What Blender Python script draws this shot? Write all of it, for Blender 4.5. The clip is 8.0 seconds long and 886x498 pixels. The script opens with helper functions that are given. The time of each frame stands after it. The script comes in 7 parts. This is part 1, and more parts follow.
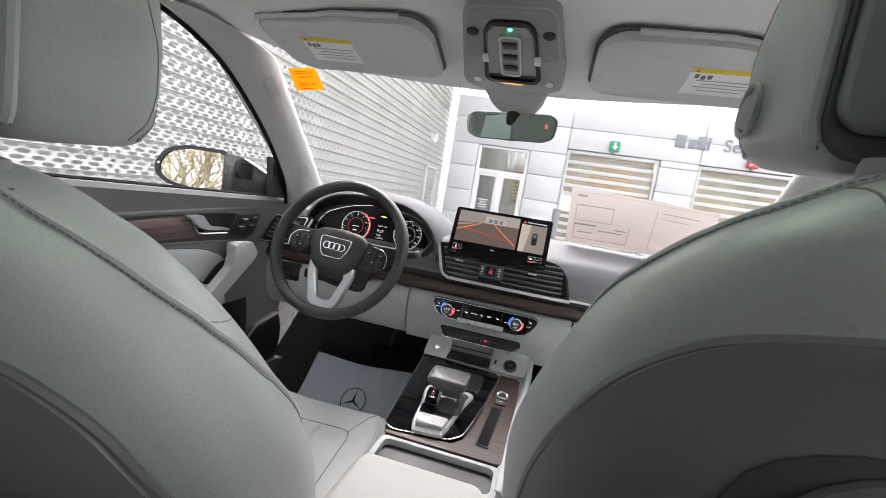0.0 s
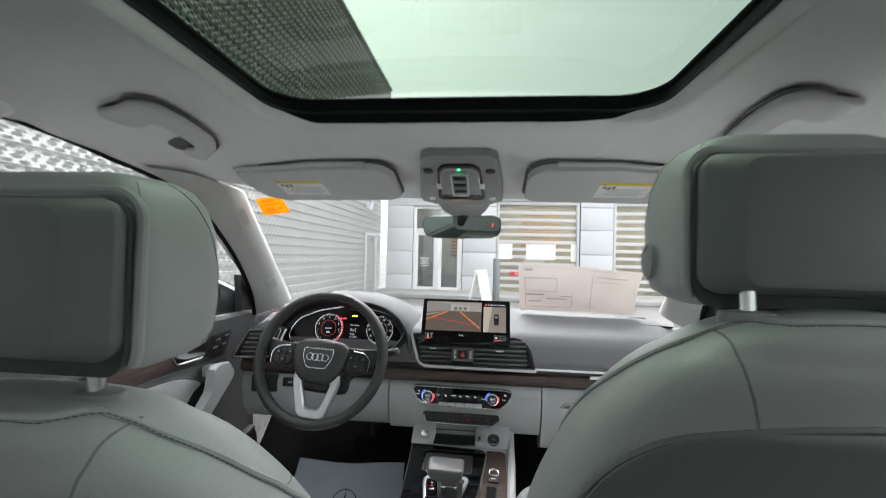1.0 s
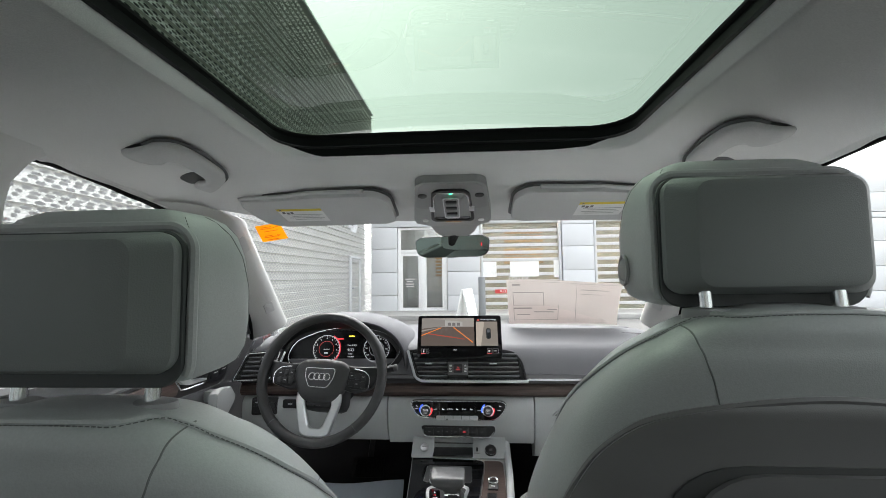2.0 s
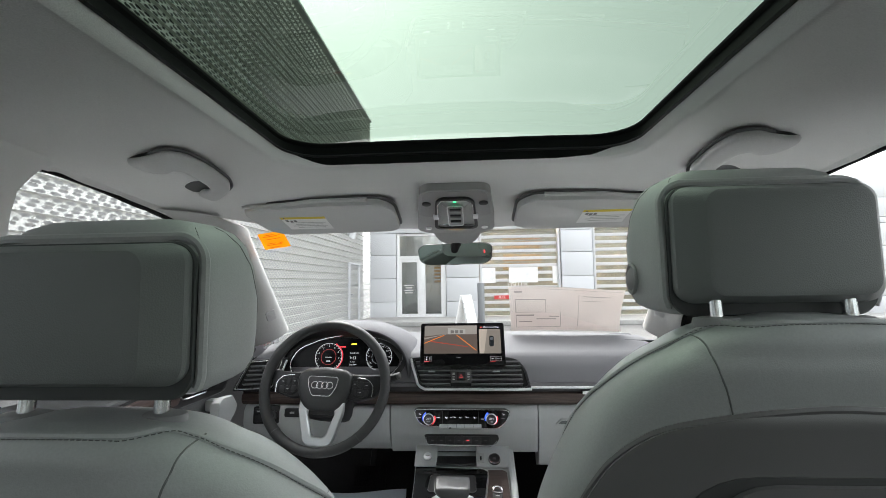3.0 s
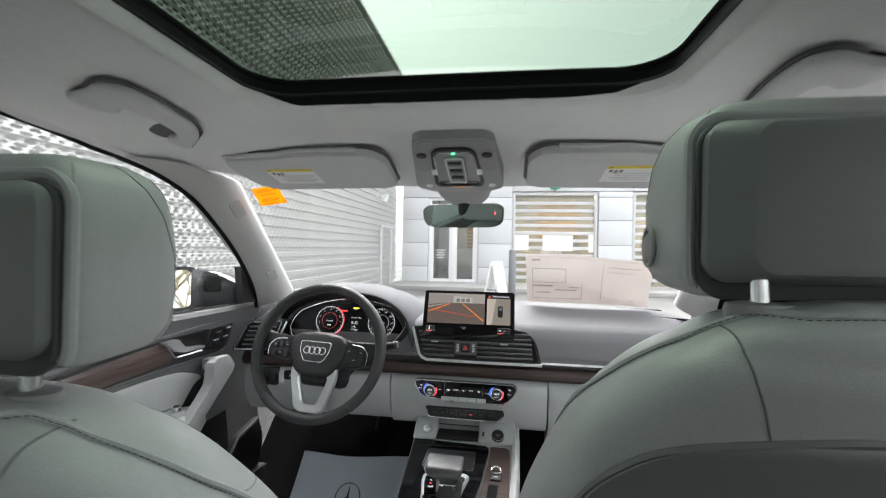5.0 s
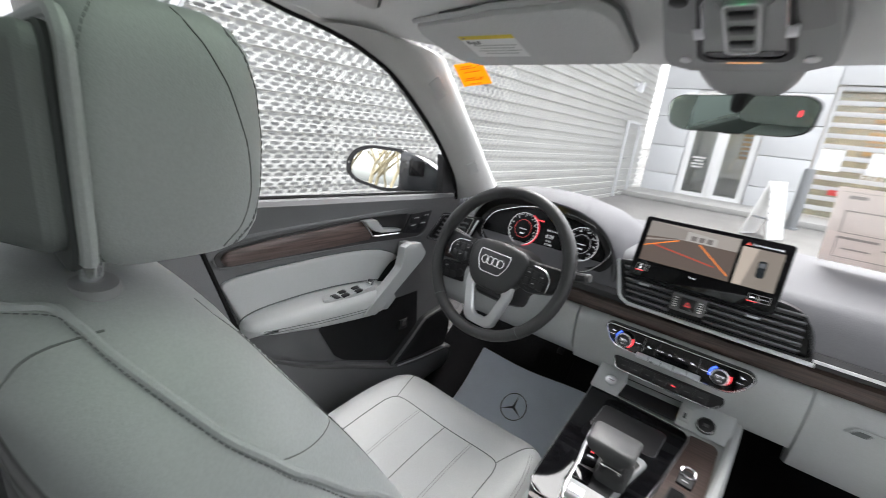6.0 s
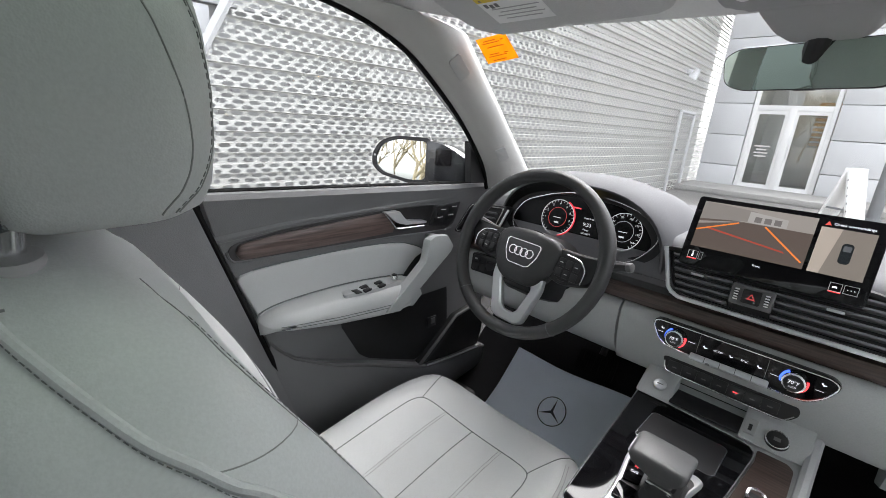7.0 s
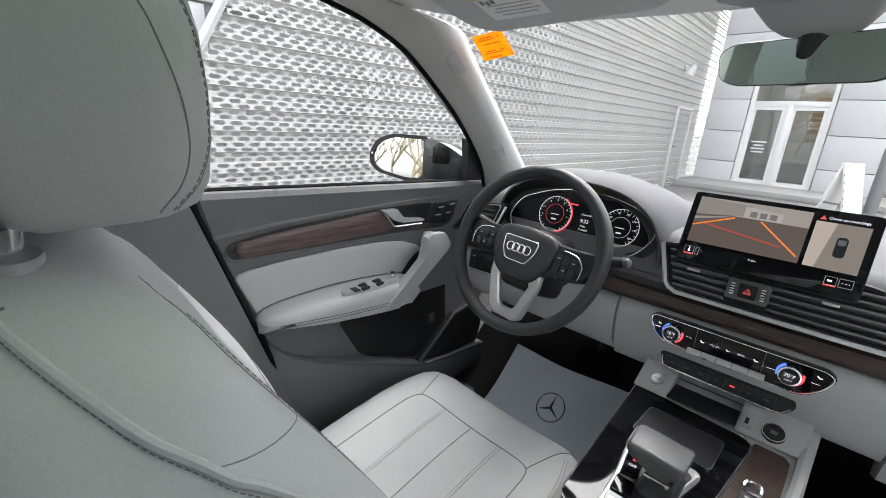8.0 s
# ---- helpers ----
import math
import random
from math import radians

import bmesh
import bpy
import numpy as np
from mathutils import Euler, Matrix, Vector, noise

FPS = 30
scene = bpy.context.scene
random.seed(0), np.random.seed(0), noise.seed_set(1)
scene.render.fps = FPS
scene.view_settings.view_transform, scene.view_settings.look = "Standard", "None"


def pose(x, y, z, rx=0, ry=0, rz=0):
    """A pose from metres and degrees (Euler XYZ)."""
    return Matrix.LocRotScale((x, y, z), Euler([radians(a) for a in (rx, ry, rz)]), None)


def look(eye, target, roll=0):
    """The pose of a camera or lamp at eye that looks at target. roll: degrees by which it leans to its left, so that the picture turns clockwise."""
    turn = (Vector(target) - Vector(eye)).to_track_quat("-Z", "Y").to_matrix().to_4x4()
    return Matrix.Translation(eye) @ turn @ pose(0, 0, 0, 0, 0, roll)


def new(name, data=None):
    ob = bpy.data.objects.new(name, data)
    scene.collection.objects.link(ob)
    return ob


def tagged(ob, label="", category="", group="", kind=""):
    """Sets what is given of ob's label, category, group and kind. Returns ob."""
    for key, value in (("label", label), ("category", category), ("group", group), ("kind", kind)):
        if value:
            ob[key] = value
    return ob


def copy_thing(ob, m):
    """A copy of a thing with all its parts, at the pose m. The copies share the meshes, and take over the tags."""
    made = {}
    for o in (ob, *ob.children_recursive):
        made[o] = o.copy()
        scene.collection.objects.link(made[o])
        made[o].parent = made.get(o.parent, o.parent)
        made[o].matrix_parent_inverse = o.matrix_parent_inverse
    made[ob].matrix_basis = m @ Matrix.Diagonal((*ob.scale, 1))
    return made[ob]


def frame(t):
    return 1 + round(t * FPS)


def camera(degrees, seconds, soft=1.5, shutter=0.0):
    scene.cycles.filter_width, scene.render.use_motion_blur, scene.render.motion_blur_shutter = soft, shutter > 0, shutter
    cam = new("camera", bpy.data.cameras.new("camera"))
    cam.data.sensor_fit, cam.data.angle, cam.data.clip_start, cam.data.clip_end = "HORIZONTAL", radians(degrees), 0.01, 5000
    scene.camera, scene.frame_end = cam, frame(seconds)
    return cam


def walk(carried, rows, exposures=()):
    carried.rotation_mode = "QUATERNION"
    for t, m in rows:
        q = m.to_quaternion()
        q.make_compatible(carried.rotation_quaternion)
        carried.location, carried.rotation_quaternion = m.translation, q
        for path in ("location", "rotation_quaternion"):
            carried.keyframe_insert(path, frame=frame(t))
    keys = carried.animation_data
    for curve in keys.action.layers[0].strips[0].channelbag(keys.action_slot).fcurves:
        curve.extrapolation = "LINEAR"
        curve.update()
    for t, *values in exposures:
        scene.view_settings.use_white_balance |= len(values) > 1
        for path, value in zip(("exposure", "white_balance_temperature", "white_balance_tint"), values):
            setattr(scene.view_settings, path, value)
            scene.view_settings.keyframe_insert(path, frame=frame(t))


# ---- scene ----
cam = camera(93.6, 8.0, 0.85, 0.4)
PATH = [
    (0, (0.11, -0.684, 1.212), (-0.329, 1.249, 0.949), 9.0),
    (0.5, (0.058, -0.687, 1.254), (-0.192, 1.274, 0.947), 7.0),
    (1, (0.057, -0.812, 1.314), (-0.143, 1.178, 1.347), 1.4),
    (1.5, (0.048, -0.881, 1.307), (-0.09, 1.111, 1.424), -0.3),
    (3, (0.025, -0.883, 1.313), (-0.089, 1.107, 1.472), -0.9),
    (3.5, (0.022, -0.882, 1.312), (-0.09, 1.109, 1.467), -0.9),
    (4, (0.023, -0.881, 1.312), (-0.107, 1.11, 1.451), -0.6),
    (4.2, (0.021, -0.881, 1.313), (-0.125, 1.109, 1.436), -0.4),
    (5.3, (0.131, -0.697, 1.304), (-0.343, 1.239, 1.134), 2.7),
    (5.5, (0.142, -0.657, 1.295), (-0.555, 1.192, 0.982), 3.8),
    (6, (0.088, -0.539, 1.325), (-1.088, 0.973, 0.753), 6.6),
    (6.5, (0.073, -0.45, 1.29), (-1.204, 0.948, 0.645), 5.8),
    (7, (0.085, -0.462, 1.286), (-1.248, 0.91, 0.702), 3.9),
    (7.5, (0.087, -0.463, 1.287), (-1.245, 0.909, 0.701), 3.5),
    (8, (0.088, -0.463, 1.285), (-1.238, 0.913, 0.693), 3.5),
]
walk(cam, [(t, look(eye, target, roll)) for t, eye, target, roll in PATH],
     exposures=((0, 2.65, 6600, 16), (0.5, 2.58, 6550, 13), (1.0, 2.46, 6450, 10), (4.2, 2.45, 6450, 10), (5.4, 2.62, 6500, 12), (6.5, 2.54, 6450, 13), (7, 2.45, 6450, 13), (8, 2.42, 6450, 13)))

# ---- light ----
world = bpy.data.worlds.new("overcast_sky")
world.use_nodes = True
scene.world = world
wn = world.node_tree
sky = wn.nodes.new("ShaderNodeTexSky")
sky.sky_type = "NISHITA"
sky.sun_disc = False
sky.sun_elevation, sky.sun_rotation = radians(56), radians(-24)
sky.air_density, sky.dust_density, sky.ozone_density = 1.0, 3.0, 1.0
grey = wn.nodes.new("ShaderNodeHueSaturation")
grey.inputs["Saturation"].default_value = 0.12
wn.links.new(sky.outputs[0], grey.inputs["Color"])
wn.links.new(grey.outputs[0], wn.nodes["Background"].inputs["Color"])
wn.nodes["Background"].inputs["Strength"].default_value = 0.15
sun = new("sun", bpy.data.lights.new("sun", "SUN"))
sun.data.energy, sun.data.angle, sun.data.color = 0.5, radians(50), (1.0, 0.97, 0.93)
sun.matrix_basis = look((-8.6, 19.4, 31.4), (0, 0, 0))


# ---- materials ----
def node_material(name, color, rough=0.5, metal=0.0, vary=0.08, vary_scale=6.0, grain=0.0, grain_scale=400.0,
                  bump=0.0, bump_scale=300.0, cells=False, coat=0.0, rough_vary=0.08, spec=0.5):
    """A painted, moulded or woven surface: colour and gloss drift at two scales, with a fine relief."""
    m = bpy.data.materials.new(name)
    m.use_nodes = True
    nt = m.node_tree
    n, l = nt.nodes, nt.links
    b = n["Principled BSDF"]
    b.inputs["Metallic"].default_value = metal
    b.inputs["Specular IOR Level"].default_value = spec
    b.inputs["Coat Weight"].default_value = coat
    tc = n.new("ShaderNodeTexCoord")
    big = n.new("ShaderNodeTexNoise")
    big.inputs["Scale"].default_value, big.inputs["Detail"].default_value = vary_scale, 3.0
    l.new(tc.outputs["Object"], big.inputs["Vector"])
    fine = n.new("ShaderNodeTexNoise")
    fine.inputs["Scale"].default_value, fine.inputs["Detail"].default_value = grain_scale, 2.0
    l.new(tc.outputs["Object"], fine.inputs["Vector"])

    def drift(src, amount):
        r = n.new("ShaderNodeMapRange")
        r.inputs["From Min"].default_value, r.inputs["From Max"].default_value = 0.3, 0.7
        r.inputs["To Min"].default_value, r.inputs["To Max"].default_value = 1 - amount, 1 + amount
        l.new(src, r.inputs["Value"])
        return r.outputs["Result"]

    mul = n.new("ShaderNodeMath")
    mul.operation = "MULTIPLY"
    l.new(drift(big.outputs["Fac"], vary), mul.inputs[0])
    l.new(drift(fine.outputs["Fac"], grain), mul.inputs[1])
    tint = n.new("ShaderNodeVectorMath")
    tint.operation = "SCALE"
    tint.inputs[0].default_value = color[:3]
    l.new(mul.outputs[0], tint.inputs["Scale"])
    l.new(tint.outputs[0], b.inputs["Base Color"])
    rr = n.new("ShaderNodeMapRange")
    rr.inputs["From Min"].default_value, rr.inputs["From Max"].default_value = 0.3, 0.7
    rr.inputs["To Min"].default_value, rr.inputs["To Max"].default_value = max(0.0, rough - rough_vary), min(1.0, rough + rough_vary)
    l.new(big.outputs["Fac"], rr.inputs["Value"])
    l.new(rr.outputs["Result"], b.inputs["Roughness"])
    if bump:
        if cells:
            tex = n.new("ShaderNodeTexVoronoi")
            tex.feature = "F1"
            tex.inputs["Scale"].default_value = bump_scale
            out = tex.outputs["Distance"]
        else:
            tex = n.new("ShaderNodeTexNoise")
            tex.inputs["Scale"].default_value, tex.inputs["Detail"].default_value = bump_scale, 4.0
            out = tex.outputs["Fac"]
        l.new(tc.outputs["Object"], tex.inputs["Vector"])
        bp = n.new("ShaderNodeBump")
        bp.inputs["Strength"].default_value, bp.inputs["Distance"].default_value = bump, 0.001
        l.new(out, bp.inputs["Height"])
        l.new(bp.outputs["Normal"], b.inputs["Normal"])
    return m


def glow_material(name, color, strength):
    m = bpy.data.materials.new(name)
    m.use_nodes = True
    b = m.node_tree.nodes["Principled BSDF"]
    b.inputs["Base Color"].default_value = (*[c * 0.2 for c in color], 1)
    b.inputs["Emission Color"].default_value = (*color, 1)
    b.inputs["Emission Strength"].default_value = strength
    b.inputs["Roughness"].default_value = 0.25
    return m


def pane_material(name, tint, reflect=0.04):
    """Thin glass: lets light through with a tint, and mirrors by its Fresnel gloss."""
    m = bpy.data.materials.new(name)
    m.use_nodes = True
    nt = m.node_tree
    n, l = nt.nodes, nt.links
    n.remove(n["Principled BSDF"])
    clear, gloss, mix, lw = (n.new("ShaderNodeBsdfTransparent"), n.new("ShaderNodeBsdfGlossy"),
                             n.new("ShaderNodeMixShader"), n.new("ShaderNodeLayerWeight"))
    clear.inputs["Color"].default_value = (*tint, 1)
    gloss.inputs["Roughness"].default_value = 0.0
    lw.inputs["Blend"].default_value = 0.5
    power, scale = n.new("ShaderNodeMath"), n.new("ShaderNodeMath")
    power.operation, scale.operation = "POWER", "MULTIPLY_ADD"
    power.inputs[1].default_value = 5.0
    scale.inputs[1].default_value, scale.inputs[2].default_value = 0.9, reflect
    l.new(lw.outputs["Facing"], power.inputs[0])
    l.new(power.outputs[0], scale.inputs[0])
    l.new(scale.outputs[0], mix.inputs[0])
    l.new(clear.outputs[0], mix.inputs[1])
    l.new(gloss.outputs[0], mix.inputs[2])
    l.new(mix.outputs[0], n["Material Output"].inputs["Surface"])
    return m


def wood_material(name, dark, light, rough=0.45, axis=0, bands=42.0):
    m = bpy.data.materials.new(name)
    m.use_nodes = True
    nt = m.node_tree
    n, l = nt.nodes, nt.links
    b = n["Principled BSDF"]
    tc, mp = n.new("ShaderNodeTexCoord"), n.new("ShaderNodeMapping")
    s = [bands, bands, bands]
    s[axis] = bands / 22
    mp.inputs["Scale"].default_value = s
    l.new(tc.outputs["Object"], mp.inputs["Vector"])
    no = n.new("ShaderNodeTexNoise")
    no.inputs["Scale"].default_value, no.inputs["Detail"].default_value, no.inputs["Distortion"].default_value = 4.0, 8.0, 0.6
    l.new(mp.outputs[0], no.inputs["Vector"])
    ramp = n.new("ShaderNodeValToRGB")
    ramp.color_ramp.elements[0].position, ramp.color_ramp.elements[1].position = 0.32, 0.7
    ramp.color_ramp.elements[0].color, ramp.color_ramp.elements[1].color = (*dark, 1), (*light, 1)
    l.new(no.outputs["Fac"], ramp.inputs[0])
    l.new(ramp.outputs[0], b.inputs["Base Color"])
    b.inputs["Roughness"].default_value = rough
    bp = n.new("ShaderNodeBump")
    bp.inputs["Strength"].default_value, bp.inputs["Distance"].default_value = 0.3, 0.001
    l.new(no.outputs["Fac"], bp.inputs["Height"])
    l.new(bp.outputs["Normal"], b.inputs["Normal"])
    return m


def thin_paper(name, color, through_):
    """Paper that lets some of the light behind it through."""
    m = node_material(name, color, 0.8, vary=0.05, vary_scale=14, grain=0.03, bump=0.15, bump_scale=40)
    nt = m.node_tree
    b, out = nt.nodes["Principled BSDF"], nt.nodes["Material Output"]
    tr, mix = nt.nodes.new("ShaderNodeBsdfTranslucent"), nt.nodes.new("ShaderNodeMixShader")
    tr.inputs["Color"].default_value = (*color, 1)
    mix.inputs[0].default_value = through_
    nt.links.new(b.outputs[0], mix.inputs[1])
    nt.links.new(tr.outputs[0], mix.inputs[2])
    nt.links.new(mix.outputs[0], out.inputs["Surface"])
    return m


LEATHER = node_material("grey_leather", (0.52, 0.533, 0.532), 0.44, vary=0.04, vary_scale=5, grain=0.04, bump=0.14, bump_scale=680, cells=True)
SEAT_SHELL = node_material("seat_shell_plastic", (0.235, 0.226, 0.230), 0.36, vary=0.03, rough_vary=0.015, bump=0.08, bump_scale=900, cells=True)
HEAD_CAP = node_material("head_cap_plastic", (0.24, 0.252, 0.25), 0.5, vary=0.03, rough_vary=0.02, bump=0.2, bump_scale=700, cells=True)
SEAM = node_material("seam_shadow", (0.13, 0.14, 0.14), 0.8)
THREAD = node_material("dark_thread", (0.17, 0.175, 0.175), 0.75)
ARM_LEATHER = node_material("pale_armrest_leather", (0.62, 0.61, 0.58), 0.5, vary=0.03, grain=0.03, bump=0.3, bump_scale=520, cells=True)
HEADLINER = node_material("headliner_cloth", (0.76, 0.76, 0.75), 0.95, vary=0.04, grain=0.12, grain_scale=900, bump=0.3, bump_scale=1200, spec=0.1)
PILLAR = node_material("pillar_trim", (0.50, 0.50, 0.485), 0.8, vary=0.03, grain=0.06, grain_scale=700, bump=0.2, bump_scale=900, spec=0.2)
VISOR = node_material("visor_vinyl", (0.58, 0.58, 0.575), 0.75, vary=0.03, grain=0.05, bump=0.2, bump_scale=800, spec=0.3)
MODULE = node_material("grey_module_plastic", (0.42, 0.42, 0.415), 0.5, vary=0.03, grain=0.03, bump=0.1, bump_scale=900)
MODULE_MID = node_material("mid_grey_module_plastic", (0.27, 0.27, 0.268), 0.35, vary=0.03)
DOOR_FRAME = node_material("pale_grey_door_frame", (0.55, 0.56, 0.57), 0.45, vary=0.04)
# also colours the sheets that stand in for shade
MODULE_DARK = node_material("dark_module_plastic_and_shade", (0.11, 0.11, 0.11), 0.5, vary=0.03)
DASH = node_material("dark_grey_dash_vinyl", (0.15, 0.15, 0.158), 0.75, vary=0.05, grain=0.05, bump=0.25, bump_scale=600, cells=True, spec=0.3)
DOOR_DARK = node_material("dark_grey_door_vinyl", (0.155, 0.156, 0.160), 0.46, vary=0.05, grain=0.05, bump=0.3, bump_scale=480, cells=True)
TRIM_DARK = node_material("charcoal_trim", (0.055, 0.053, 0.054), 0.45, vary=0.05, grain=0.04)
GREY_PLASTIC = node_material("light_grey_trim_plastic", (0.46, 0.475, 0.475), 0.55, vary=0.04, grain=0.04, bump=0.25, bump_scale=620, cells=True)
BLACK = node_material("black_plastic_and_shade", (0.010, 0.010, 0.011), 0.5, vary=0.1, grain=0.05, bump=0.1)
SATIN_BLACK = node_material("satin_black_plastic", (0.018, 0.018, 0.02), 0.42, vary=0.06)
GLOSS_BLACK = node_material("gloss_black_panel", (0.006, 0.006, 0.007), 0.04, vary=0.1, rough_vary=0.015, spec=0.3)
WHEEL = node_material("black_wheel_leather", (0.040, 0.041, 0.042), 0.45, vary=0.08, grain=0.06, bump=0.25, bump_scale=700, cells=True)
CHROME = node_material("satin_chrome", (0.86, 0.87, 0.88), 0.23, metal=1.0, vary=0.02, rough_vary=0.04)
ALU = node_material("brushed_aluminium", (0.80, 0.81, 0.82), 0.34, metal=1.0, vary=0.04, grain=0.05)
RUBBER = node_material("black_rubber", (0.008, 0.008, 0.008), 0.8, vary=0.1, spec=0.15)
CARPET = node_material("black_carpet", (0.014, 0.014, 0.015), 1.0, vary=0.2, grain=0.5, grain_scale=600, bump=0.8, bump_scale=900, spec=0.1)
WOOD = wood_material("dark_oak_trim", (0.034, 0.022, 0.018), (0.092, 0.062, 0.052), 0.38, axis=0, bands=70.0)
WOOD_DOOR = wood_material("dark_oak_door_trim", (0.070, 0.047, 0.042), (0.165, 0.118, 0.106), 0.33, axis=1)
PAPER = node_material("white_paper", (0.82, 0.88, 0.97), 0.85, vary=0.04, vary_scale=9, grain=0.03, bump=0.1, bump_scale=60)
INK = node_material("dark_ink", (0.05, 0.055, 0.07), 0.8)
ORANGE = thin_paper("orange_sticker_paper", (0.95, 0.50, 0.03), 0.6)
LABEL_WHITE = node_material("white_label", (0.84, 0.84, 0.83), 0.6)
LABEL_YELLOW = node_material("yellow_label_stripe", (0.75, 0.58, 0.05), 0.6)
LABEL_INK = node_material("grey_label_print", (0.18, 0.18, 0.18), 0.8)
SHEET = thin_paper("beige_sheet_paper", (0.84, 0.78, 0.75), 0.28)
SHEET_INK = node_material("pale_sheet_print", (0.45, 0.42, 0.40), 0.8)
MIRROR = node_material("mirror_glass", (0.86, 0.9, 0.88), 0.015, metal=1.0, vary=0.0, rough_vary=0.0)
MIRROR_DIM = node_material("dimmed_mirror_glass", (0.46, 0.54, 0.49), 0.02, metal=1.0, vary=0.0, rough_vary=0.0)
CAR_PAINT = node_material("dark_grey_car_paint", (0.03, 0.032, 0.036), 0.25, coat=0.8, vary=0.05)
CLEAR = pane_material("clear_car_glass", (0.95, 0.97, 0.96))
PRIVACY = pane_material("rear_glass", (0.36, 0.39, 0.375))
ROOF_GLASS = pane_material("green_roof_glass", (0.110, 0.142, 0.114))
SHOP_GLASS = pane_material("shop_glass", (0.80, 0.85, 0.83), 0.05)
PERF = node_material("white_perforated_metal", (0.60, 0.60, 0.575), 0.45, vary=0.05, vary_scale=1.2, grain=0.04, grain_scale=40)
PERF_BACK = node_material("grey_backing_wall", (0.50, 0.505, 0.51), 0.85, vary=0.08, vary_scale=0.8)
PERF_DARK = node_material("dark_hole_backing", (0.07, 0.075, 0.075), 0.9, vary=0.15, vary_scale=0.8)
PANEL_WHITE = node_material("white_cladding_panel", (0.61, 0.62, 0.635), 0.4, vary=0.03, vary_scale=1.0, grain=0.02, grain_scale=30)
JOINT = node_material("grey_panel_joint", (0.58, 0.58, 0.59), 0.8)
FRAME_WHITE = node_material("pale_door_frame", (0.80, 0.80, 0.80), 0.4, vary=0.03, vary_scale=3)
ASPHALT = node_material("asphalt", (0.17, 0.165, 0.16), 0.9, vary=0.2, vary_scale=0.6, grain=0.35, grain_scale=60, bump=0.6, bump_scale=120)
CONCRETE = node_material("pale_concrete", (0.38, 0.375, 0.36), 0.85, vary=0.1, vary_scale=1.5, grain=0.12, grain_scale=50, bump=0.3, bump_scale=80)
BARK = node_material("pale_bark", (0.25, 0.21, 0.14), 0.9, vary=0.2, vary_scale=3, grain=0.2, grain_scale=30, bump=0.5, bump_scale=40)
GRASS = node_material("winter_grass", (0.10, 0.105, 0.05), 0.95, vary=0.3, vary_scale=0.7, grain=0.3, grain_scale=20, bump=0.8, bump_scale=30)
GREEN = node_material("green_sign", (0.03, 0.32, 0.16), 0.5)
RED = node_material("red_sign", (0.55, 0.03, 0.03), 0.5)
SIGN_GREY = node_material("grey_sign_letters", (0.25, 0.26, 0.28), 0.45)
STEEL_POST = node_material("grey_painted_post", (0.22, 0.23, 0.24), 0.5, vary=0.05)
BAY_WALL = node_material("service_bay_wall", (0.46, 0.40, 0.34), 0.8, vary=0.25, vary_scale=1.1, grain=0.1, grain_scale=12)
PINE = wood_material("pine_slat", (0.45, 0.24, 0.09), (0.62, 0.38, 0.17), 0.6, axis=0, bands=6)
BAY_FILL = glow_material("warm_bay_fill", (1.0, 0.80, 0.58), 24.0)
LOBBY_FILL = glow_material("warm_lobby_fill", (1.0, 0.84, 0.66), 1.6)
SILVER = node_material("satin_silver_trim", (0.74, 0.75, 0.76), 0.32, metal=0.55, vary=0.03, rough_vary=0.05)
DOOR_GLASS = pane_material("entrance_glass", (0.84, 0.88, 0.87), 0.16)
VENT = node_material("vent_slat_plastic", (0.14, 0.14, 0.145), 0.36, vary=0.05)
KNOB = node_material("dark_grey_knob_leather", (0.062, 0.063, 0.066), 0.42, vary=0.05, grain=0.04, bump=0.25, bump_scale=700, cells=True)


# ---- mesh tools ----
BASE = {}


def thing(name, at=(0, 0, 0), label="", category="", group="", kind=""):
    """An Empty at the base of a thing; its parts are given in world metres."""
    ob = new(name)
    ob.location = at
    ob.empty_display_size = 0.05
    BASE[ob] = Vector(at)
    return tagged(ob, label, category, group, kind)


def finish(bm, mesh_name, material, sharp=35):
    bmesh.ops.recalc_face_normals(bm, faces=bm.faces)
    me = bpy.data.meshes.new(mesh_name)
    bm.to_mesh(me)
    bm.free()
    me.materials.append(material)
    me.polygons.foreach_set("use_smooth", [True] * len(me.polygons))
    me.set_sharp_from_angle(angle=radians(sharp))
    return me


def part(name, bm, material, parent, label="", sharp=35):
    """One mesh object under a thing or a part, from a bmesh in world metres."""
    base = BASE[parent]
    if base.length:
        bmesh.ops.translate(bm, vec=-base, verts=bm.verts)
    ob = new(name, finish(bm, name, material, sharp))
    ob.parent = parent
    BASE[ob] = base
    return tagged(ob, label)


def solid(name, bm, material, label="", category="", group="", kind="", sharp=35, at=None):
    """A thing that is one mesh, its origin at its own base."""
    if at is None:
        lo = [min(v.co[i] for v in bm.verts) for i in range(3)]
        hi = [max(v.co[i] for v in bm.verts) for i in range(3)]
        at = ((lo[0] + hi[0]) / 2, (lo[1] + hi[1]) / 2, lo[2])
    bmesh.ops.translate(bm, vec=-Vector(at), verts=bm.verts)
    ob = new(name, finish(bm, name, material, sharp))
    ob.location = at
    BASE[ob] = Vector(at)
    return tagged(ob, label, category, group, kind)


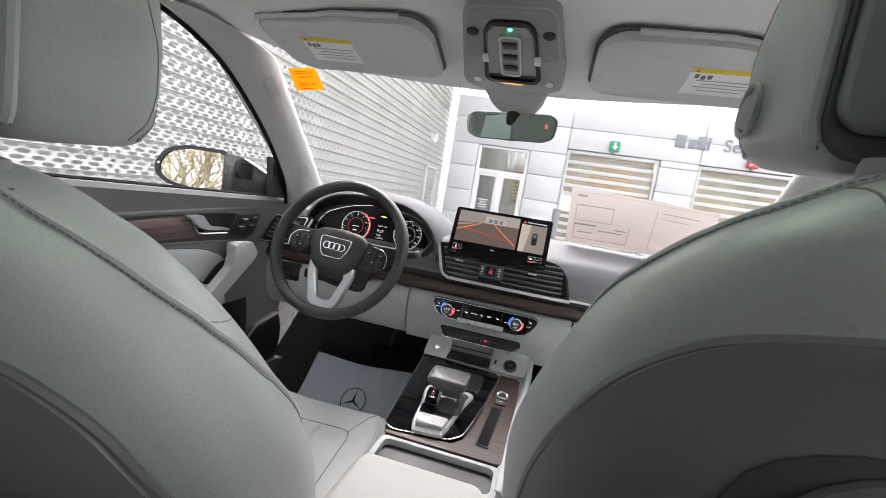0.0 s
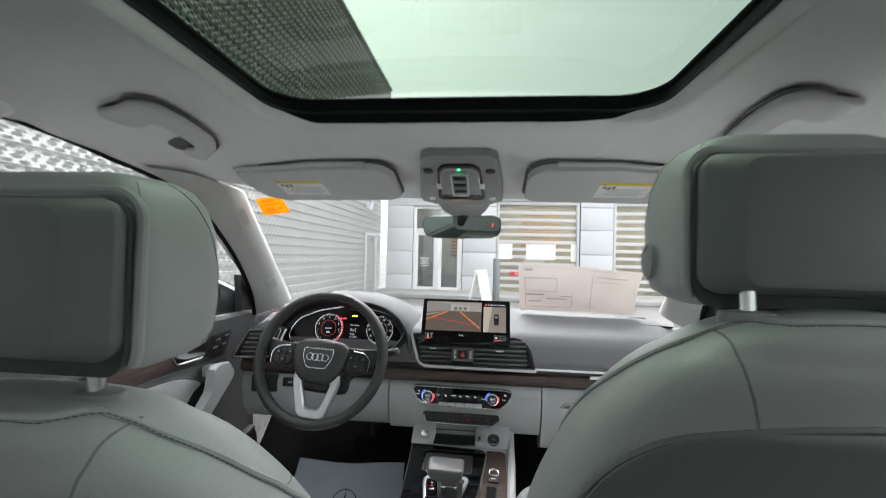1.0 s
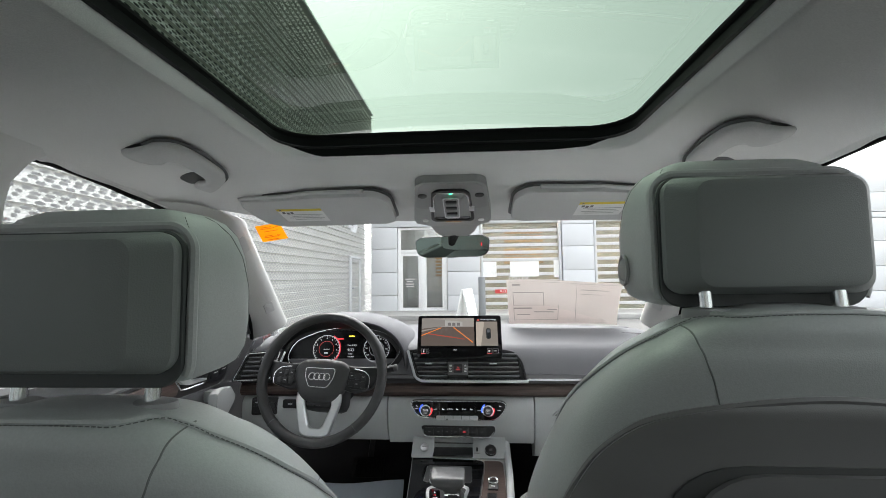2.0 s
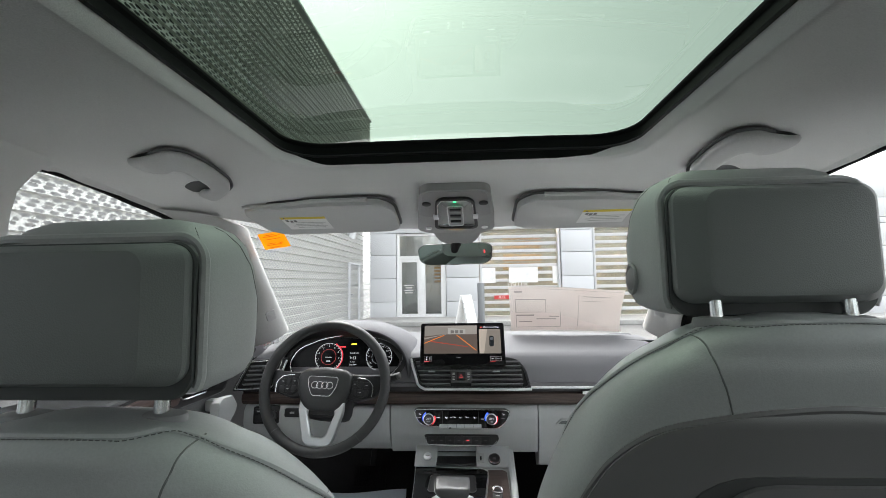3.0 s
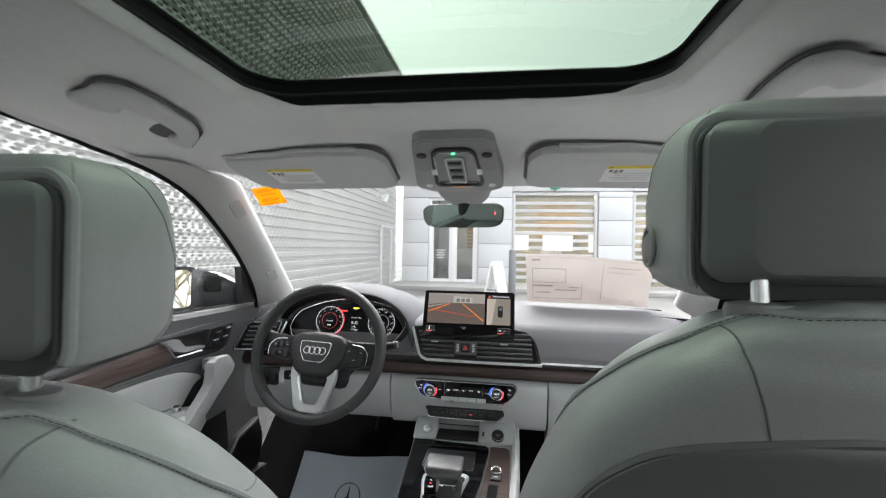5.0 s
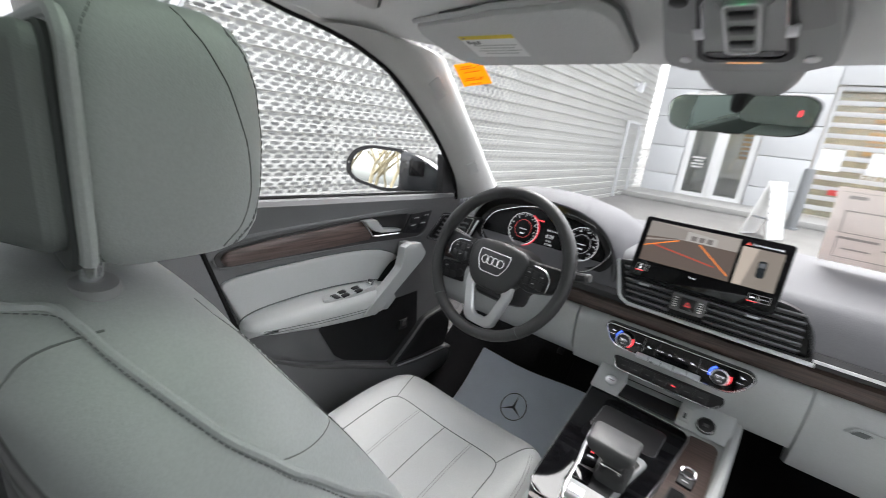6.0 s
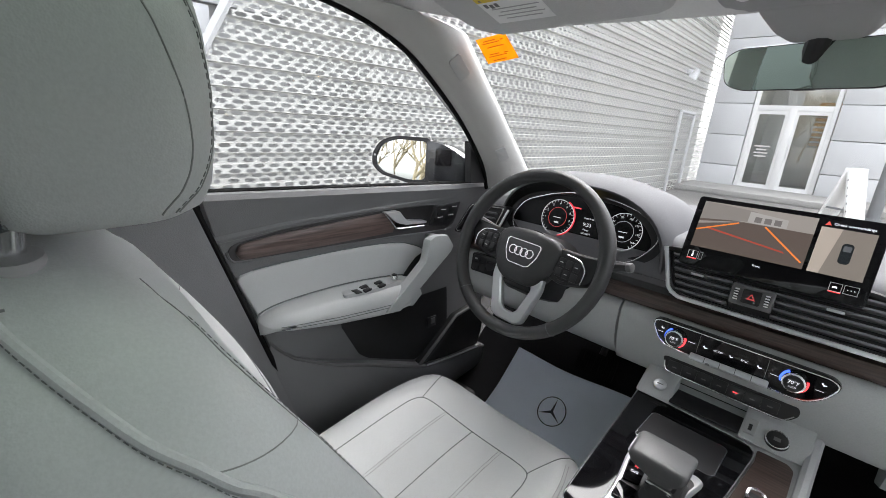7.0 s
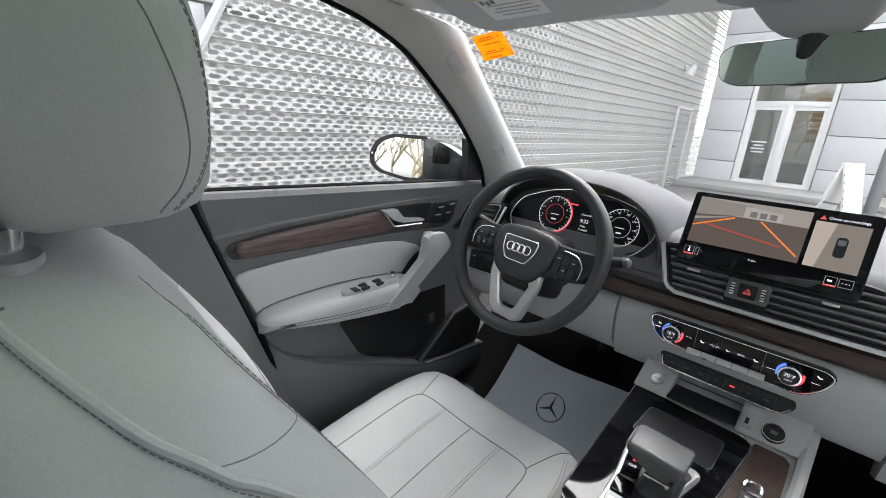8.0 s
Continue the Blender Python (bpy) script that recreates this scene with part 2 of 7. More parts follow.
def box(center, size, bevel=0.0, rot=None, seg=2):
    bm = bmesh.new()
    bmesh.ops.create_cube(bm, size=1.0)
    bmesh.ops.scale(bm, vec=size, verts=bm.verts)
    if bevel:
        bmesh.ops.bevel(bm, geom=list(bm.edges), offset=bevel, segments=seg, affect="EDGES", profile=0.5)
    if rot:
        bmesh.ops.rotate(bm, cent=(0, 0, 0), matrix=Euler([radians(a) for a in rot]).to_matrix(), verts=bm.verts)
    bmesh.ops.translate(bm, vec=center, verts=bm.verts)
    return bm


def join(*bms):
    out = bmesh.new()
    for b in bms:
        me = bpy.data.meshes.new("tmp")
        b.to_mesh(me)
        b.free()
        out.from_mesh(me)
        bpy.data.meshes.remove(me)
    return out


def moved(bm, m):
    bmesh.ops.transform(bm, matrix=m, verts=bm.verts)
    return bm


def cyl(center, r, h, axis=(0, 0, 1), n=32, r2=None, bevel=0.0):
    bm = bmesh.new()
    bmesh.ops.create_cone(bm, cap_ends=True, segments=n, radius1=r, radius2=r if r2 is None else r2, depth=h)
    if bevel:
        rim = [e for e in bm.edges if abs(e.verts[0].co.z - e.verts[1].co.z) < 1e-6]
        bmesh.ops.bevel(bm, geom=rim, offset=bevel, segments=2, affect="EDGES", profile=0.5)
    q = Vector((0, 0, 1)).rotation_difference(Vector(axis).normalized())
    return moved(bm, Matrix.Translation(center) @ q.to_matrix().to_4x4())


def loft(rings, closed=True, cap=True):
    """A skin over rings of equally many points; closed: each ring is a loop."""
    bm = bmesh.new()
    vs = [[bm.verts.new(p) for p in ring] for ring in rings]
    n = len(rings[0])
    for a, b in zip(vs, vs[1:]):
        for i in range(n if closed else n - 1):
            j = (i + 1) % n
            bm.faces.new((a[i], a[j], b[j], b[i]))
    if cap and closed:
        bm.faces.new(vs[0][::-1])
        bm.faces.new(vs[-1])
    return bm


def sheet(rows, thick=0.0, push=None):
    """A grid of points, made thick by moving a copy of it along push."""
    if not thick:
        return loft(rows, closed=False)
    d = Vector(push).normalized() * thick
    back = [[Vector(p) + d for p in r] for r in rows]
    return loft([list(r) + list(b[::-1]) for r, b in zip(rows, back)], closed=True, cap=True)


def tube(path, r, n=10, closed=False, flat=1.0, up=(0, 0, 1)):
    """A round or flattened bar along a path; r may be one radius or one for each point."""
    pts = [Vector(p) for p in path]
    rings = []
    for i, p in enumerate(pts):
        if closed:
            d = pts[(i + 1) % len(pts)] - pts[i - 1]
        else:
            d = pts[min(i + 1, len(pts) - 1)] - pts[max(i - 1, 0)]
        d.normalize()
        u = Vector(up)
        if abs(u.dot(d)) > 0.98:
            u = Vector((1, 0, 0.1))
        s = d.cross(u).normalized()
        w = s.cross(d).normalized()
        rad = r[i] if isinstance(r, (list, tuple)) else r
        rings.append([p + s * (rad * math.cos(k * math.tau / n)) + w * (rad * flat * math.sin(k * math.tau / n)) for k in range(n)])
    if closed:
        bm = loft(rings + [rings[0]], cap=False)
        bmesh.ops.remove_doubles(bm, verts=bm.verts, dist=1e-6)
        return bm
    return loft(rings)


def smooth_path(pts, n=24, closed=False):
    """A Catmull-Rom curve through points."""
    P = [Vector(p) for p in pts]
    k = len(P)
    out = []
    spans = k if closed else k - 1
    for s in range(spans):
        p0, p1, p2, p3 = ((P[(s - 1) % k], P[s], P[(s + 1) % k], P[(s + 2) % k]) if closed else
                          (P[max(s - 1, 0)], P[s], P[s + 1], P[min(s + 2, k - 1)]))
        m = max(1, n // spans)
        for i in range(m):
            t = i / m
            out.append(0.5 * ((2 * p1) + (p2 - p0) * t + (2 * p0 - 5 * p1 + 4 * p2 - p3) * t * t + (3 * p1 - p0 - 3 * p2 + p3) * t ** 3))
    if not closed:
        out.append(P[-1])
    return out


def prism(outline, axis, a, b, bevel=0.0, seg=2):
    """An outline of two coordinates carried along an axis from a to b."""
    def place(u, v, w):
        return {0: (w, u, v), 1: (u, w, v), 2: (u, v, w)}[axis]
    bm = loft([[place(u, v, a) for u, v in outline], [place(u, v, b) for u, v in outline]])
    if bevel:
        bmesh.ops.bevel(bm, geom=list(bm.edges), offset=bevel, segments=seg, affect="EDGES", profile=0.5)
    return bm


def round_rect(w, h, r, n=6):
    """A rectangle of half sizes w, h with rounded corners, as 2D points."""
    out = []
    for cx, cy, a0 in ((w - r, h - r, 0), (r - w, h - r, 90), (r - w, r - h, 180), (w - r, r - h, 270)):
        for i in range(n + 1):
            a = radians(a0 + 90 * i / n)
            out.append((cx + r * math.cos(a), cy + r * math.sin(a)))
    return out


def rounded_poly(pts, r, n=5):
    """A polygon of 2D points with its corners rounded."""
    out = []
    k = len(pts)
    for i in range(k):
        a, b, c = Vector(pts[i - 1]), Vector(pts[i]), Vector(pts[(i + 1) % k])
        rr = min(r, (a - b).length * 0.45, (c - b).length * 0.45)
        p, q = b + (a - b).normalized() * rr, b + (c - b).normalized() * rr
        for j in range(n + 1):
            t = j / n
            out.append(tuple((1 - t) ** 2 * p + 2 * t * (1 - t) * b + t * t * q))
    return out


def on_plane(outline, m, depth, bevel=0.0, seg=2, back=0.0):
    """A plate: a 2D outline in the plane of the pose m, from -back to depth along its z."""
    bm = loft([[(u, v, -back) for u, v in outline], [(u, v, depth) for u, v in outline]])
    if bevel:
        top = [e for e in bm.edges if all(abs(v.co.z - depth) < 1e-7 for v in e.verts)]
        bmesh.ops.bevel(bm, geom=top, offset=bevel, segments=seg, affect="EDGES", profile=0.5)
    return moved(bm, m)


def frame_on(outline_out, outline_in, m, depth, back=0.0):
    """A frame between two outlines of equally many points in the plane of m."""
    rings = [[(u, v, -back) for u, v in outline_out], [(u, v, depth) for u, v in outline_out],
             [(u, v, depth) for u, v in outline_in], [(u, v, -back) for u, v in outline_in]]
    bm = loft(rings + [rings[0]], cap=False)
    bmesh.ops.remove_doubles(bm, verts=bm.verts, dist=1e-7)
    return moved(bm, m)


def facing(center, normal, up=(0, 0, 1)):
    """A pose whose z looks along normal and whose y points up as far as it can."""
    z = Vector(normal).normalized()
    x = Vector(up).cross(z).normalized()
    y = z.cross(x)
    return Matrix.Translation(center) @ Matrix((x, y, z)).transposed().to_4x4()


def letters(text, size, m, depth=0.0004):
    """Lettering as a mesh in the plane of m, centred."""
    c = bpy.data.curves.new("lettering", "FONT")
    c.body, c.size, c.align_x, c.align_y, c.extrude = text, size, "CENTER", "CENTER", depth
    c.resolution_u = 3
    ob = bpy.data.objects.new("lettering", c)
    scene.collection.objects.link(ob)
    dg = bpy.context.evaluated_depsgraph_get()
    me = bpy.data.meshes.new_from_object(ob.evaluated_get(dg))
    bm = bmesh.new()
    bm.from_mesh(me)
    bpy.data.objects.remove(ob)
    bpy.data.meshes.remove(me)
    bpy.data.curves.remove(c)
    return moved(bm, m)


def stitches(path, length=0.0042, gap=0.0022, r=0.00045):
    """A row of short threads along a dense path."""
    bm = bmesh.new()
    acc, start = 0.0, None
    pts = [Vector(p) for p in path]
    pos, marks, total = 0.0, [], 0.0
    cum = [0.0]
    for a, b in zip(pts, pts[1:]):
        cum.append(cum[-1] + (b - a).length)

    def at(d):
        for i in range(len(cum) - 1):
            if cum[i + 1] >= d:
                t = (d - cum[i]) / max(1e-9, cum[i + 1] - cum[i])
                return pts[i].lerp(pts[i + 1], t)
        return pts[-1]

    verts, faces = [], []
    d = 0.0
    while d + length < cum[-1]:
        a, b = at(d), at(d + length)
        t = (b - a).normalized()
        s = t.cross(Vector((0.3, 0.5, 0.8))).normalized()
        w = s.cross(t)
        k = len(verts)
        for p in (a, b):
            for q in (s, w, -s, -w):
                verts.append(p + q * r)
        for i in range(4):
            faces.append((k + i, k + (i + 1) % 4, k + 4 + (i + 1) % 4, k + 4 + i))
        faces += [(k + 3, k + 2, k + 1, k), (k + 4, k + 5, k + 6, k + 7)]
        d += length + gap
    me = bpy.data.meshes.new("tmp")
    me.from_pydata([tuple(v) for v in verts], [], faces)
    bm.from_mesh(me)
    bpy.data.meshes.remove(me)
    return bm


def ease(a, b, t):
    t = max(0.0, min(1.0, (t - a) / (b - a)))
    return t * t * (3 - 2 * t)


def lerp(a, b, t):
    return a + (b - a) * t


def table(xs, ys, x):
    """A value from a short table, straight between its entries."""
    return float(np.interp(x, xs, ys))


# ---- the forecourt ----
WALL_X, FRONT_Y = -3.35, 13.6

bm = bmesh.new()
bmesh.ops.create_grid(bm, x_segments=40, y_segments=40, size=600)
solid("ground", bm, ASPHALT, "dark grey asphalt forecourt, dry and worn", "ground", kind="structure", at=(0, 0, 0))
solid("pavement", box((-2.2, 12.6, 0.07), (30, 1.9, 0.14), 0.02), CONCRETE, "pale concrete walk along the white building", "pavement", kind="structure")
solid("grass_verge", box((40, 0, 0.03), (44, 120, 0.06), 0.01), GRASS, "dull winter grass strip beyond the forecourt", "grass", kind="structure")


def screen_end(z):
    """The slanted near end of the screen."""
    return 0.20 + 0.56 * (z - 1.0)


def perforated_screen():
    """Pressed metal sheet: two proud rows of hexagon holes, then two set back, over and over."""
    wide, period, deep = 0.1233, 0.159, -0.046
    y0, y1, top = -4.7, FRONT_Y - 0.02, 7.07
    cols, rows = int((y1 - y0) / wide), int(top / period)
    verts, faces = [], []

    def row(z0, z1, depth, shift, a, b, c):
        zc, h = (z0 + z1) / 2, (z1 - z0) / 2
        hole = [(-a, 0), (-b, -c), (b, -c), (a, 0), (b, c), (-b, c)]
        rim = [(-wide / 2, 0), (-wide / 2, -h), (wide / 2, -h), (wide / 2, 0), (wide / 2, h), (-wide / 2, h)]
        for i in range(cols):
            yc = y0 + 0.0425 + (i + 0.5 + shift) * wide
            if yc < screen_end(zc) or yc > y1 - wide / 2:
                continue
            k = len(verts)
            # short holes along the upright seams of the sheets
            short = 0.55 if abs((yc - 2.03 + 0.74) % 1.48 - 0.74) < 0.034 else 1.0
            verts.extend([(WALL_X + depth, yc + u * short, zc + v) for u, v in hole])
            verts.extend([(WALL_X + depth, yc + u, zc + v) for u, v in rim])
            for j in range(6):
                n = (j + 1) % 6
                faces.append((k + j, k + 6 + j, k + 6 + n, k + n))

    def slope(z0, d0, z1, d1):
        ys = max(y0, screen_end(z0))
        k = len(verts)
        verts.extend([(WALL_X + d0, ys, z0), (WALL_X + d0, y1, z0), (WALL_X + d1, y1, z1), (WALL_X + d1, ys, z1)])
        faces.append((k, k + 1, k + 2, k + 3))

    for r in range(rows):
        z = r * period + 0.001
        row(z, z + 0.0375, 0.0, 0.0, 0.0470, 0.0270, 0.0148)
        row(z + 0.0375, z + 0.075, 0.0, 0.5, 0.0470, 0.0270, 0.0148)
        slope(z + 0.075, 0.0, z + 0.078, deep)
        row(z + 0.078, z + 0.1155, deep, 0.0, 0.0470, 0.0270, 0.0148)
        row(z + 0.1155, z + 0.153, deep, 0.5, 0.0470, 0.0270, 0.0148)
        slope(z + 0.153, deep, z + 0.159, 0.0)
    me = bpy.data.meshes.new("perforated_screen")
    me.from_pydata(verts, [], faces)
    me.materials.append(PERF)
    ob = new("perforated_screen", me)
    BASE[ob] = Vector((0, 0, 0))
    return tagged(ob, "white perforated metal facade screen with long hexagon holes", "wall", kind="structure")


screen_wall = perforated_screen()
part("edge_trim", tube([(WALL_X + 0.02, screen_end(z) - 0.02, z) for z in (-0.05, 1.0, 2.0, 4.0, 7.1)], 0.035, 4, up=(1, 0, 0)), PANEL_WHITE, screen_wall)
part("coping", box((WALL_X - 0.05, 7.0, 7.13), (0.16, 13.2, 0.07), 0.01), PANEL_WHITE, screen_wall)
side = solid("wall_side", box((WALL_X - 0.42, 4.3, 1.95), (0.3, 18.6, 3.9), 0.01), PERF_BACK, "grey rendered wall behind the perforated screen", "wall", kind="structure")
# added dark backing stands in for the unlit gap behind the upper screen
part("upper_backing", box((WALL_X - 0.43, 4.3, 5.45), (0.3, 18.6, 3.1), 0.01), PERF_DARK, side, "added dark backing for the unlit space behind the upper screen")
side_panels = thing("wall_near", (WALL_X - 0.2, -4.0, 0), "white flat cladding beside the cut end of the screen", "wall", kind="structure")
for j in range(7):
    z = 0.5 + 0.99 * j
    y_end, y = screen_end(z) + 0.20, -5.75
    while y < y_end - 0.05:
        w = min(1.48, y_end - y)
        part("panel", box((WALL_X - 0.2, y + w / 2, z), (0.05, w, 0.97), 0.006), PANEL_WHITE, side_panels)
        y += 1.5

# the wall lamp and the service door in the screen
lamp = thing("wall_lamp", (WALL_X + 0.02, 10.7, 2.7), "small white wall lamp on the perforated screen", "lamp")
part("bracket", box((WALL_X + 0.05, 10.7, 2.74), (0.10, 0.10, 0.10), 0.015), PANEL_WHITE, lamp)
part("shade", cyl((WALL_X + 0.17, 10.7, 2.70), 0.11, 0.22, (0.5, 0, 1), 20, 0.05), PANEL_WHITE, lamp)
gate = thing("screen_door", (WALL_X + 0.02, 11.3, 0), "perforated service door set in the facade screen", "door")
for y in (10.78, 11.84):
    part("jamb", box((WALL_X + 0.03, y, 0.93), (0.06, 0.06, 1.86), 0.008), PANEL_WHITE, gate)
part("head", box((WALL_X + 0.03, 11.31, 1.89), (0.06, 1.12, 0.06), 0.008), PANEL_WHITE, gate)
# grey strip stands in for the shade under the door head
part("head_shadow", box((WALL_X + 0.02, 11.31, 1.82), (0.03, 0.98, 0.03)), JOINT, gate)
part("handle", box((WALL_X + 0.06, 10.95, 1.0), (0.04, 0.12, 0.03), 0.008), STEEL_POST, gate)

# the white building ahead: cladding panels, a glazed door and two service doors
backing = [box(((x0 + x1) / 2, FRONT_Y + 0.32, (z0 + z1) / 2), (x1 - x0, 0.16, z1 - z0)) for x0, x1, z0, z1 in (
    (-3.45, -2.42, 0, 4.5), (-2.42, -0.70, 3.0, 4.5), (-0.70, 0.45, 0, 4.5), (0.45, 3.18, 3.2, 4.5), (3.18, 4.28, 0, 4.5), (4.28, 6.95, 3.2, 4.5), (6.95, 15.45, 0, 4.5))]
facade = solid("wall_front", join(*backing), JOINT, "white panelled service building with thin grey joints", "wall", kind="structure")
Z_ROWS = (0.0, 0.66, 1.46, 2.27, 3.02)
SPANS = ((-3.33, -2.42), (-0.70, 0.43), (3.20, 4.26), (6.97, 15.3))


def cladding(x0, x1, z0, z1):
    part("panel", box(((x0 + x1) / 2, FRONT_Y, (z0 + z1) / 2), (x1 - x0 - 0.016, 0.5, z1 - z0 - 0.016), 0.006), PANEL_WHITE, facade)


for x0, x1 in SPANS:
    for z0, z1 in zip(Z_ROWS, Z_ROWS[1:]):
        cladding(x0, x1, z0, z1)
    if x0 > 0.5:
        cladding(x0, x1, 3.02, 3.22)
for x0, x1 in ((-3.33, 0.43), (0.43, 4.26), (4.26, 6.97), (6.97, 15.3)):
    cladding(x0, x1, 3.22 if x0 > 0 else 3.02, 3.86)
    cladding(x0, x1, 3.86, 4.55)


def service_door(x0, x1, z1):
    """A glazed roll-up door: white slats with glass between, in a dark frame."""
    d = thing("service_door", ((x0 + x1) / 2, FRONT_Y - 0.05, 0), "glazed roll-up service door with white slats", "garage door", "service doors")
    for x in (x0 + 0.04, x1 - 0.04):
        part("jamb", box((x, FRONT_Y - 0.1, z1 / 2), (0.08, 0.2, z1), 0.01), DOOR_FRAME, d)
    part("head", box(((x0 + x1) / 2, FRONT_Y - 0.1, z1 - 0.05), (x1 - x0 - 0.16, 0.2, 0.1), 0.01), DOOR_FRAME, d)
    part("pane", box(((x0 + x1) / 2, FRONT_Y, z1 / 2), (x1 - x0 - 0.16, 0.01, z1)), SHOP_GLASS, d).visible_shadow = False
    n = 12
    for i in range(n):
        part("slat", box(((x0 + x1) / 2, FRONT_Y - 0.05, 0.1 + i * (z1 - 0.2) / n), (x1 - x0 - 0.17, 0.04, 0.105), 0.008), PANEL_WHITE, d)
    return d


first_door = service_door(0.45, 3.18, 3.20)
service_door(4.28, 6.95, 3.20)
part("notice", box((0.74, FRONT_Y - 0.085, 1.52), (0.50, 0.012, 0.52)), LABEL_WHITE, first_door)
part("notice", box((3.02, FRONT_Y - 0.085, 1.52), (0.18, 0.012, 0.58)), LABEL_WHITE, first_door)
part("notice", box((1.94, FRONT_Y - 0.085, 1.52), (0.98, 0.012, 0.52)), LABEL_WHITE, first_door)
part("red_notice", box((1.24, FRONT_Y - 0.085, 0.765), (0.62, 0.012, 0.13)), RED, first_door)
part("lettering", letters("FULL", 0.11, facing((1.20, FRONT_Y - 0.093, 0.765), (0, -1, 0)), 0.004), LABEL_WHITE, first_door)
part("lettering", letters("ENTER", 0.24, facing((1.74, FRONT_Y - 0.1, 1.20), (0, -1, 0)), 0.004), PANEL_WHITE, first_door)

bay = thing("service_bay", (4, FRONT_Y + 3, 0), "brown service bay seen through the glazed doors", "room", kind="structure")
part("back_wall", box((4, FRONT_Y + 5.2, 1.8), (12, 0.1, 3.6)), BAY_WALL, bay)
part("bay_floor", box((4, FRONT_Y + 2.8, 0.02), (12, 4.8, 0.04)), CONCRETE, bay)
part("bay_ceiling", box((4, FRONT_Y + 2.8, 3.62), (12, 4.8, 0.06)), BAY_WALL, bay)
# added glowing boxes brighten the bay behind the glazed doors
for x in (1.2, 2.7, 5.0, 6.3):
    part("bay_fill", box((x, FRONT_Y + 2.6, 3.5), (0.9, 0.12, 0.05), 0.01), BAY_FILL, bay)
for i in range(9):
    part("pine_slat", box((2.6, FRONT_Y + 5.1, 1.7 + 0.2 * i), (1.8, 0.05, 0.12), 0.01), PINE, bay)

entry = thing("entrance_door", (-1.54, FRONT_Y - 0.05, 0), "pale aluminium double glass door with a transom", "door")
for x, w in ((-2.36, 0.1), (-0.76, 0.1), (-1.56, 0.15)):
    part("stile", box((x, FRONT_Y - 0.12, 1.5 if w < 0.15 else 1.1), (w, 0.12, 3.0 if w < 0.15 else 2.14), 0.01), FRAME_WHITE, entry)
for z in (0.09, 2.17, 2.97):
    part("rail", box((-1.56, FRONT_Y - 0.122, z), (1.5, 0.11, 0.13 if z < 2.5 else 0.08), 0.01), FRAME_WHITE, entry)
for x in (-1.97, -1.15):
    leaf = part("leaf", frame_on(round_rect(0.355, 0.98, 0.01, 2), round_rect(0.27, 0.89, 0.01, 2), facing((x, FRONT_Y - 0.13, 1.13), (0, -1, 0)), 0.03, 0.03), FRAME_WHITE, entry)
    part("pane", box((x, FRONT_Y - 0.13, 1.13), (0.56, 0.008, 1.80)), DOOR_GLASS, leaf).visible_shadow = False
    part("pull_bar", tube([(x + (0.3 if x < -1.5 else -0.3), FRONT_Y - 0.2, z) for z in (0.9, 1.1, 1.35)], 0.014, 8), ALU, leaf)
part("transom_pane", box((-1.56, FRONT_Y - 0.12, 2.58), (1.50, 0.008, 0.70)), DOOR_GLASS, entry).visible_shadow = False
for i, w in enumerate((0.34, 0.22, 0.3, 0.26)):
    part("print_bar", box((-2.0, FRONT_Y - 0.14, 1.22 - 0.085 * i), (w, 0.006, 0.035)), LABEL_WHITE, entry)
lobby = thing("lobby", (-1.54, FRONT_Y + 2, 0), "dim lobby with pine slats behind the glass door", "room", kind="structure")
part("back_wall", box((-1.54, FRONT_Y + 3.4, 1.8), (2.2, 0.1, 3.6)), PANEL_WHITE, lobby)
# added glowing box brightens the lobby behind the glass
part("lobby_fill", box((-1.54, FRONT_Y + 1.6, 3.4), (0.8, 0.5, 0.05), 0.01), LOBBY_FILL, lobby)
part("lobby_ceiling", box((-1.54, FRONT_Y + 1.9, 3.55), (2.2, 3.0, 0.06)), PANEL_WHITE, lobby)
for x in (-2.62, -0.46):
    part("side_wall", box((x, FRONT_Y + 1.9, 1.75), (0.06, 3.0, 3.5)), PERF_BACK, lobby)
part("lobby_floor", box((-1.54, FRONT_Y + 1.9, 0.02), (2.2, 3.0, 0.04)), CONCRETE, lobby)
for i in range(9):
    part("pine_slat", box((-0.95, FRONT_Y + 2.6, 1.35 + 0.14 * i), (0.75, 0.05, 0.09), 0.01), PINE, lobby)

# signs over the doors
for x, m_, lab in ((1.80, GREEN, "green illuminated arrow sign over the service door"), (5.60, RED, "red crossed sign over the service door")):
    s = thing("lane_sign", (x, FRONT_Y - 0.35, 3.29), lab, "sign", "lane signs")
    part("case", box((x, FRONT_Y - 0.33, 3.44), (0.30, 0.12, 0.30), 0.02), m_, s)
    if m_ is GREEN:
        arrow = [(-0.025, 0.11), (0.025, 0.11), (0.025, 0.0), (0.09, 0.0), (0, -0.11), (-0.09, 0.0), (-0.025, 0.0)]
        part("arrow", on_plane(arrow, facing((x, FRONT_Y - 0.392, 3.44), (0, -1, 0)), 0.004), LABEL_WHITE, s)
    else:
        for a in (45, -45):
            part("bar", box((x, FRONT_Y - 0.392, 3.44), (0.26, 0.006, 0.045), 0, (0, a, 0)), LABEL_WHITE, s)
    part("bracket", box((x, FRONT_Y - 0.29, 3.26), (0.06, 0.08, 0.1), 0.01), STEEL_POST, s)
sign = thing("building_sign", (5.1, FRONT_Y - 0.26, 3.66), "grey raised letters over the service doors", "sign")
part("lettering", letters("Service", 0.50, facing((5.50, FRONT_Y - 0.27, 3.83), (0, -1, 0)), 0.02), SIGN_GREY, sign)
part("lettering", letters("D", 0.50, facing((6.72, FRONT_Y - 0.27, 3.83), (0, -1, 0)), 0.02), SIGN_GREY, sign)
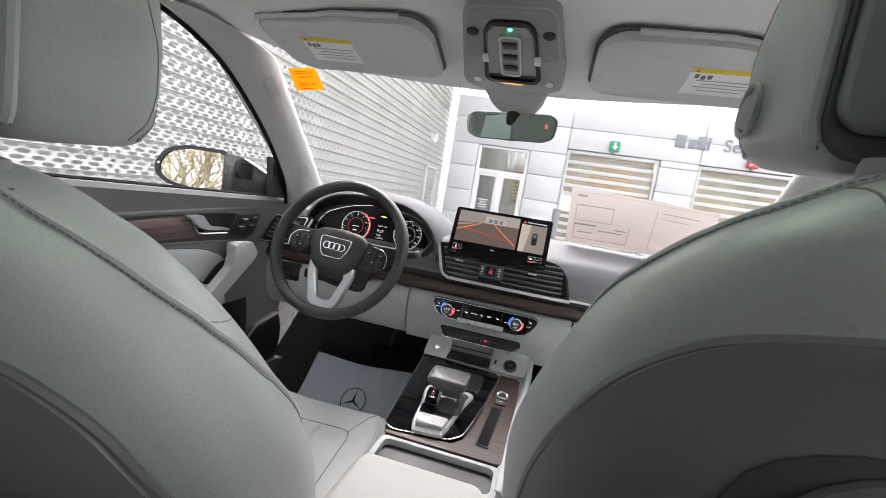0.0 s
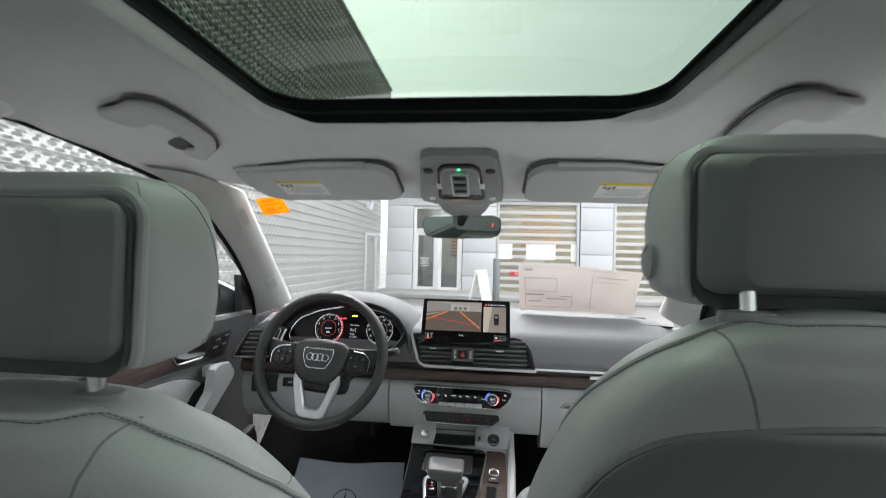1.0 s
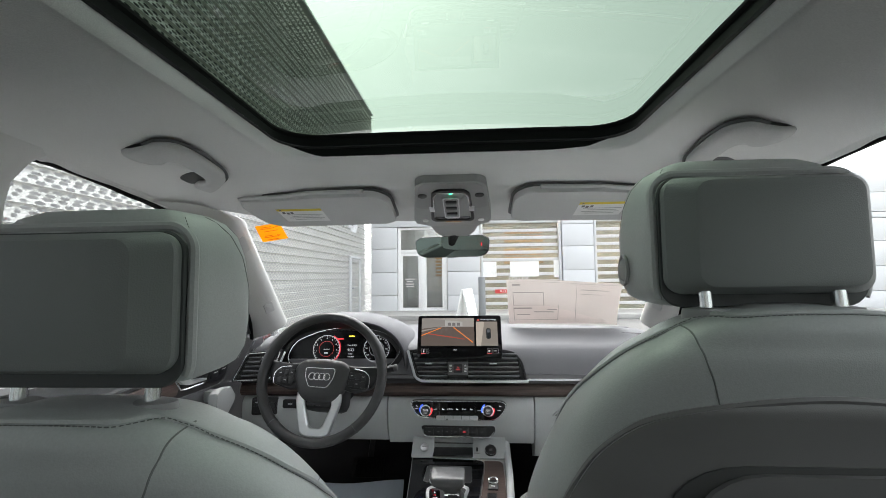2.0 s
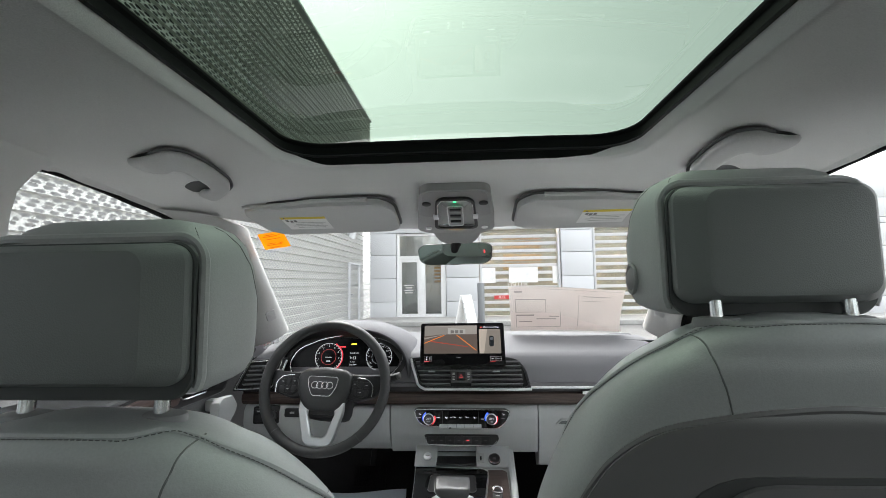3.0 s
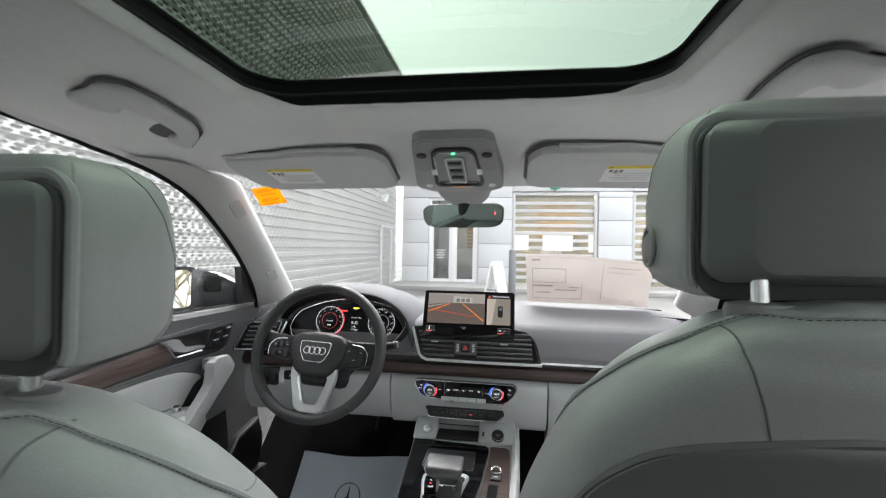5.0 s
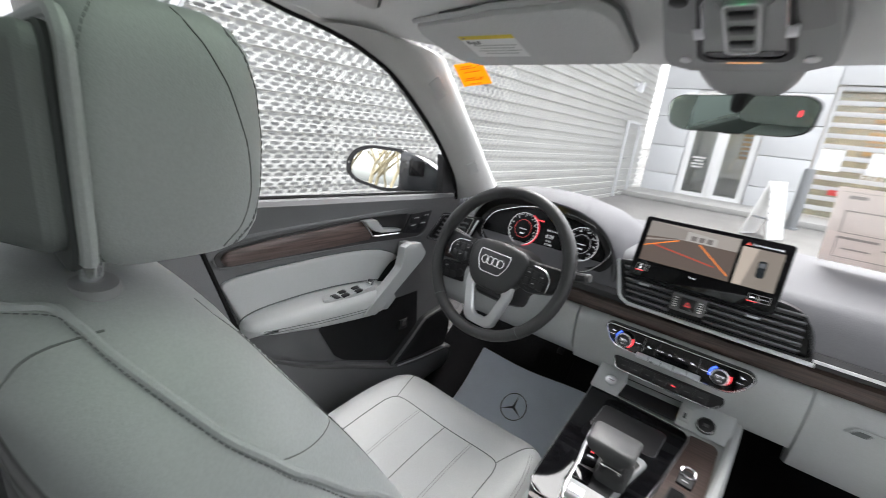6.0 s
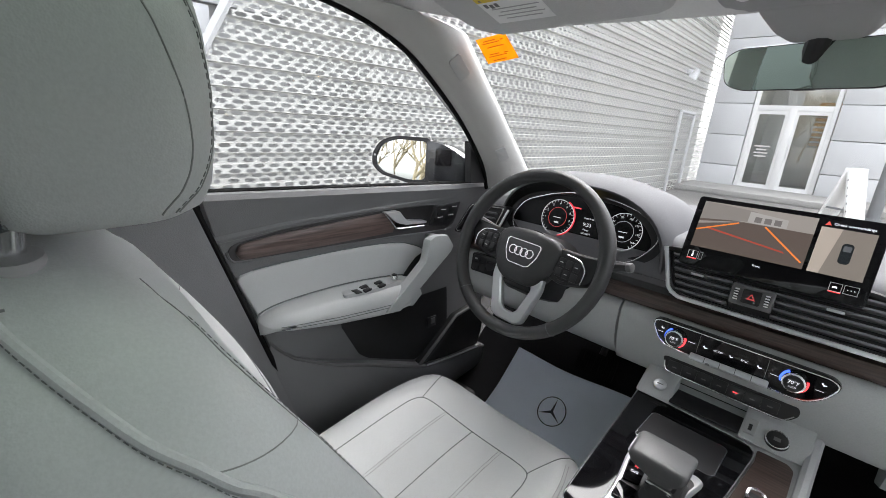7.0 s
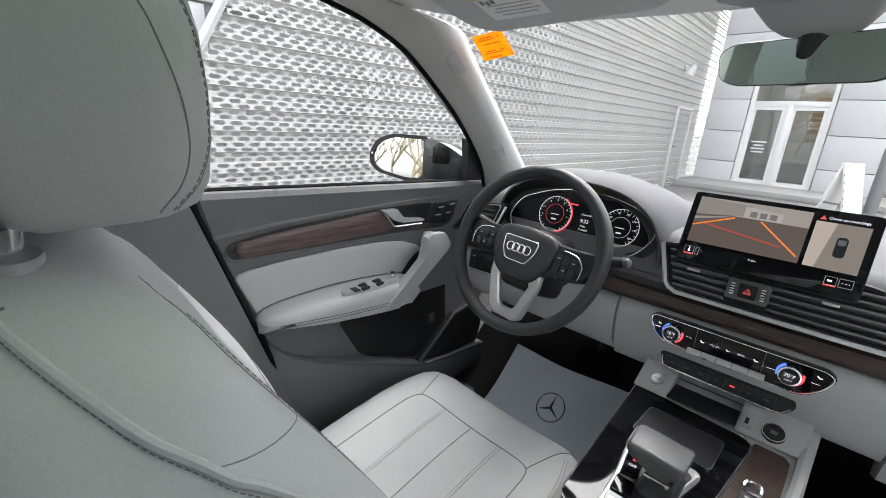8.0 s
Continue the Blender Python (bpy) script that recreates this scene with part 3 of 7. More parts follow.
for x, w, h in ((3.62, 0.28, 0.36), (3.94, 0.20, 0.26), (4.20, 0.22, 0.37), (4.39, 0.06, 0.36)):
    part("plain_bar", box((x, FRONT_Y - 0.27, 3.66 + h / 2), (w, 0.04, h), 0.01), SIGN_GREY, sign)

# bollard and folding board in front of the building
post = thing("bollard", (0.45, 11.0, 0), "grey steel bollard before the service door", "bollard")
part("post", cyl((0.40, 11.0, 0.64), 0.10, 1.28, (0, 0, 1), 24, bevel=0.03), STEEL_POST, post)
part("base_ring", cyl((0.40, 11.0, 0.02), 0.14, 0.04, (0, 0, 1), 24), STEEL_POST, post)

def turned(bm):
    """Turn a piece of the folding board about its own middle."""
    c = Matrix.Translation((-0.02, 9.0, 0))
    return moved(bm, c @ Matrix.Rotation(radians(-32), 4, "Z") @ c.inverted())


board = thing("folding_board", (-0.02, 9.0, 0), "white folding sandwich board standing on the asphalt", "sign board")
for sx in (-1, 1):
    part("board_leaf", turned(box((-0.02 + sx * 0.125, 9.0, 0.5), (0.04, 0.42, 1.02), 0.012, (0, -sx * 13.5, 0))), LABEL_WHITE, board)
    part("foot", turned(box((-0.02 + sx * 0.240, 9.0, 0.02), (0.05, 0.40, 0.04), 0.01)), LABEL_WHITE, board)
part("hinge", turned(box((-0.02, 9.0, 0.98), (0.08, 0.40, 0.05), 0.012)), LABEL_WHITE, board)
part("side_strut", turned(box((-0.02, 8.83, 0.35), (0.32, 0.02, 0.03))), STEEL_POST, board)
for i in range(5):
    part("print_bar", turned(box((0.045 + 0.029 * i, 8.787, 0.82 - 0.12 * i), (0.014, 0.004, 0.03))), LABEL_INK, board)


def bare_tree(x, y, height, seed):
    """A leafless tree: a tapered trunk that forks again and again."""
    rnd = random.Random(seed)
    t = thing("bare_tree", (x, y, 0), "leafless winter tree with pale grey branches", "tree", "bare trees behind")
    trunk, twigs = [], []

    def grow(p, d, length, r, level):
        pts = [p.copy()]
        for i in range(3):
            d = (d + Vector((rnd.uniform(-.16, .16), rnd.uniform(-.16, .16), rnd.uniform(-.04, .1)))).normalized()
            p = p + d * length / 3
            pts.append(p.copy())
        (trunk if level < 1 else twigs).append(tube(pts, [r, r * 0.88, r * 0.78, r * 0.66], 5))
        if level >= 4:
            return
        for k in range(3 if level else 4):
            a = rnd.uniform(0, math.tau)
            side = Vector((math.cos(a), math.sin(a), rnd.uniform(0.2, 0.9)))
            grow(pts[rnd.choice((2, 3, 3))], (d * 0.75 + side * 0.7).normalized(), length * rnd.uniform(0.65, 0.95), r * 0.62, level + 1)

    grow(Vector((x, y, 0)), Vector((0, 0, 1)), height * 0.24, height * 0.014, 0)
    part("trunk", join(*trunk), BARK, t)
    part("crown", join(*twigs), BARK, t)
    return t


first_trees = [bare_tree(*p, 40 + i) for i, p in enumerate(((-7.5, -19, 8), (-5.4, -20, 9), (-3.2, -18.5, 7.5), (-9.6, -20.5, 9)))]
rnd = random.Random(7)
for i in range(13):
    spot = Vector((rnd.uniform(-16, 3), rnd.uniform(-27, -17.5), 0))
    src_tree = first_trees[i % 4]
    copy_thing(src_tree, Matrix.Translation(spot) @ Matrix.Rotation(rnd.uniform(0, math.tau), 4, "Z") @ Matrix.Scale(rnd.uniform(0.8, 1.2), 4))


# ---- the cabin shell ----
def roof_z(x, y):
    mid = table([-2.0, -0.6, -0.1, 0.1, 0.4], [1.50, 1.548, 1.540, 1.508, 1.476], y)
    edge = table([-2.0, -0.4, -0.2, 0.0, 0.2, 0.4], [1.46, 1.507, 1.494, 1.470, 1.457, 1.45], y)
    return lerp(mid, edge, min(1.0, abs(x) / 0.625) ** 4.6)


def shield(x, s):
    """A point of the windscreen: s runs from its top to its foot."""
    e = x / 0.66
    return Vector((x, lerp(0.22, 0.70, s) + 0.17 * (1 - e * e), lerp(1.478, 1.085, s)))


OPEN_X, OPEN_Y0, OPEN_Y1 = 0.324, -0.105, -0.66


def ceiling_sheet():
    n = 8
    inner2 = round_rect(OPEN_X, (OPEN_Y0 - OPEN_Y1) / 2, 0.07, n)
    yc = (OPEN_Y0 + OPEN_Y1) / 2
    inner = [(u, v + yc) for u, v in inner2]
    # subdivide the straight runs so that the sheet can follow the roof
    dense = []
    for i, p in enumerate(inner):
        q = inner[(i + 1) % len(inner)]
        k = max(1, int(math.dist(p, q) / 0.06))
        dense += [(lerp(p[0], q[0], j / k), lerp(p[1], q[1], j / k)) for j in range(k)]
    rings = []
    dense = [(u + 0.010, v) for u, v in dense]
    lip = [(0.0, 0.034), (0.0, 0.004), (0.004, 0.0)]
    for out, up in lip:
        rings.append([(u * (1 + out / OPEN_X), v + (out if v > yc else -out), roof_z(u, v) + up) for u, v in dense])
    for s in (0.06, 0.15, 0.3, 0.45, 0.6, 0.75, 0.88, 1.0):
        ring = []
        for u, v in dense:
            a, b = max(-1.0, min(1.0, (u - 0.010) / OPEN_X)), (v - yc) / ((OPEN_Y0 - OPEN_Y1) / 2)
            if v > yc:
                fy = 0.235 + 0.15 * (1 - (a * 0.59 / 0.66) ** 2)
                ty = lerp(yc, fy, b) if abs(b) > 0.999 or b > 0 else v
                ty = v + (fy - OPEN_Y0) * max(0.0, b) ** 6 if b < 0.999 else fy
            else:
                ty = v - 1.25 * max(0.0, -b) ** 6
            tx = (0.625 - 0.03 * ease(-0.1, 0.25, ty)) * a
            x, y = lerp(u, tx, s), lerp(v, ty, s)
            ring.append((x, y, roof_z(x, y)))
        rings.append(ring)
    return loft(rings, closed=True, cap=False), dense


bm, opening = ceiling_sheet()
ceiling = solid("ceiling", bm, HEADLINER, "light grey woven headliner with a large roof opening", "ceiling", kind="structure", sharp=50, at=(0, 0, 1.5))
roof_skin = thing("roof_panel", (0, -0.7, 1.6), "dark painted metal roof skin over the headliner", "roof", kind="structure")
outer = [(u * 1.0, v, roof_z(u, v) + 0.034) for u, v in opening]
wide = [(u / OPEN_X * 0.66, v + (0.30 * max(0, (v + 0.5) / 0.395) ** 6 if v > -0.5 else -1.25 * max(0, (-v - 0.46) / 0.20) ** 6), 1.56) for u, v in opening]
part("skin", loft([outer, [(lerp(a[0], b[0], .5), lerp(a[1], b[1], .5), 1.605) for a, b in zip(outer, wide)], wide], closed=True, cap=False), CAR_PAINT, roof_skin)
seal = thing("roof_window_frame", (0, -0.7, 1.54), "black rubber seal round the panoramic roof glass", "window frame", kind="structure")


def seal_ring(out, z):
    cy = (OPEN_Y0 + OPEN_Y1) / 2
    return [(u * (1 + out / OPEN_X), v + (out if v > cy else -out), roof_z(u, v) + z) for u, v in opening]


def flank_ring(out, share):
    """A ring part of the way up the opening's flank, which is lined with cloth along the sides."""
    cy = (OPEN_Y0 + OPEN_Y1) / 2
    return [(u * (1 + out / OPEN_X), v + (out if v > cy else -out), roof_z(u, v) + 0.001 + share * 0.019 * ease(0.72, 1.0, abs(u) / OPEN_X)) for u, v in opening]


part("cloth_flank", loft([flank_ring(0.003, -0.15), flank_ring(-0.002, 0.1), flank_ring(-0.006, 1.0)], closed=True, cap=False), HEADLINER, seal, "woven cloth edge of the opening")
part("seal", loft([flank_ring(-0.003, 0.9), flank_ring(-0.008, 1.05), seal_ring(-0.005, 0.036), seal_ring(-0.008, 0.040), seal_ring(-0.008, 0.044), seal_ring(0.02, 0.046)], closed=True, cap=False), RUBBER, seal)
part("seal_rib", loft([seal_ring(-0.007, 0.016), seal_ring(-0.011, 0.018), seal_ring(-0.007, 0.021)], closed=True, cap=False), SATIN_BLACK, seal)
bm = sheet([[(x, y, roof_z(0, y) + 0.047 + 0.012 * (1 - (x / 0.35) ** 2)) for x in np.linspace(-0.35, 0.36, 9)] for y in np.linspace(-0.075, -0.69, 8)])
part("pane", bm, ROOF_GLASS, seal, "green tinted roof glass")

# windscreen with its dark cowl
screen = thing("window_1", (0, 0.7, 1.1), "clear raked windscreen", "window", kind="structure")
bm = sheet([[shield(lerp(-1, 1, i / 24) * lerp(0.60, 0.70, s), s) for i in range(25)] for s in np.linspace(-0.02, 1.06, 10)])
part("pane", bm, CLEAR, screen).visible_shadow = False
part("cowl", tube([shield(x, 1.02) + Vector((0, 0.03, -0.012)) for x in np.linspace(-0.7, 0.7, 17)], 0.022, 8), BLACK, screen)
for x0, x1, z in ((-0.5, 0.12, 0.0), (0.1, 0.62, 0.005)):
    part("wiper", tube([shield(x, 0.985 + z) + Vector((0, 0.03, 0.004)) for x in np.linspace(x0, x1, 8)], 0.007, 6), BLACK, screen)


def side_shell(s, no):
    """Pillars, side glass, sill and rear quarter of one side; s is -1 at the steering side."""
    def P(x, y, z):
        return Vector((s * x, y, z))
    word = "wall_left" if s < 0 else "wall_right"
    w = thing(word, P(0.72, -0.3, 0.4), "pale grey pillar trim with dark lower side wall", "wall", kind="structure")
    rear_edge = smooth_path([P(0.631, -0.06, 1.474), P(0.634, -0.01, 1.467), P(0.637, 0.055, 1.453), P(0.645, 0.148, 1.421), P(0.656, 0.245, 1.365), P(0.675, 0.365, 1.284), P(0.699, 0.487, 1.176), P(0.716, 0.54, 1.10)], 28)
    front_edge = smooth_path([P(0.580, 0.08, 1.478), P(0.578, 0.14, 1.478), P(0.583, 0.21, 1.475), P(0.594, 0.258, 1.470), P(0.604, 0.30, 1.438), P(0.611, 0.370, 1.378), P(0.618, 0.455, 1.303), P(0.634, 0.63, 1.150)], 28)
    rows = []
    for k in range(9):
        t = k / 8
        rows.append([a.lerp(b, t) + P(-0.030 * math.sin(math.pi * t) ** 0.7, -0.016 * math.sin(math.pi * t) ** 0.7, 0) for a, b in zip(rear_edge, front_edge)])
    part("pillar_trim", sheet(rows, 0.03, P(0.62, 1.0, 0.1)), PILLAR, w, "pale fabric-textured windscreen pillar")
    mid = [a.lerp(b, 0.5) for a, b in zip(rear_edge, front_edge)]
    d = (mid[20] - mid[14]).normalized()

    def plate_at(k):
        along = (mid[k + 2] - mid[k - 2]).normalized()
        n_ = (front_edge[k] - rear_edge[k]).cross(along)
        n_ = n_ if n_.x * s < 0 else -n_
        return facing(mid[k] + P(-0.030, -0.016, 0), n_, along)

    part("pillar_plate", on_plane(round_rect(0.015, 0.030, 0.006, 4), plate_at(16), 0.0012, 0.0006, back=0.006), MODULE, w)
    part("pillar_plate", on_plane(round_rect(0.015, 0.022, 0.005, 4), plate_at(25), 0.0012, 0.0006, back=0.006), MODULE, w)
    part("window_seal", tube([p + P(0.004, -0.001, 0) for p in rear_edge], 0.0065, 6), RUBBER, w)
    part("roof_seal", tube(smooth_path([P(0.633, -0.06, 1.474), P(0.632, -0.10, 1.477), P(0.630, -0.164, 1.487), P(0.629, -0.224, 1.494), P(0.628, -0.275, 1.498), P(0.640, -0.30, 1.50)], 26), 0.0055, 6), RUBBER, w)
    # trim between headliner and seal
    part("roof_rail", sheet([[P(0.60, y, roof_z(0.60, y) + 0.006), P(0.626, y, roof_z(0.625, y) - 0.004), P(0.645, y, roof_z(0.625, y) + 0.01), P(0.66, y, 1.54)] for y in np.linspace(0.12, -1.9, 16)]), HEADLINER, w)
    # centre pillar
    rows = []
    for z in (1.52, 1.51, 1.50, 1.49, 1.48, 1.47, 1.455, 1.44, 1.42, 1.39, 1.36, 1.3, 1.2, 1.12):
        x = table([1.12, 1.36, 1.42, 1.47, 1.49, 1.52], [0.715, 0.658, 0.645, 0.633, 0.626, 0.61], z)
        f = table([1.12, 1.36, 1.42, 1.455, 1.487, 1.50, 1.52], [-0.30, -0.312, -0.319, -0.319, -0.303, -0.29, -0.26], z)
        rows.append([P(x + 0.03, f + 0.012, z), P(x - 0.005, f, z), P(x - 0.018, f - 0.03, z), P(x - 0.018, f - 0.11, z), P(x + 0.02, f - 0.13, z)])
    part("centre_pillar", sheet(rows), HEADLINER, w)
    rows = []
    for z in np.linspace(1.125, 0.36, 8):
        f = table([0.36, 1.125], [-0.010, -0.263], z)
        rows.append([P(0.78, f + 0.0, z), P(0.722, f - 0.004, z), P(0.715, f - 0.03, z), P(0.715, f - 0.25, z), P(0.75, f - 0.3, z)])
    part("pillar_base", sheet(rows), DOOR_DARK, w, "dark grey lower pillar cover")
    part("door_gap_seal", tube([P(0.735, table([0.36, 1.125], [-0.006, -0.262], z), z) for z in np.linspace(1.12, 0.36, 8)], 0.0075, 6), RUBBER, w)
    # rear quarter and tail, plain
    part("rear_panel", box(P(0.74, -1.25, 0.74), (0.06, 1.62, 0.78), 0.02), DOOR_DARK, w)
    part("rear_pillar", box(P(0.66, -1.62, 1.32), (0.06, 0.3, 0.46), 0.02), PILLAR, w)
    part("outer_skin", box(P(0.83, 0.0, 0.70), (0.03, 1.9, 0.82), 0.01), CAR_PAINT, w)
    part("sill", box(P(0.70, 0.1, 0.36), (0.14, 1.5, 0.12), 0.03), BLACK, w)
    g = thing("window_%d" % no, P(0.69, 0.0, 1.12), "clear side door glass", "window", kind="structure")
    bm = sheet([[P(table([1.10, 1.40, 1.50], [0.742, 0.672, 0.640], z), y, z) for y in np.linspace(-0.36, table([1.10, 1.176, 1.284, 1.365, 1.421, 1.453, 1.474, 1.5], [0.56, 0.51, 0.39, 0.27, 0.17, 0.08, 0.0, -0.1], z), 10)] for z in np.linspace(1.10, 1.50, 7)])
    part("pane", bm, CLEAR, g).visible_shadow = False
    bm = sheet([[P(table([1.10, 1.40, 1.50], [0.742, 0.672, 0.640], z), y, z) for y in np.linspace(-0.47, -1.48, 5)] for z in np.linspace(1.10, 1.50, 4)])
    part("rear_pane", bm, PRIVACY, g, "green tinted rear door glass")


side_shell(-1, 2)
side_shell(1, 3)

tail = thing("wall_rear", (0, -2.1, 0.4), "plain dark tailgate lining with a rear window", "wall", kind="structure")
part("tailgate", box((0, -2.06, 0.75), (1.5, 0.06, 0.8), 0.02), DOOR_DARK, tail)
bm = sheet([[(x, lerp(-2.0, -1.8, t), lerp(1.12, 1.47, t)) for x in np.linspace(-0.62, 0.62, 5)] for t in np.linspace(0, 1, 4)])
part("pane", bm, PRIVACY, tail)
for sx in (-1, 1):
    part("tail_pillar", tube([(sx * 0.70, -2.02, 1.1), (sx * 0.62, -1.78, 1.47)], 0.05, 6), PILLAR, tail)

# floor pan: level under the seats, rising to the pedals
rows = [[(x, y, z) for x in np.linspace(-0.78, 0.78, 13)] for y, z in ((-2.05, 0.40), (-0.9, 0.36), (0.25, 0.36), (0.42, 0.375), (0.58, 0.46), (0.80, 0.66), (0.98, 0.92), (1.0, 1.06))]
solid("floor", sheet(rows, 0.03, (0, 0, -1)), CARPET, "black looped carpet in the footwells", "floor", kind="structure", at=(0, 0, 0.34))


# ---- seats ----
LEATHER_SEAM = node_material("leather_seam_shadow", (0.25, 0.255, 0.25), 0.8)
GROOVE = node_material("dark_groove", (0.09, 0.094, 0.094), 0.7)
BUTTON = node_material("grey_button_plastic", (0.36, 0.355, 0.36), 0.5, vary=0.05)
HALF_W = ([-0.60, -0.45, -0.30, -0.21, -0.126, -0.09, -0.065, -0.045, -0.027, -0.014, -0.006, 0.0, 0.006], [0.237, 0.258, 0.275, 0.2575, 0.226, 0.204, 0.185, 0.164, 0.140, 0.119, 0.098, 0.072, 0.030])
HALF_T = ([-0.60, -0.45, -0.30, -0.20, -0.12, -0.05, -0.02, -0.006, 0.0, 0.006], [0.134, 0.1165, 0.0995, 0.104, 0.089, 0.083, 0.0755, 0.057, 0.044, 0.022])
MID_Y = ([-0.60, -0.45, -0.30, -0.20, -0.12, -0.05, -0.02, 0.0], [0.2355, 0.175, 0.1256, 0.0685, 0.0394, 0.0148, 0.0014, -0.010])
POW = 3.0


def profile(values, z):
    """A seat profile at a height, rounded off between its entries."""
    h = max(0.0, min(0.011, -z / 3))
    return sum(table(*values, z + h * k) for k in range(-3, 4)) / 7


def back_y(x, z, front, p=POW):
    """The backrest's rear or front face over x and z, from the middle of the head posts' foot."""
    w, t, c = profile(HALF_W, z), profile(HALF_T, z), profile(MID_Y, z)
    e = min(1.0, abs(x) / w)
    n = t * max(0.0, 1 - e ** p) ** (1 / p)
    if front:
        return c + n + (0.022 + 0.013 * math.exp(-((z + 0.26) / 0.12) ** 2)) * math.exp(-((e - 0.80) / 0.17) ** 2) * ease(0.02, -0.16, z)
    return c - n


def backrest_ring(z, n=56):
    w = profile(HALF_W, z)
    xs = [w * math.sin(math.pi / 2 * (2 * i / n - 1)) for i in range(n + 1)]
    return [(x, back_y(x, z, True), z) for x in xs] + [(x, back_y(x, z, False), z) for x in xs[-2:0:-1]]


def seat(cx, cy, cz, head, posts, cushion_at, label):
    """head, posts: how far the head restraint and its posts stand from the backrest's middle; cushion_at: the cushion's own place."""
    o = Vector((cx, cy, cz))
    st = thing("car_seat", (cx, cy + 0.25, 0.372), label, "seat", "front seats")

    def put(name, bm, m_, parent=st, lab="", sharp=40):
        return part(name, moved(bm, Matrix.Translation(o)), m_, parent, lab, sharp)

    zs = list(np.linspace(-0.60, -0.14, 24)) + list(np.linspace(-0.134, -0.03, 20)) + [-0.025, -0.02, -0.016, -0.012, -0.009, -0.006, -0.004, -0.002, 0.0, 0.0015, 0.003, 0.0042, 0.005, 0.0056, 0.006]
    back = put("backrest", loft([backrest_ring(z) for z in zs]), LEATHER, lab="grey leather backrest", sharp=60)

    # hard rear shell that wraps round to the sides
    TOP_Z = -0.083
    RIM = ([-0.56, -0.4, -0.3, -0.235, -0.2, -0.165, -0.15, -0.13, -0.115, -0.105, -0.093, -0.087, -0.084, TOP_Z], [-16, -24, -27, -27, -28, -31, -34, -40, -46, -52, -69, -80, -87, -90])

    def girth(z, deg, lift=0.0):
        a = radians(deg)
        c, s_ = math.cos(a), math.sin(a)
        w, t = profile(HALF_W, z) + lift, profile(HALF_T, z) + lift
        return Vector((w * math.copysign(abs(c) ** (2 / POW), c), profile(MID_Y, z) + t * math.copysign(abs(s_) ** (2 / POW), s_), z))

    def rim_deg(z):
        reach = min(0.012, max(0.0, TOP_Z - z))
        return sum(table(*RIM, z + reach * k / 4) for k in range(-4, 5)) / 9

    rows = []
    for z in list(np.linspace(-0.56, -0.2, 13)) + [-0.187, -0.174, -0.161, -0.149, -0.138, -0.128, -0.119, -0.111, -0.104, -0.098, -0.093, -0.089, -0.086, -0.0842, -0.0834]:
        lim = rim_deg(z)
        row = []
        for e in np.linspace(-1, 1, 41):
            half_deg = lerp(-90, lim, abs(e))
            edge = 1 - abs(e) ** 14
            top = ease(TOP_Z, -0.100, z)
            p = girth(z, half_deg, 0.0075 * min(edge * 2.5, 1) * top ** 0.5 - 0.0005)
            row.append(Vector((math.copysign(p.x, e) if abs(e) > 1e-6 else 0.0, p.y, p.z)))
        rows.append(row)
    shell = put("rear_shell", sheet(rows), SEAT_SHELL, lab="dark grey moulded seat back shell", sharp=60)
    edge = [girth(z, rim_deg(z), 0.001) for z in list(np.linspace(-0.56, -0.2, 24)) + list(np.linspace(-0.19, -0.092, 24)) + list(np.linspace(-0.091, -0.0831, 12))]
    edge = edge + [Vector((-p.x, p.y, p.z)) for p in edge[::-1]]
    put("rim", tube(edge, 0.0038, 6), SEAT_SHELL, shell)
    # dark sheet as shade in the pocket's mouth, and the stiff flap before it
    for nm, z0, half_w, lift, m_, lab in (("pocket_mouth_shade", -0.151, 0.146, 0.0095, MODULE_DARK, "dark sheet for the shade in the map pocket's mouth"), ("map_pocket", -0.1575, 0.122, 0.0165, SEAT_SHELL, "grey map pocket flap")):
        rows = []
        for z in [z0 - k for k in (0.0, 0.003, 0.009, 0.019, 0.034, 0.055, 0.11, 0.2, 0.3)]:
            k = math.sqrt(max(0.0, 1 - max(0.0, 1 - (z0 - z) / 0.055) ** 2.2))
            xs = [half_w * lerp(0.5, 1.0, k) * e for e in np.linspace(-1, 1, 15)]
            rows.append([Vector((x, profile(MID_Y, z) - (profile(HALF_T, z) + lift) * (1 - (abs(x) / (profile(HALF_W, z) + lift)) ** POW) ** (1 / POW), z)) for x in xs])
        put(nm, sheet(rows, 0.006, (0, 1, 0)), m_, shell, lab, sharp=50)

    # seams with their stitches
    def skin(z, off, lift=0.0):
        """A point of the backrest's side: off counts forward from its middle."""
        w, t, c = profile(HALF_W, z), profile(HALF_T, z), profile(MID_Y, z)
        e = max(0.0, 1 - min(1.0, abs(off) / t) ** POW) ** (1 / POW)
        x = w * e
        y = back_y(x, z, True) if off > 0 else back_y(x, z, False)
        return Vector((x + lift * e, y + lift * math.copysign(1 - e, off) * 2, z))

    def rear(x, z, lift=0.0):
        return Vector((x, back_y(x, z, False) - lift, z))

    def front(x, z, lift=0.0):
        return Vector((x + lift, back_y(x, z, True) + lift, z))

    TOP = ((0, 0.0005), (0.030, 0.0003), (0.058, -0.0012), (0.075, -0.0028))
    WELT = ((-0.004, -0.27), (-0.010, -0.18), (-0.016, -0.13), (-0.026, -0.09), (-0.041, 0.0), (-0.058, 0.06), (-0.080, 0.16), (-0.100, 0.29), (-0.116, 0.365), (-0.129, 0.445), (-0.166, 0.575), (-0.19, 0.66), (-0.25, 0.75), (-0.34, 0.82), (-0.42, 0.85))
    WELT = [(z, q * profile(HALF_T, z)) for z, q in WELT]
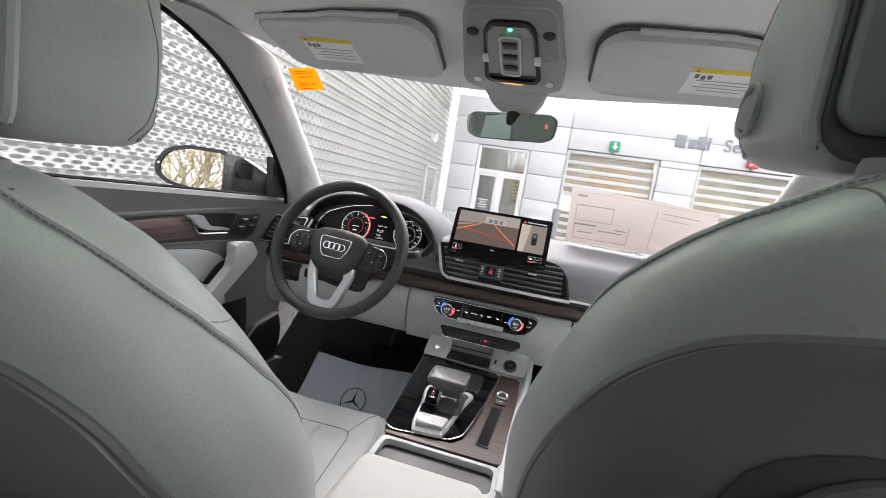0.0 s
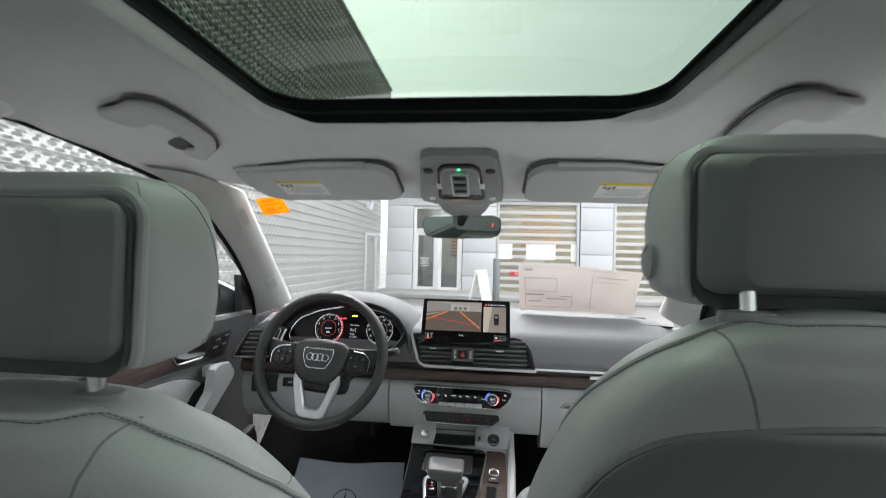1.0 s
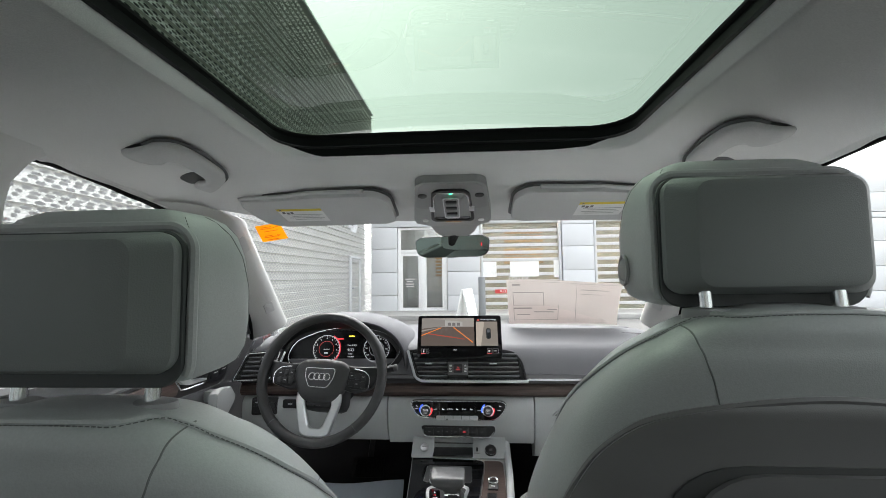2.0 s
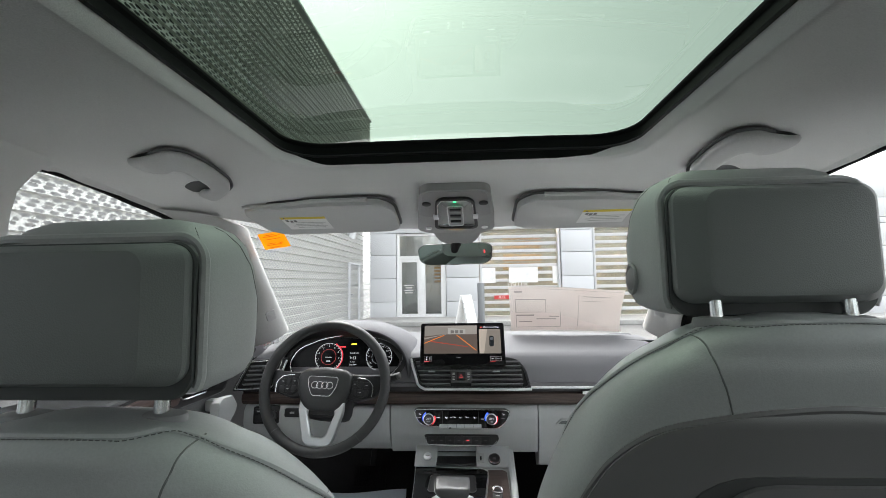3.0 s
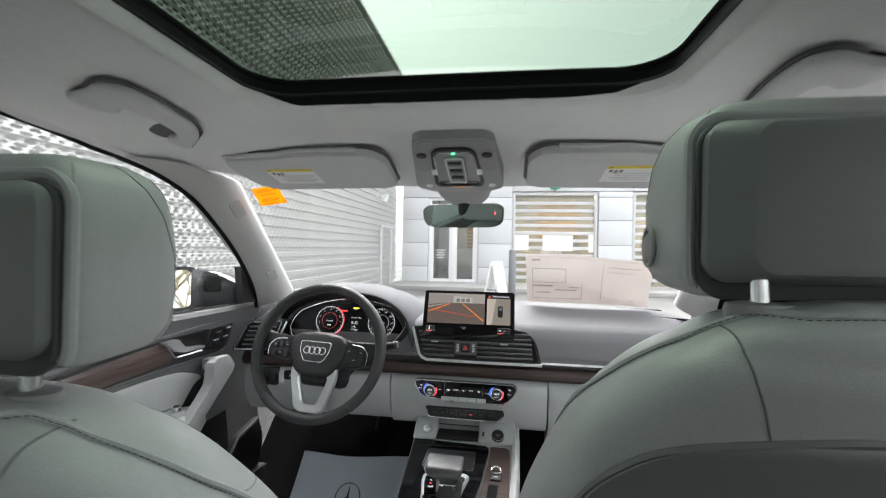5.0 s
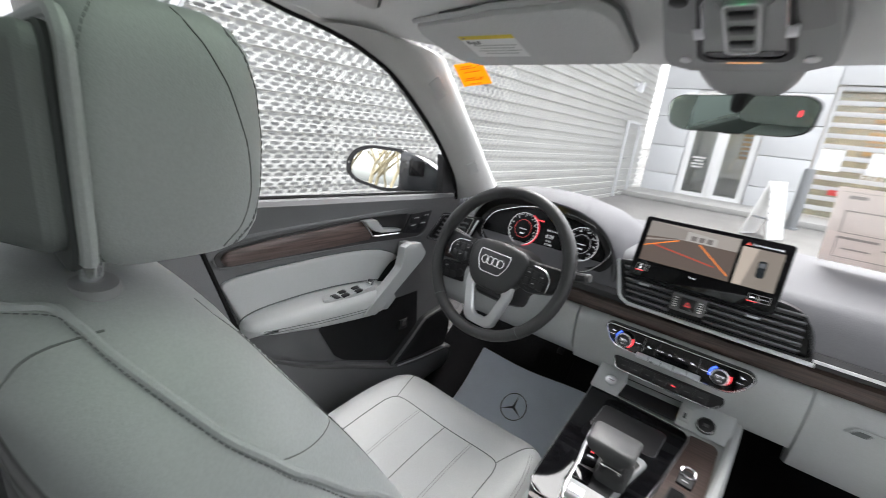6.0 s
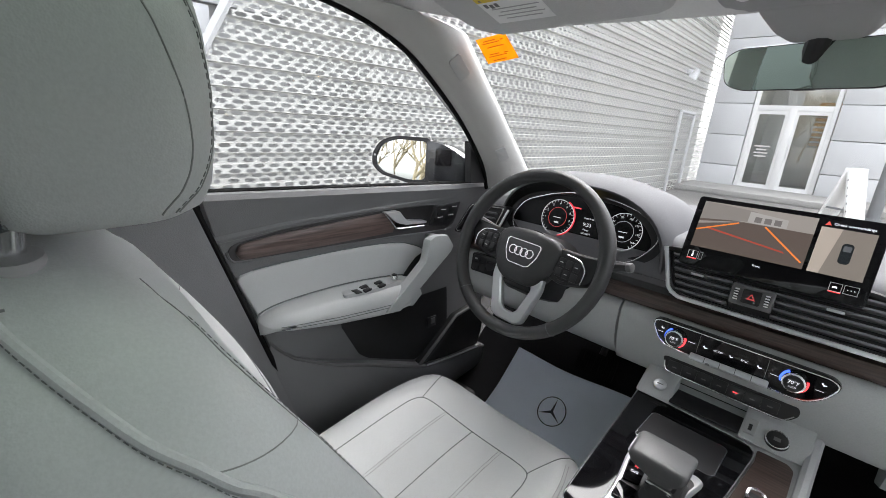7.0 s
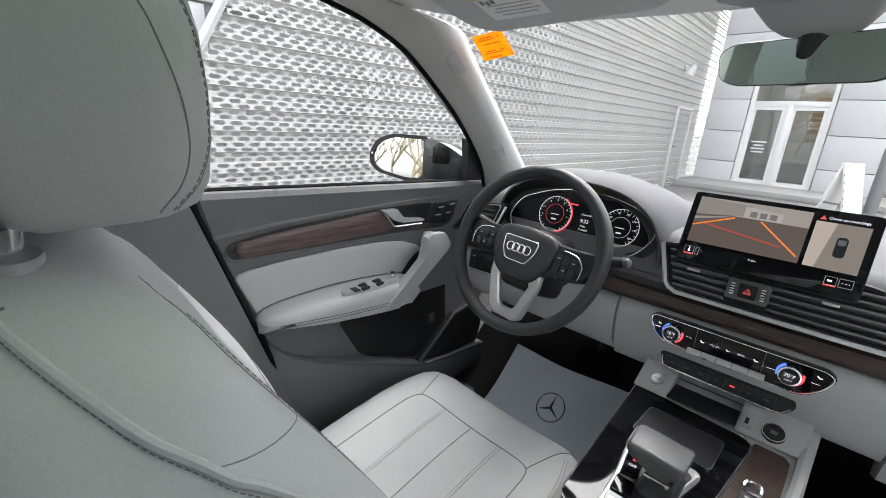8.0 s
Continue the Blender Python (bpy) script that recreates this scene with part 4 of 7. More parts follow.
    half = [rear(x, z) for x, z in TOP] + [skin(z, o_) for z, o_ in WELT]
    half = smooth_path(half, 220)
    welt = [Vector((-p.x, p.y, p.z)) for p in half[:0:-1]] + half
    put("welt", tube(welt, 0.0038, 8), LEATHER, back)
    near = [rear(x, z - 0.0016, 0.0012) for x, z in TOP] + [skin(z - 0.0030, o_ - 0.0030, 0.0012) + Vector((0, 0, 0.0020 * ease(-0.06, -0.01, z))) for z, o_ in WELT]
    near = smooth_path(near, 220)
    inset = [Vector((-p.x, p.y, p.z)) for p in near[:0:-1]] + near
    put("welt_stitch", stitches(inset, 0.0034, 0.0018, 0.0005), THREAD, back)
    for sx in (-1, 1):
        flip = Matrix.Diagonal((sx, 1, 1, 1))
        zs_ = np.linspace(-0.015, -0.091, 30)
        line = [rear(table([-0.098, -0.065, -0.05, -0.03, -0.014], [0.099, 0.1075, 0.1125, 0.116, 0.1165], z), z) for z in zs_]
        put("panel_seam", moved(tube(line, 0.0010, 5), flip), LEATHER_SEAM, back)
        offs = ([-0.48, -0.25, -0.184, -0.132, -0.085, -0.056, -0.045, -0.033, -0.019], [0.198, 0.196, 0.190, 0.178, 0.159, 0.138, 0.124, 0.100, 0.068])
        seam_x = lambda z: sum(table(*offs, min(-0.019, z + 0.006 * k)) for k in range(-3, 4)) / 7
        side = [front(seam_x(z), z) for z in np.linspace(-0.022, -0.48, 90)]
        put("side_seam", moved(tube(side, 0.0006, 5), flip), LEATHER_SEAM, back)
        put("side_stitch", moved(stitches([front(seam_x(z) - 0.004, z, 0.0006) for z in np.linspace(-0.045, -0.48, 80)]), flip), THREAD, back)
        cross = [skin(lerp(-0.104, -0.131, t), lerp(0.32, 0.965, t) * profile(HALF_T, lerp(-0.104, -0.131, t))) for t in np.linspace(0, 1, 14)]
        put("cross_seam", moved(tube(cross, 0.0006, 5), flip), LEATHER_SEAM, back)

    # head restraint: the pad, the moulded cap behind it and the piping between them
    PAD = ((0.004, 0.100, 0.030), (0.006, 0.118, 0.042), (0.013, 0.130, 0.052), (0.028, 0.137, 0.058), (0.06, 0.141, 0.061), (0.10, 0.143, 0.062),
           (0.14, 0.139, 0.060), (0.165, 0.130, 0.056), (0.180, 0.116, 0.049), (0.189, 0.096, 0.038), (0.193, 0.07, 0.022))

    def pad_point(z, a=None, q=None, sx=1, lift=0.0):
        """A point of the pad's skin, by its angle or by how far forward it lies (q from -1 to 1)."""
        w = table([r[0] for r in PAD], [r[1] for r in PAD], z) * 0.766 * (1 - 0.42 * (z - 0.1)) + lift
        d_ = table([r[0] for r in PAD], [r[2] for r in PAD], z) * 1.182 + lift
        if q is None:
            c_, s_ = math.cos(a), math.sin(a)
            k = 2.9 if s_ > 0 else 7.0
            q, e = math.copysign(abs(s_) ** (2 / k), s_), math.copysign(abs(c_) ** (2 / k), c_)
        else:
            k = 2.9 if q > 0 else 7.0
            e = sx * (1 - abs(q) ** k) ** (1 / k)
        return Vector((w * e * (1.09 + 0.11 * (q + 1) / 2), 0.0647 + 0.013 * (z - 0.1) + d_ * q, 0.1 + (z - 0.1) * (0.992 if z > 0.1 else 0.945) + 0.003 * q * ease(0.12, 0.02, z)))

    o_seat = o.copy()
    o = o + Vector(head)
    hr = put("head_restraint", loft([[pad_point(z, a) for a in np.linspace(0, math.tau, 57)[:-1]] for z, _, _ in PAD]), LEATHER, lab="grey leather head restraint", sharp=60)
    rings = [[(u, y, 0.0915 + v) for u, v in round_rect(w, h, r, 7)] for y, w, h, r in ((0.012, 0.110, 0.0650, 0.018), (-0.006, 0.1125, 0.0670, 0.019), (-0.0145, 0.1140, 0.0680, 0.020), (-0.0190, 0.1128, 0.0670, 0.020),
             (-0.039, 0.0920, 0.0610, 0.018), (-0.0425, 0.0885, 0.0590, 0.017), (-0.044, 0.0830, 0.0550, 0.015))]
    put("rear_cap", loft(rings), HEAD_CAP, hr, "dark grey moulded cap", sharp=24)
    rings = [[(u, y, 0.0850 + v) for u, v in round_rect(w, h, 0.024, 6)] for y, w, h in ((0.02, 0.106, 0.072), (-0.0050, 0.1160, 0.0770), (-0.0075, 0.1150, 0.0755))]
    put("groove", loft(rings), GROOVE, hr)
    # the piping runs up one side, over the top and down the other
    loop = [(u, 0.0865 + v) for u, v in round_rect(0.1205, 0.0815, 0.028, 12)]
    dense = []
    for p, q in zip(loop, loop[1:] + loop[:1]):
        n_ = max(1, int(math.dist(p, q) / 0.006))
        dense += [(lerp(p[0], q[0], j / n_), lerp(p[1], q[1], j / n_)) for j in range(n_)]
    first = next(i for i in range(len(dense)) if dense[i - 1][1] < 0.016 <= dense[i][1])
    arch = [p for p in dense[first:] + dense[:first] if p[1] >= 0.016]
    put("edge_welt", tube([(x * 0.988, 0.0015 + 0.013 * (z - 0.1), z) for x, z in arch], 0.0050, 8, up=(0, 1, 0)), LEATHER, hr)
    for sx in (-1, 1):
        put("edge_stitch", stitches([pad_point(z, q=table([0.012, 0.03, 0.065, 0.11, 0.15, 0.180], [-0.86, -0.87, -0.86, -0.84, -0.80, -0.74], z), sx=sx, lift=0.0008) for z in np.linspace(0.014, 0.182, 90)], 0.0032, 0.0018, 0.00045), THREAD, hr)
        inner_q = lambda z: sum(table([0.01, 0.02, 0.034, 0.05, 0.07, 0.09, 0.12, 0.145, 0.17, 0.19], [0.25, 0.37, 0.50, 0.56, 0.56, 0.53, 0.43, 0.32, 0.15, -0.02], z + 0.005 * k) for k in range(-2, 3)) / 5
        put("front_seam", tube([pad_point(z, q=inner_q(z), sx=sx) for z in np.linspace(0.013, 0.186, 40)], 0.0007, 5), LEATHER_SEAM, hr)
        outer_q = lambda z: sum(table([0.01, 0.02, 0.034, 0.05, 0.075, 0.11, 0.14, 0.165, 0.185], [0.38, 0.55, 0.68, 0.79, 0.83, 0.82, 0.77, 0.68, 0.5], z + 0.005 * k) for k in range(-2, 3)) / 5
        put("rim_seam", tube([pad_point(z, q=outer_q(z) + 0.02, sx=sx) for z in np.linspace(0.013, 0.180, 40)], 0.0007, 5), LEATHER_SEAM, hr)
        put("rim_stitch", stitches([pad_point(z, q=outer_q(z) - 0.02, sx=sx, lift=0.0004) for z in np.linspace(0.013, 0.180, 60)]), THREAD, hr)
    at = pad_point(0.050, q=0.15, sx=-1)
    button = put("release_button", cyl(at + Vector((0.002, 0.001, 0)), 0.0155, 0.010, (-1, -0.10, 0.03), 28, bevel=0.003), BUTTON, hr, "round grey release button")
    put("button_rim", tube([at + Vector((-0.0022 + 0.0018 * math.cos(a), 0.0192 * math.cos(a), 0.0195 * math.sin(a))) for a in np.linspace(0, math.tau, 28)[:-1]], 0.0026, 6, closed=True, up=(1, 0, 0)), BUTTON, button)
    o = o_seat
    for sx in (-1, 1):
        px, py = posts[0] + sx * 0.0715, posts[1]
        put("post", cyl((px, py + 0.009, 0.012), 0.0072, 0.066, (0, 0.10, 1), 20), CHROME, hr, "chrome post")
        ring = [[(px + a * math.cos(k * math.tau / 32), py + yc_ + b * math.sin(k * math.tau / 32), z) for k in range(32)] for a, b, yc_, z in ((0.024, 0.014, 0.012, -0.020), (0.026, 0.016, 0.009, -0.003), (0.0245, 0.0145, 0.009, 0.002), (0.013, 0.011, 0.009, 0.0035))]
        part("post_collar", moved(loft(ring), Matrix.Translation(o_seat)), BUTTON, back, "grey oval post guide")

    # seat cushion, nose to the front
    cx, d = cushion_at[0], Vector(cushion_at) * 1.0

    def cushion_z(x, y):
        e = abs(x) / 0.25
        return 0.600 + 0.048 * ease(-0.25, 0.14, y) + 0.026 * math.exp(-((e - 0.84) / 0.2) ** 2) - 0.005 * math.exp(-(x / 0.1) ** 2) - 0.062 * ease(0.17, 0.34, y) ** 1.4

    rings = []
    nose = ([-0.33, -0.1, 0.05, 0.13, 0.18, 0.215, 0.245, 0.268, 0.284, 0.294, 0.299], [0.250, 0.276, 0.274, 0.266, 0.252, 0.231, 0.202, 0.168, 0.128, 0.086, 0.045])
    for y in list(np.linspace(-0.33, 0.13, 16)) + [0.155, 0.18, 0.2, 0.215, 0.232, 0.245, 0.258, 0.268, 0.277, 0.284, 0.290, 0.294, 0.297, 0.299]:
        w = table(*nose, y)
        low = table([-0.33, 0.1, 0.2, 0.299], [0.44, 0.45, 0.48, 0.54], y)
        xs = [w * math.sin(math.pi / 2 * e) for e in np.linspace(-1, 1, 29)]
        top = []
        for x in xs:
            e = abs(x) / w
            z = cushion_z(x, y) - 0.030 * ease(0.24, 0.30, y)
            top.append((cx + x, d.y + y, d.z + lerp(z, low, 0.55 * (1 - (1 - e ** 6) ** 0.5))))
        bot = [(cx + x * 0.97, d.y + y, d.z + low) for x in xs[::-1]]
        rings.append(top + bot)
    cush = part("cushion", loft(rings), LEATHER, st, "grey leather seat cushion", sharp=60)

    def skin_z(x, y):
        e = min(1.0, abs(x) / table(*nose, y))
        low = table([-0.33, 0.1, 0.2, 0.299], [0.44, 0.45, 0.48, 0.54], y)
        return lerp(cushion_z(x, y) - 0.030 * ease(0.24, 0.30, y), low, 0.55 * (1 - (1 - e ** 6) ** 0.5))

    def top_path(pts, n=40, lift=0.0008):
        return [(cx + p.x, d.y + p.y, d.z + skin_z(p.x, p.y) + lift) for p in smooth_path([(a, b, 0) for a, b in pts], n)]
    outline = [(-0.165, -0.28), (-0.163, -0.1), (-0.160, 0.05), (-0.158, 0.090), (-0.148, 0.116), (-0.120, 0.126), (-0.06, 0.127), (0, 0.127), (0.06, 0.127), (0.120, 0.126), (0.148, 0.116), (0.158, 0.090), (0.160, 0.05), (0.163, -0.1), (0.165, -0.28)]
    part("insert_seam", tube(top_path(outline, 126, 0.0000), 0.0011, 5), SEAM, cush)
    part("centre_seam", tube(top_path([(0, 0.126), (0, -0.1), (0, -0.28)], 24, 0.0), 0.0010, 5), SEAM, cush)
    for x in (-0.078, 0.078):
        part("stitch_row", stitches(top_path([(x - 0.003, 0.124), (x - 0.003, -0.28)], 60)), THREAD, cush)
        part("stitch_row", stitches(top_path([(x + 0.003, 0.124), (x + 0.003, -0.28)], 60)), THREAD, cush)
    for sx in (-1, 1):
        part("corner_seam", tube(top_path([(sx * 0.149, 0.115), (sx * 0.160, 0.15), (sx * 0.173, 0.19), (sx * 0.190, 0.232)], 14, 0.0), 0.0010, 5), SEAM, cush)
        for k in (0.0, 0.006):
            part("bolster_stitch", stitches(top_path([(sx * (0.222 - k), -0.02), (sx * (0.222 - k), 0.06), (sx * (0.214 - k), 0.13), (sx * (0.196 - k), 0.19)], 30)), THREAD, cush)
    part("seat_base", box((cx, d.y - 0.04, 0.42 + d.z / 2), (0.42, 0.46, 0.09 + d.z), 0.02), BLACK, st)
    for sx in (-1, 1):
        part("rail", box((cx + sx * 0.18, d.y - 0.04, 0.376), (0.04, 0.52, 0.03), 0.004), BLACK, st)
    part("side_cover", box((cx - math.copysign(0.235, cx) * -1, d.y - 0.05, 0.49 + d.z), (0.04, 0.44, 0.10), 0.012), SATIN_BLACK, st)
    return st


seat(-0.347, -0.480, 1.1855, (-0.009, -0.003, 0.010), (-0.005, -0.004), (-0.373, 0.012, 0.004), "driver's seat in pale grey leather with stitched seams")
seat(0.3885, -0.385, 1.2665, (-0.010, 0.015, -0.006), (-0.014, -0.018), (0.378, 0.080, 0.075), "passenger seat in pale grey leather, dark back shell")


# ---- dashboard ----
dash = thing("dashboard", (0, 0.6, 0.9), "dark grey dashboard with oak trim and pale grey lower panels", "dashboard")


def rear_y(x):
    return 0.665 + 0.17 * (1 - (x / 0.66) ** 2)


stations = list(np.linspace(-0.70, 0.70, 41))
rings = []
for x in stations:
    r = rear_y(x)
    e = ease(0.62, 0.70, abs(x))
    rings.append([(x, y, z - 0.02 * e) for y, z in ((0.452, 0.998), (0.470, 1.040), (0.487, 1.070), (0.500, 1.080), (0.515, 1.084), (lerp(0.515, r, .35), 1.094), (lerp(0.515, r, .7), 1.108), (lerp(0.515, r, .92), 1.114), (r + 0.01, 1.112), (r + 0.04, 1.085), (r + 0.05, 0.98), (0.6, 0.93), (0.50, 0.97))])
part("upper_pad", loft(rings), DASH, dash, "dark grey grained upper pad", sharp=50)
part("defrost_slot", box((0.62, 0.62, 1.101), (0.10, 0.02, 0.006), 0.002, (0, 0, -18)), BLACK, dash)

# trim bands
part("black_band", prism([(0.452, 0.972), (0.440, 0.974), (0.437, 0.990), (0.446, 0.999), (0.47, 0.999)], 0, -0.70, 0.70), SATIN_BLACK, dash)
part("chrome_line", prism([(0.440, 0.9835), (0.4345, 0.9840), (0.4345, 0.9895), (0.440, 0.990)], 0, 0.212, 0.70), SILVER, dash, "thin silver line")
part("oak_trim", loft([[(x, y, z) for y, z in ((0.46, 0.932), (0.444, 0.934), (0.436, 0.942), (0.434, 0.953), (0.438, 0.966), (0.446, 0.972), (0.47, 0.972))] for x in np.linspace(-0.70, 0.70, 15)]), WOOD, dash, "dark open-pore oak strip")
part("badge_plate", box((0.41, 0.4345, 0.972), (0.085, 0.003, 0.010), 0.001), ALU, dash)

# lower panels
def lower(name, x0, x1, pts, m_=GREY_PLASTIC, n=6, lab=""):
    return part(name, loft([[(x, y, z) for y, z in pts] for x in np.linspace(x0, x1, n)]), m_, dash, lab, sharp=45)


FACE = ((0.46, 0.932), (0.448, 0.930), (0.436, 0.915), (0.434, 0.895), (0.440, 0.850), (0.452, 0.805), (0.465, 0.785), (0.52, 0.775), (0.56, 0.93))
lower("centre_fascia", -0.221, 0.231, FACE, lab="pale grey centre fascia")
lower("glovebox", 0.235, 0.69, ((0.47, 0.932), (0.455, 0.930), (0.444, 0.915), (0.442, 0.88), (0.455, 0.80), (0.475, 0.745), (0.53, 0.72), (0.60, 0.93)), lab="pale grey glovebox lid")
lower("knee_panel", -0.69, -0.225, ((0.46, 0.932), (0.445, 0.930), (0.432, 0.915), (0.430, 0.88), (0.440, 0.83), (0.47, 0.79), (0.54, 0.775), (0.60, 0.93)), lab="pale grey knee panel")
part("under_cover", box((0, 0.66, 0.80), (1.36, 0.22, 0.10), 0.03), BLACK, dash)
part("bulkhead", box((0, 0.92, 0.86), (1.4, 0.04, 0.46), 0.01), BLACK, dash)
part("glovebox_latch", prism(rounded_poly([(0.285, 0.876), (0.335, 0.876), (0.345, 0.892), (0.30, 0.892)], 0.004), 1, 0.436, 0.448), GREY_PLASTIC, dash)
part("latch_recess", prism(rounded_poly([(0.292, 0.879), (0.315, 0.879), (0.322, 0.888), (0.303, 0.888)], 0.003), 1, 0.434, 0.4375), SEAM, dash)

# centre vents
V = facing((0.025, 0.424, 1.032), (0, -0.985, 0.17))
vent_out = rounded_poly([(-0.183, 0.046), (-0.160, -0.030), (-0.136, -0.047), (0.186, -0.047), (0.172, 0.012), (0.150, 0.040), (0.12, 0.048), (-0.15, 0.050)], 0.012)
vents = part("vent_housing", on_plane(vent_out, V, 0.0, back=0.05), BLACK, dash, "black vent housing")
vi = [(u * 0.955 + 0.001, v * 0.86 + 0.002) for u, v in vent_out]
part("vent_rim", frame_on(vent_out, vi, V, 0.012, 0.002), SATIN_BLACK, vents)
chrome = [(-0.180, 0.046), (-0.158, -0.029), (-0.150, -0.038), (-0.136, -0.0445), (0.0, -0.0455), (0.186, -0.0455)]
part("chrome_bow", moved(tube([(u, v, 0.0125) for u, v in chrome], 0.0042, 8), V), SILVER, vents, "chrome lower bow")
for i in range(6):
    v = 0.033 - 0.0130 * i
    for u0, u1 in ((-0.164 + 0.004 * i, -0.058), (0.006, 0.156 + 0.001 * i)):
        part("slat", moved(box(((u0 + u1) / 2, v, 0.006), (u1 - u0, 0.0042, 0.016), 0.0012, (-24, 0, 0)), V), VENT, vents)
for u in (-0.115, 0.082):
    part("vent_tab", moved(box((u, 0.0065, 0.012), (0.022, 0.0048, 0.006), 0.0015), V), SILVER, vents)
HZ = facing((0.0, 0.411, 1.027), (0, -0.985, 0.17))
hazard = part("hazard_block", on_plane(round_rect(0.0315, 0.0185, 0.003), HZ, 0.006, 0.0015, back=0.02), MODULE_DARK, dash, "grey switch block with hazard button")
part("hazard_button", on_plane(round_rect(0.0135, 0.0125, 0.002), HZ, 0.009, 0.001), BLACK, hazard)
tri = [(0, 0.0065), (-0.0065, -0.0050), (0.0065, -0.0050)]
part("triangle", frame_on(tri, [(u * 0.5, v * 0.5) for u, v in tri], HZ, 0.0096, -0.0085), glow_material("hazard_red", (0.75, 0.10, 0.10), 0.10), hazard)
for u in (-0.0225, 0.0225):
    wheel_bm = moved(cyl((0, 0, 0), 0.008, 0.0075, (1, 0, 0), 18), HZ @ Matrix.Translation((u, 0, 0.002)))
    part("thumbwheel", wheel_bm, BLACK, hazard)
    for k in range(5):
        part("ridge", moved(box((u, 0.0092 - 0.0046 * k, 0.0102 - 0.0006 * (k - 2) ** 2), (0.0065, 0.0022, 0.0014)), HZ), LABEL_WHITE, hazard)

# climate panel
C = facing((0.004, 0.429, 0.902), (0, -0.97, 0.10))
clim_out = rounded_poly([(-0.152, 0.010), (-0.150, 0.022), (-0.141, 0.0245), (0.0, 0.0235), (0.131, 0.0225), (0.143, 0.015), (0.141, 0.003), (0.131, -0.014), (0.116, -0.028), (0.104, -0.034), (0.088, -0.0355), (-0.09, -0.0290), (-0.121, -0.0265), (-0.138, -0.0155)], 0.006)
climate = part("climate_panel", on_plane(clim_out, C, 0.006, back=0.02), GLOSS_BLACK, dash, "gloss black climate control panel")
part("panel_rim", moved(tube([(-0.005 + (u + 0.005) * 0.982, -0.005 + (v + 0.005) * 0.93, 0.0068) for u, v in clim_out], 0.0014, 6, closed=True), C), CHROME, climate)
HOT = glow_material("red_ring_light", (0.85, 0.06, 0.07), 0.36)
COLD = glow_material("blue_ring_light", (0.06, 0.14, 0.85), 0.42)
PRINT = glow_material("white_backlit_print", (0.8, 0.82, 0.85), 0.26)
for u in (-0.105, 0.0850):
    K = C @ Matrix.Translation((u, -0.004, 0.006))
    knob = part("temperature_knob", moved(cyl((0, 0, 0.007), 0.0172, 0.014, (0, 0, 1), 40, bevel=0.002), K), CHROME, climate, "chrome ringed temperature knob")
    part("face", moved(cyl((0, 0, 0.0142), 0.0140, 0.001, (0, 0, 1), 40), K), BLACK, knob)
    for a0, m_ in ((95, COLD), (-85, HOT)):
        arc = [(0.0186 * math.cos(radians(a)), 0.0186 * math.sin(radians(a)), 0.0022) for a in np.linspace(a0 + 25, a0 + 105, 20)]
        part("ring_light", moved(tube(arc, 0.0017, 6), K), m_, knob)
    part("readout", letters("70\u00b0F", 0.0086, K @ Matrix.Translation((0.0, 0.001, 0.0149)), 0.0001), PRINT, knob)
    part("lettering", letters("AUTO", 0.0038, K @ Matrix.Translation((0, -0.0070, 0.0149)), 0.0001), PRINT, knob)
part("fan_bar", moved(box((-0.009, -0.0262, 0.0110), (0.127, 0.0125, 0.0090), 0.0025, (-34, 0, 0)), C), SILVER, climate, "satin silver toggle bar")
for k in range(1, 5):
    part("bar_gap", moved(box((-0.072 + 0.0254 * k, -0.0240, 0.0146), (0.0010, 0.0115, 0.0012), 0, (-34, 0, 0)), C), SEAM, climate)
for u, w, txt in ((-0.052, 0.0075, ""), (-0.0307, 0, "A/C ON"), (-0.009, 0.0062, ""), (0.0123, 0, "SYNC"), (0.035, 0.0075, ""), (-0.132, 0.0062, ""), (0.122, 0.0075, "")):
    if txt:
        part("lettering", letters(txt, 0.0046, C @ Matrix.Translation((u, -0.0015, 0.0063)), 0.0001), PRINT, climate)
    else:
        seat_mark = [(-w * .5, w * .1), (-w * .1, -w * .4), (w * .5, -w * .2), (w * .5, 0), (0, -w * .12), (-w * .3, w * .3)]
        part("symbol", on_plane(seat_mark, C @ Matrix.Translation((u, 0.008 if abs(u) > 0.1 else -0.0015, 0.006)), 0.0004), PRINT, climate)
for u, v in ((-0.135, -0.001), (-0.076, -0.002), (0.058, -0.006), (0.119, -0.005)):
    part("key_line", moved(box((u, v, 0.0063), (0.011, 0.0007, 0.0004)), C), PRINT, climate)
for u in (-0.064, 0.046):
    part("panel_joint", moved(box((u, -0.002, 0.0061), (0.0006, 0.040, 0.0003)), C), MODULE_DARK, climate)

# strip of keys below
S = facing((0.002, 0.443, 0.834), (0, -0.95, 0.22))
strip_out = rounded_poly([(-0.120, 0.008), (-0.113, -0.015), (-0.102, -0.0215), (0.086, -0.0240), (0.099, -0.0175), (0.110, -0.004), (0.107, 0.010), (-0.112, 0.011)], 0.006)
keys = part("key_strip", on_plane(strip_out, S, 0.005, back=0.02), BLACK, dash, "black strip of keys with a chrome lip")
part("strip_rim", moved(tube(smooth_path([(-0.1150, 0.001, 0.0055), (-0.1115, -0.012, 0.0055), (-0.102, -0.0188, 0.0055), (-0.06, -0.0200, 0.0055), (0.04, -0.0212, 0.0055), (0.085, -0.0212, 0.0055), (0.095, -0.0165, 0.0055), (0.1035, -0.0075, 0.0055)], 40), 0.0015, 6), S), CHROME, keys)
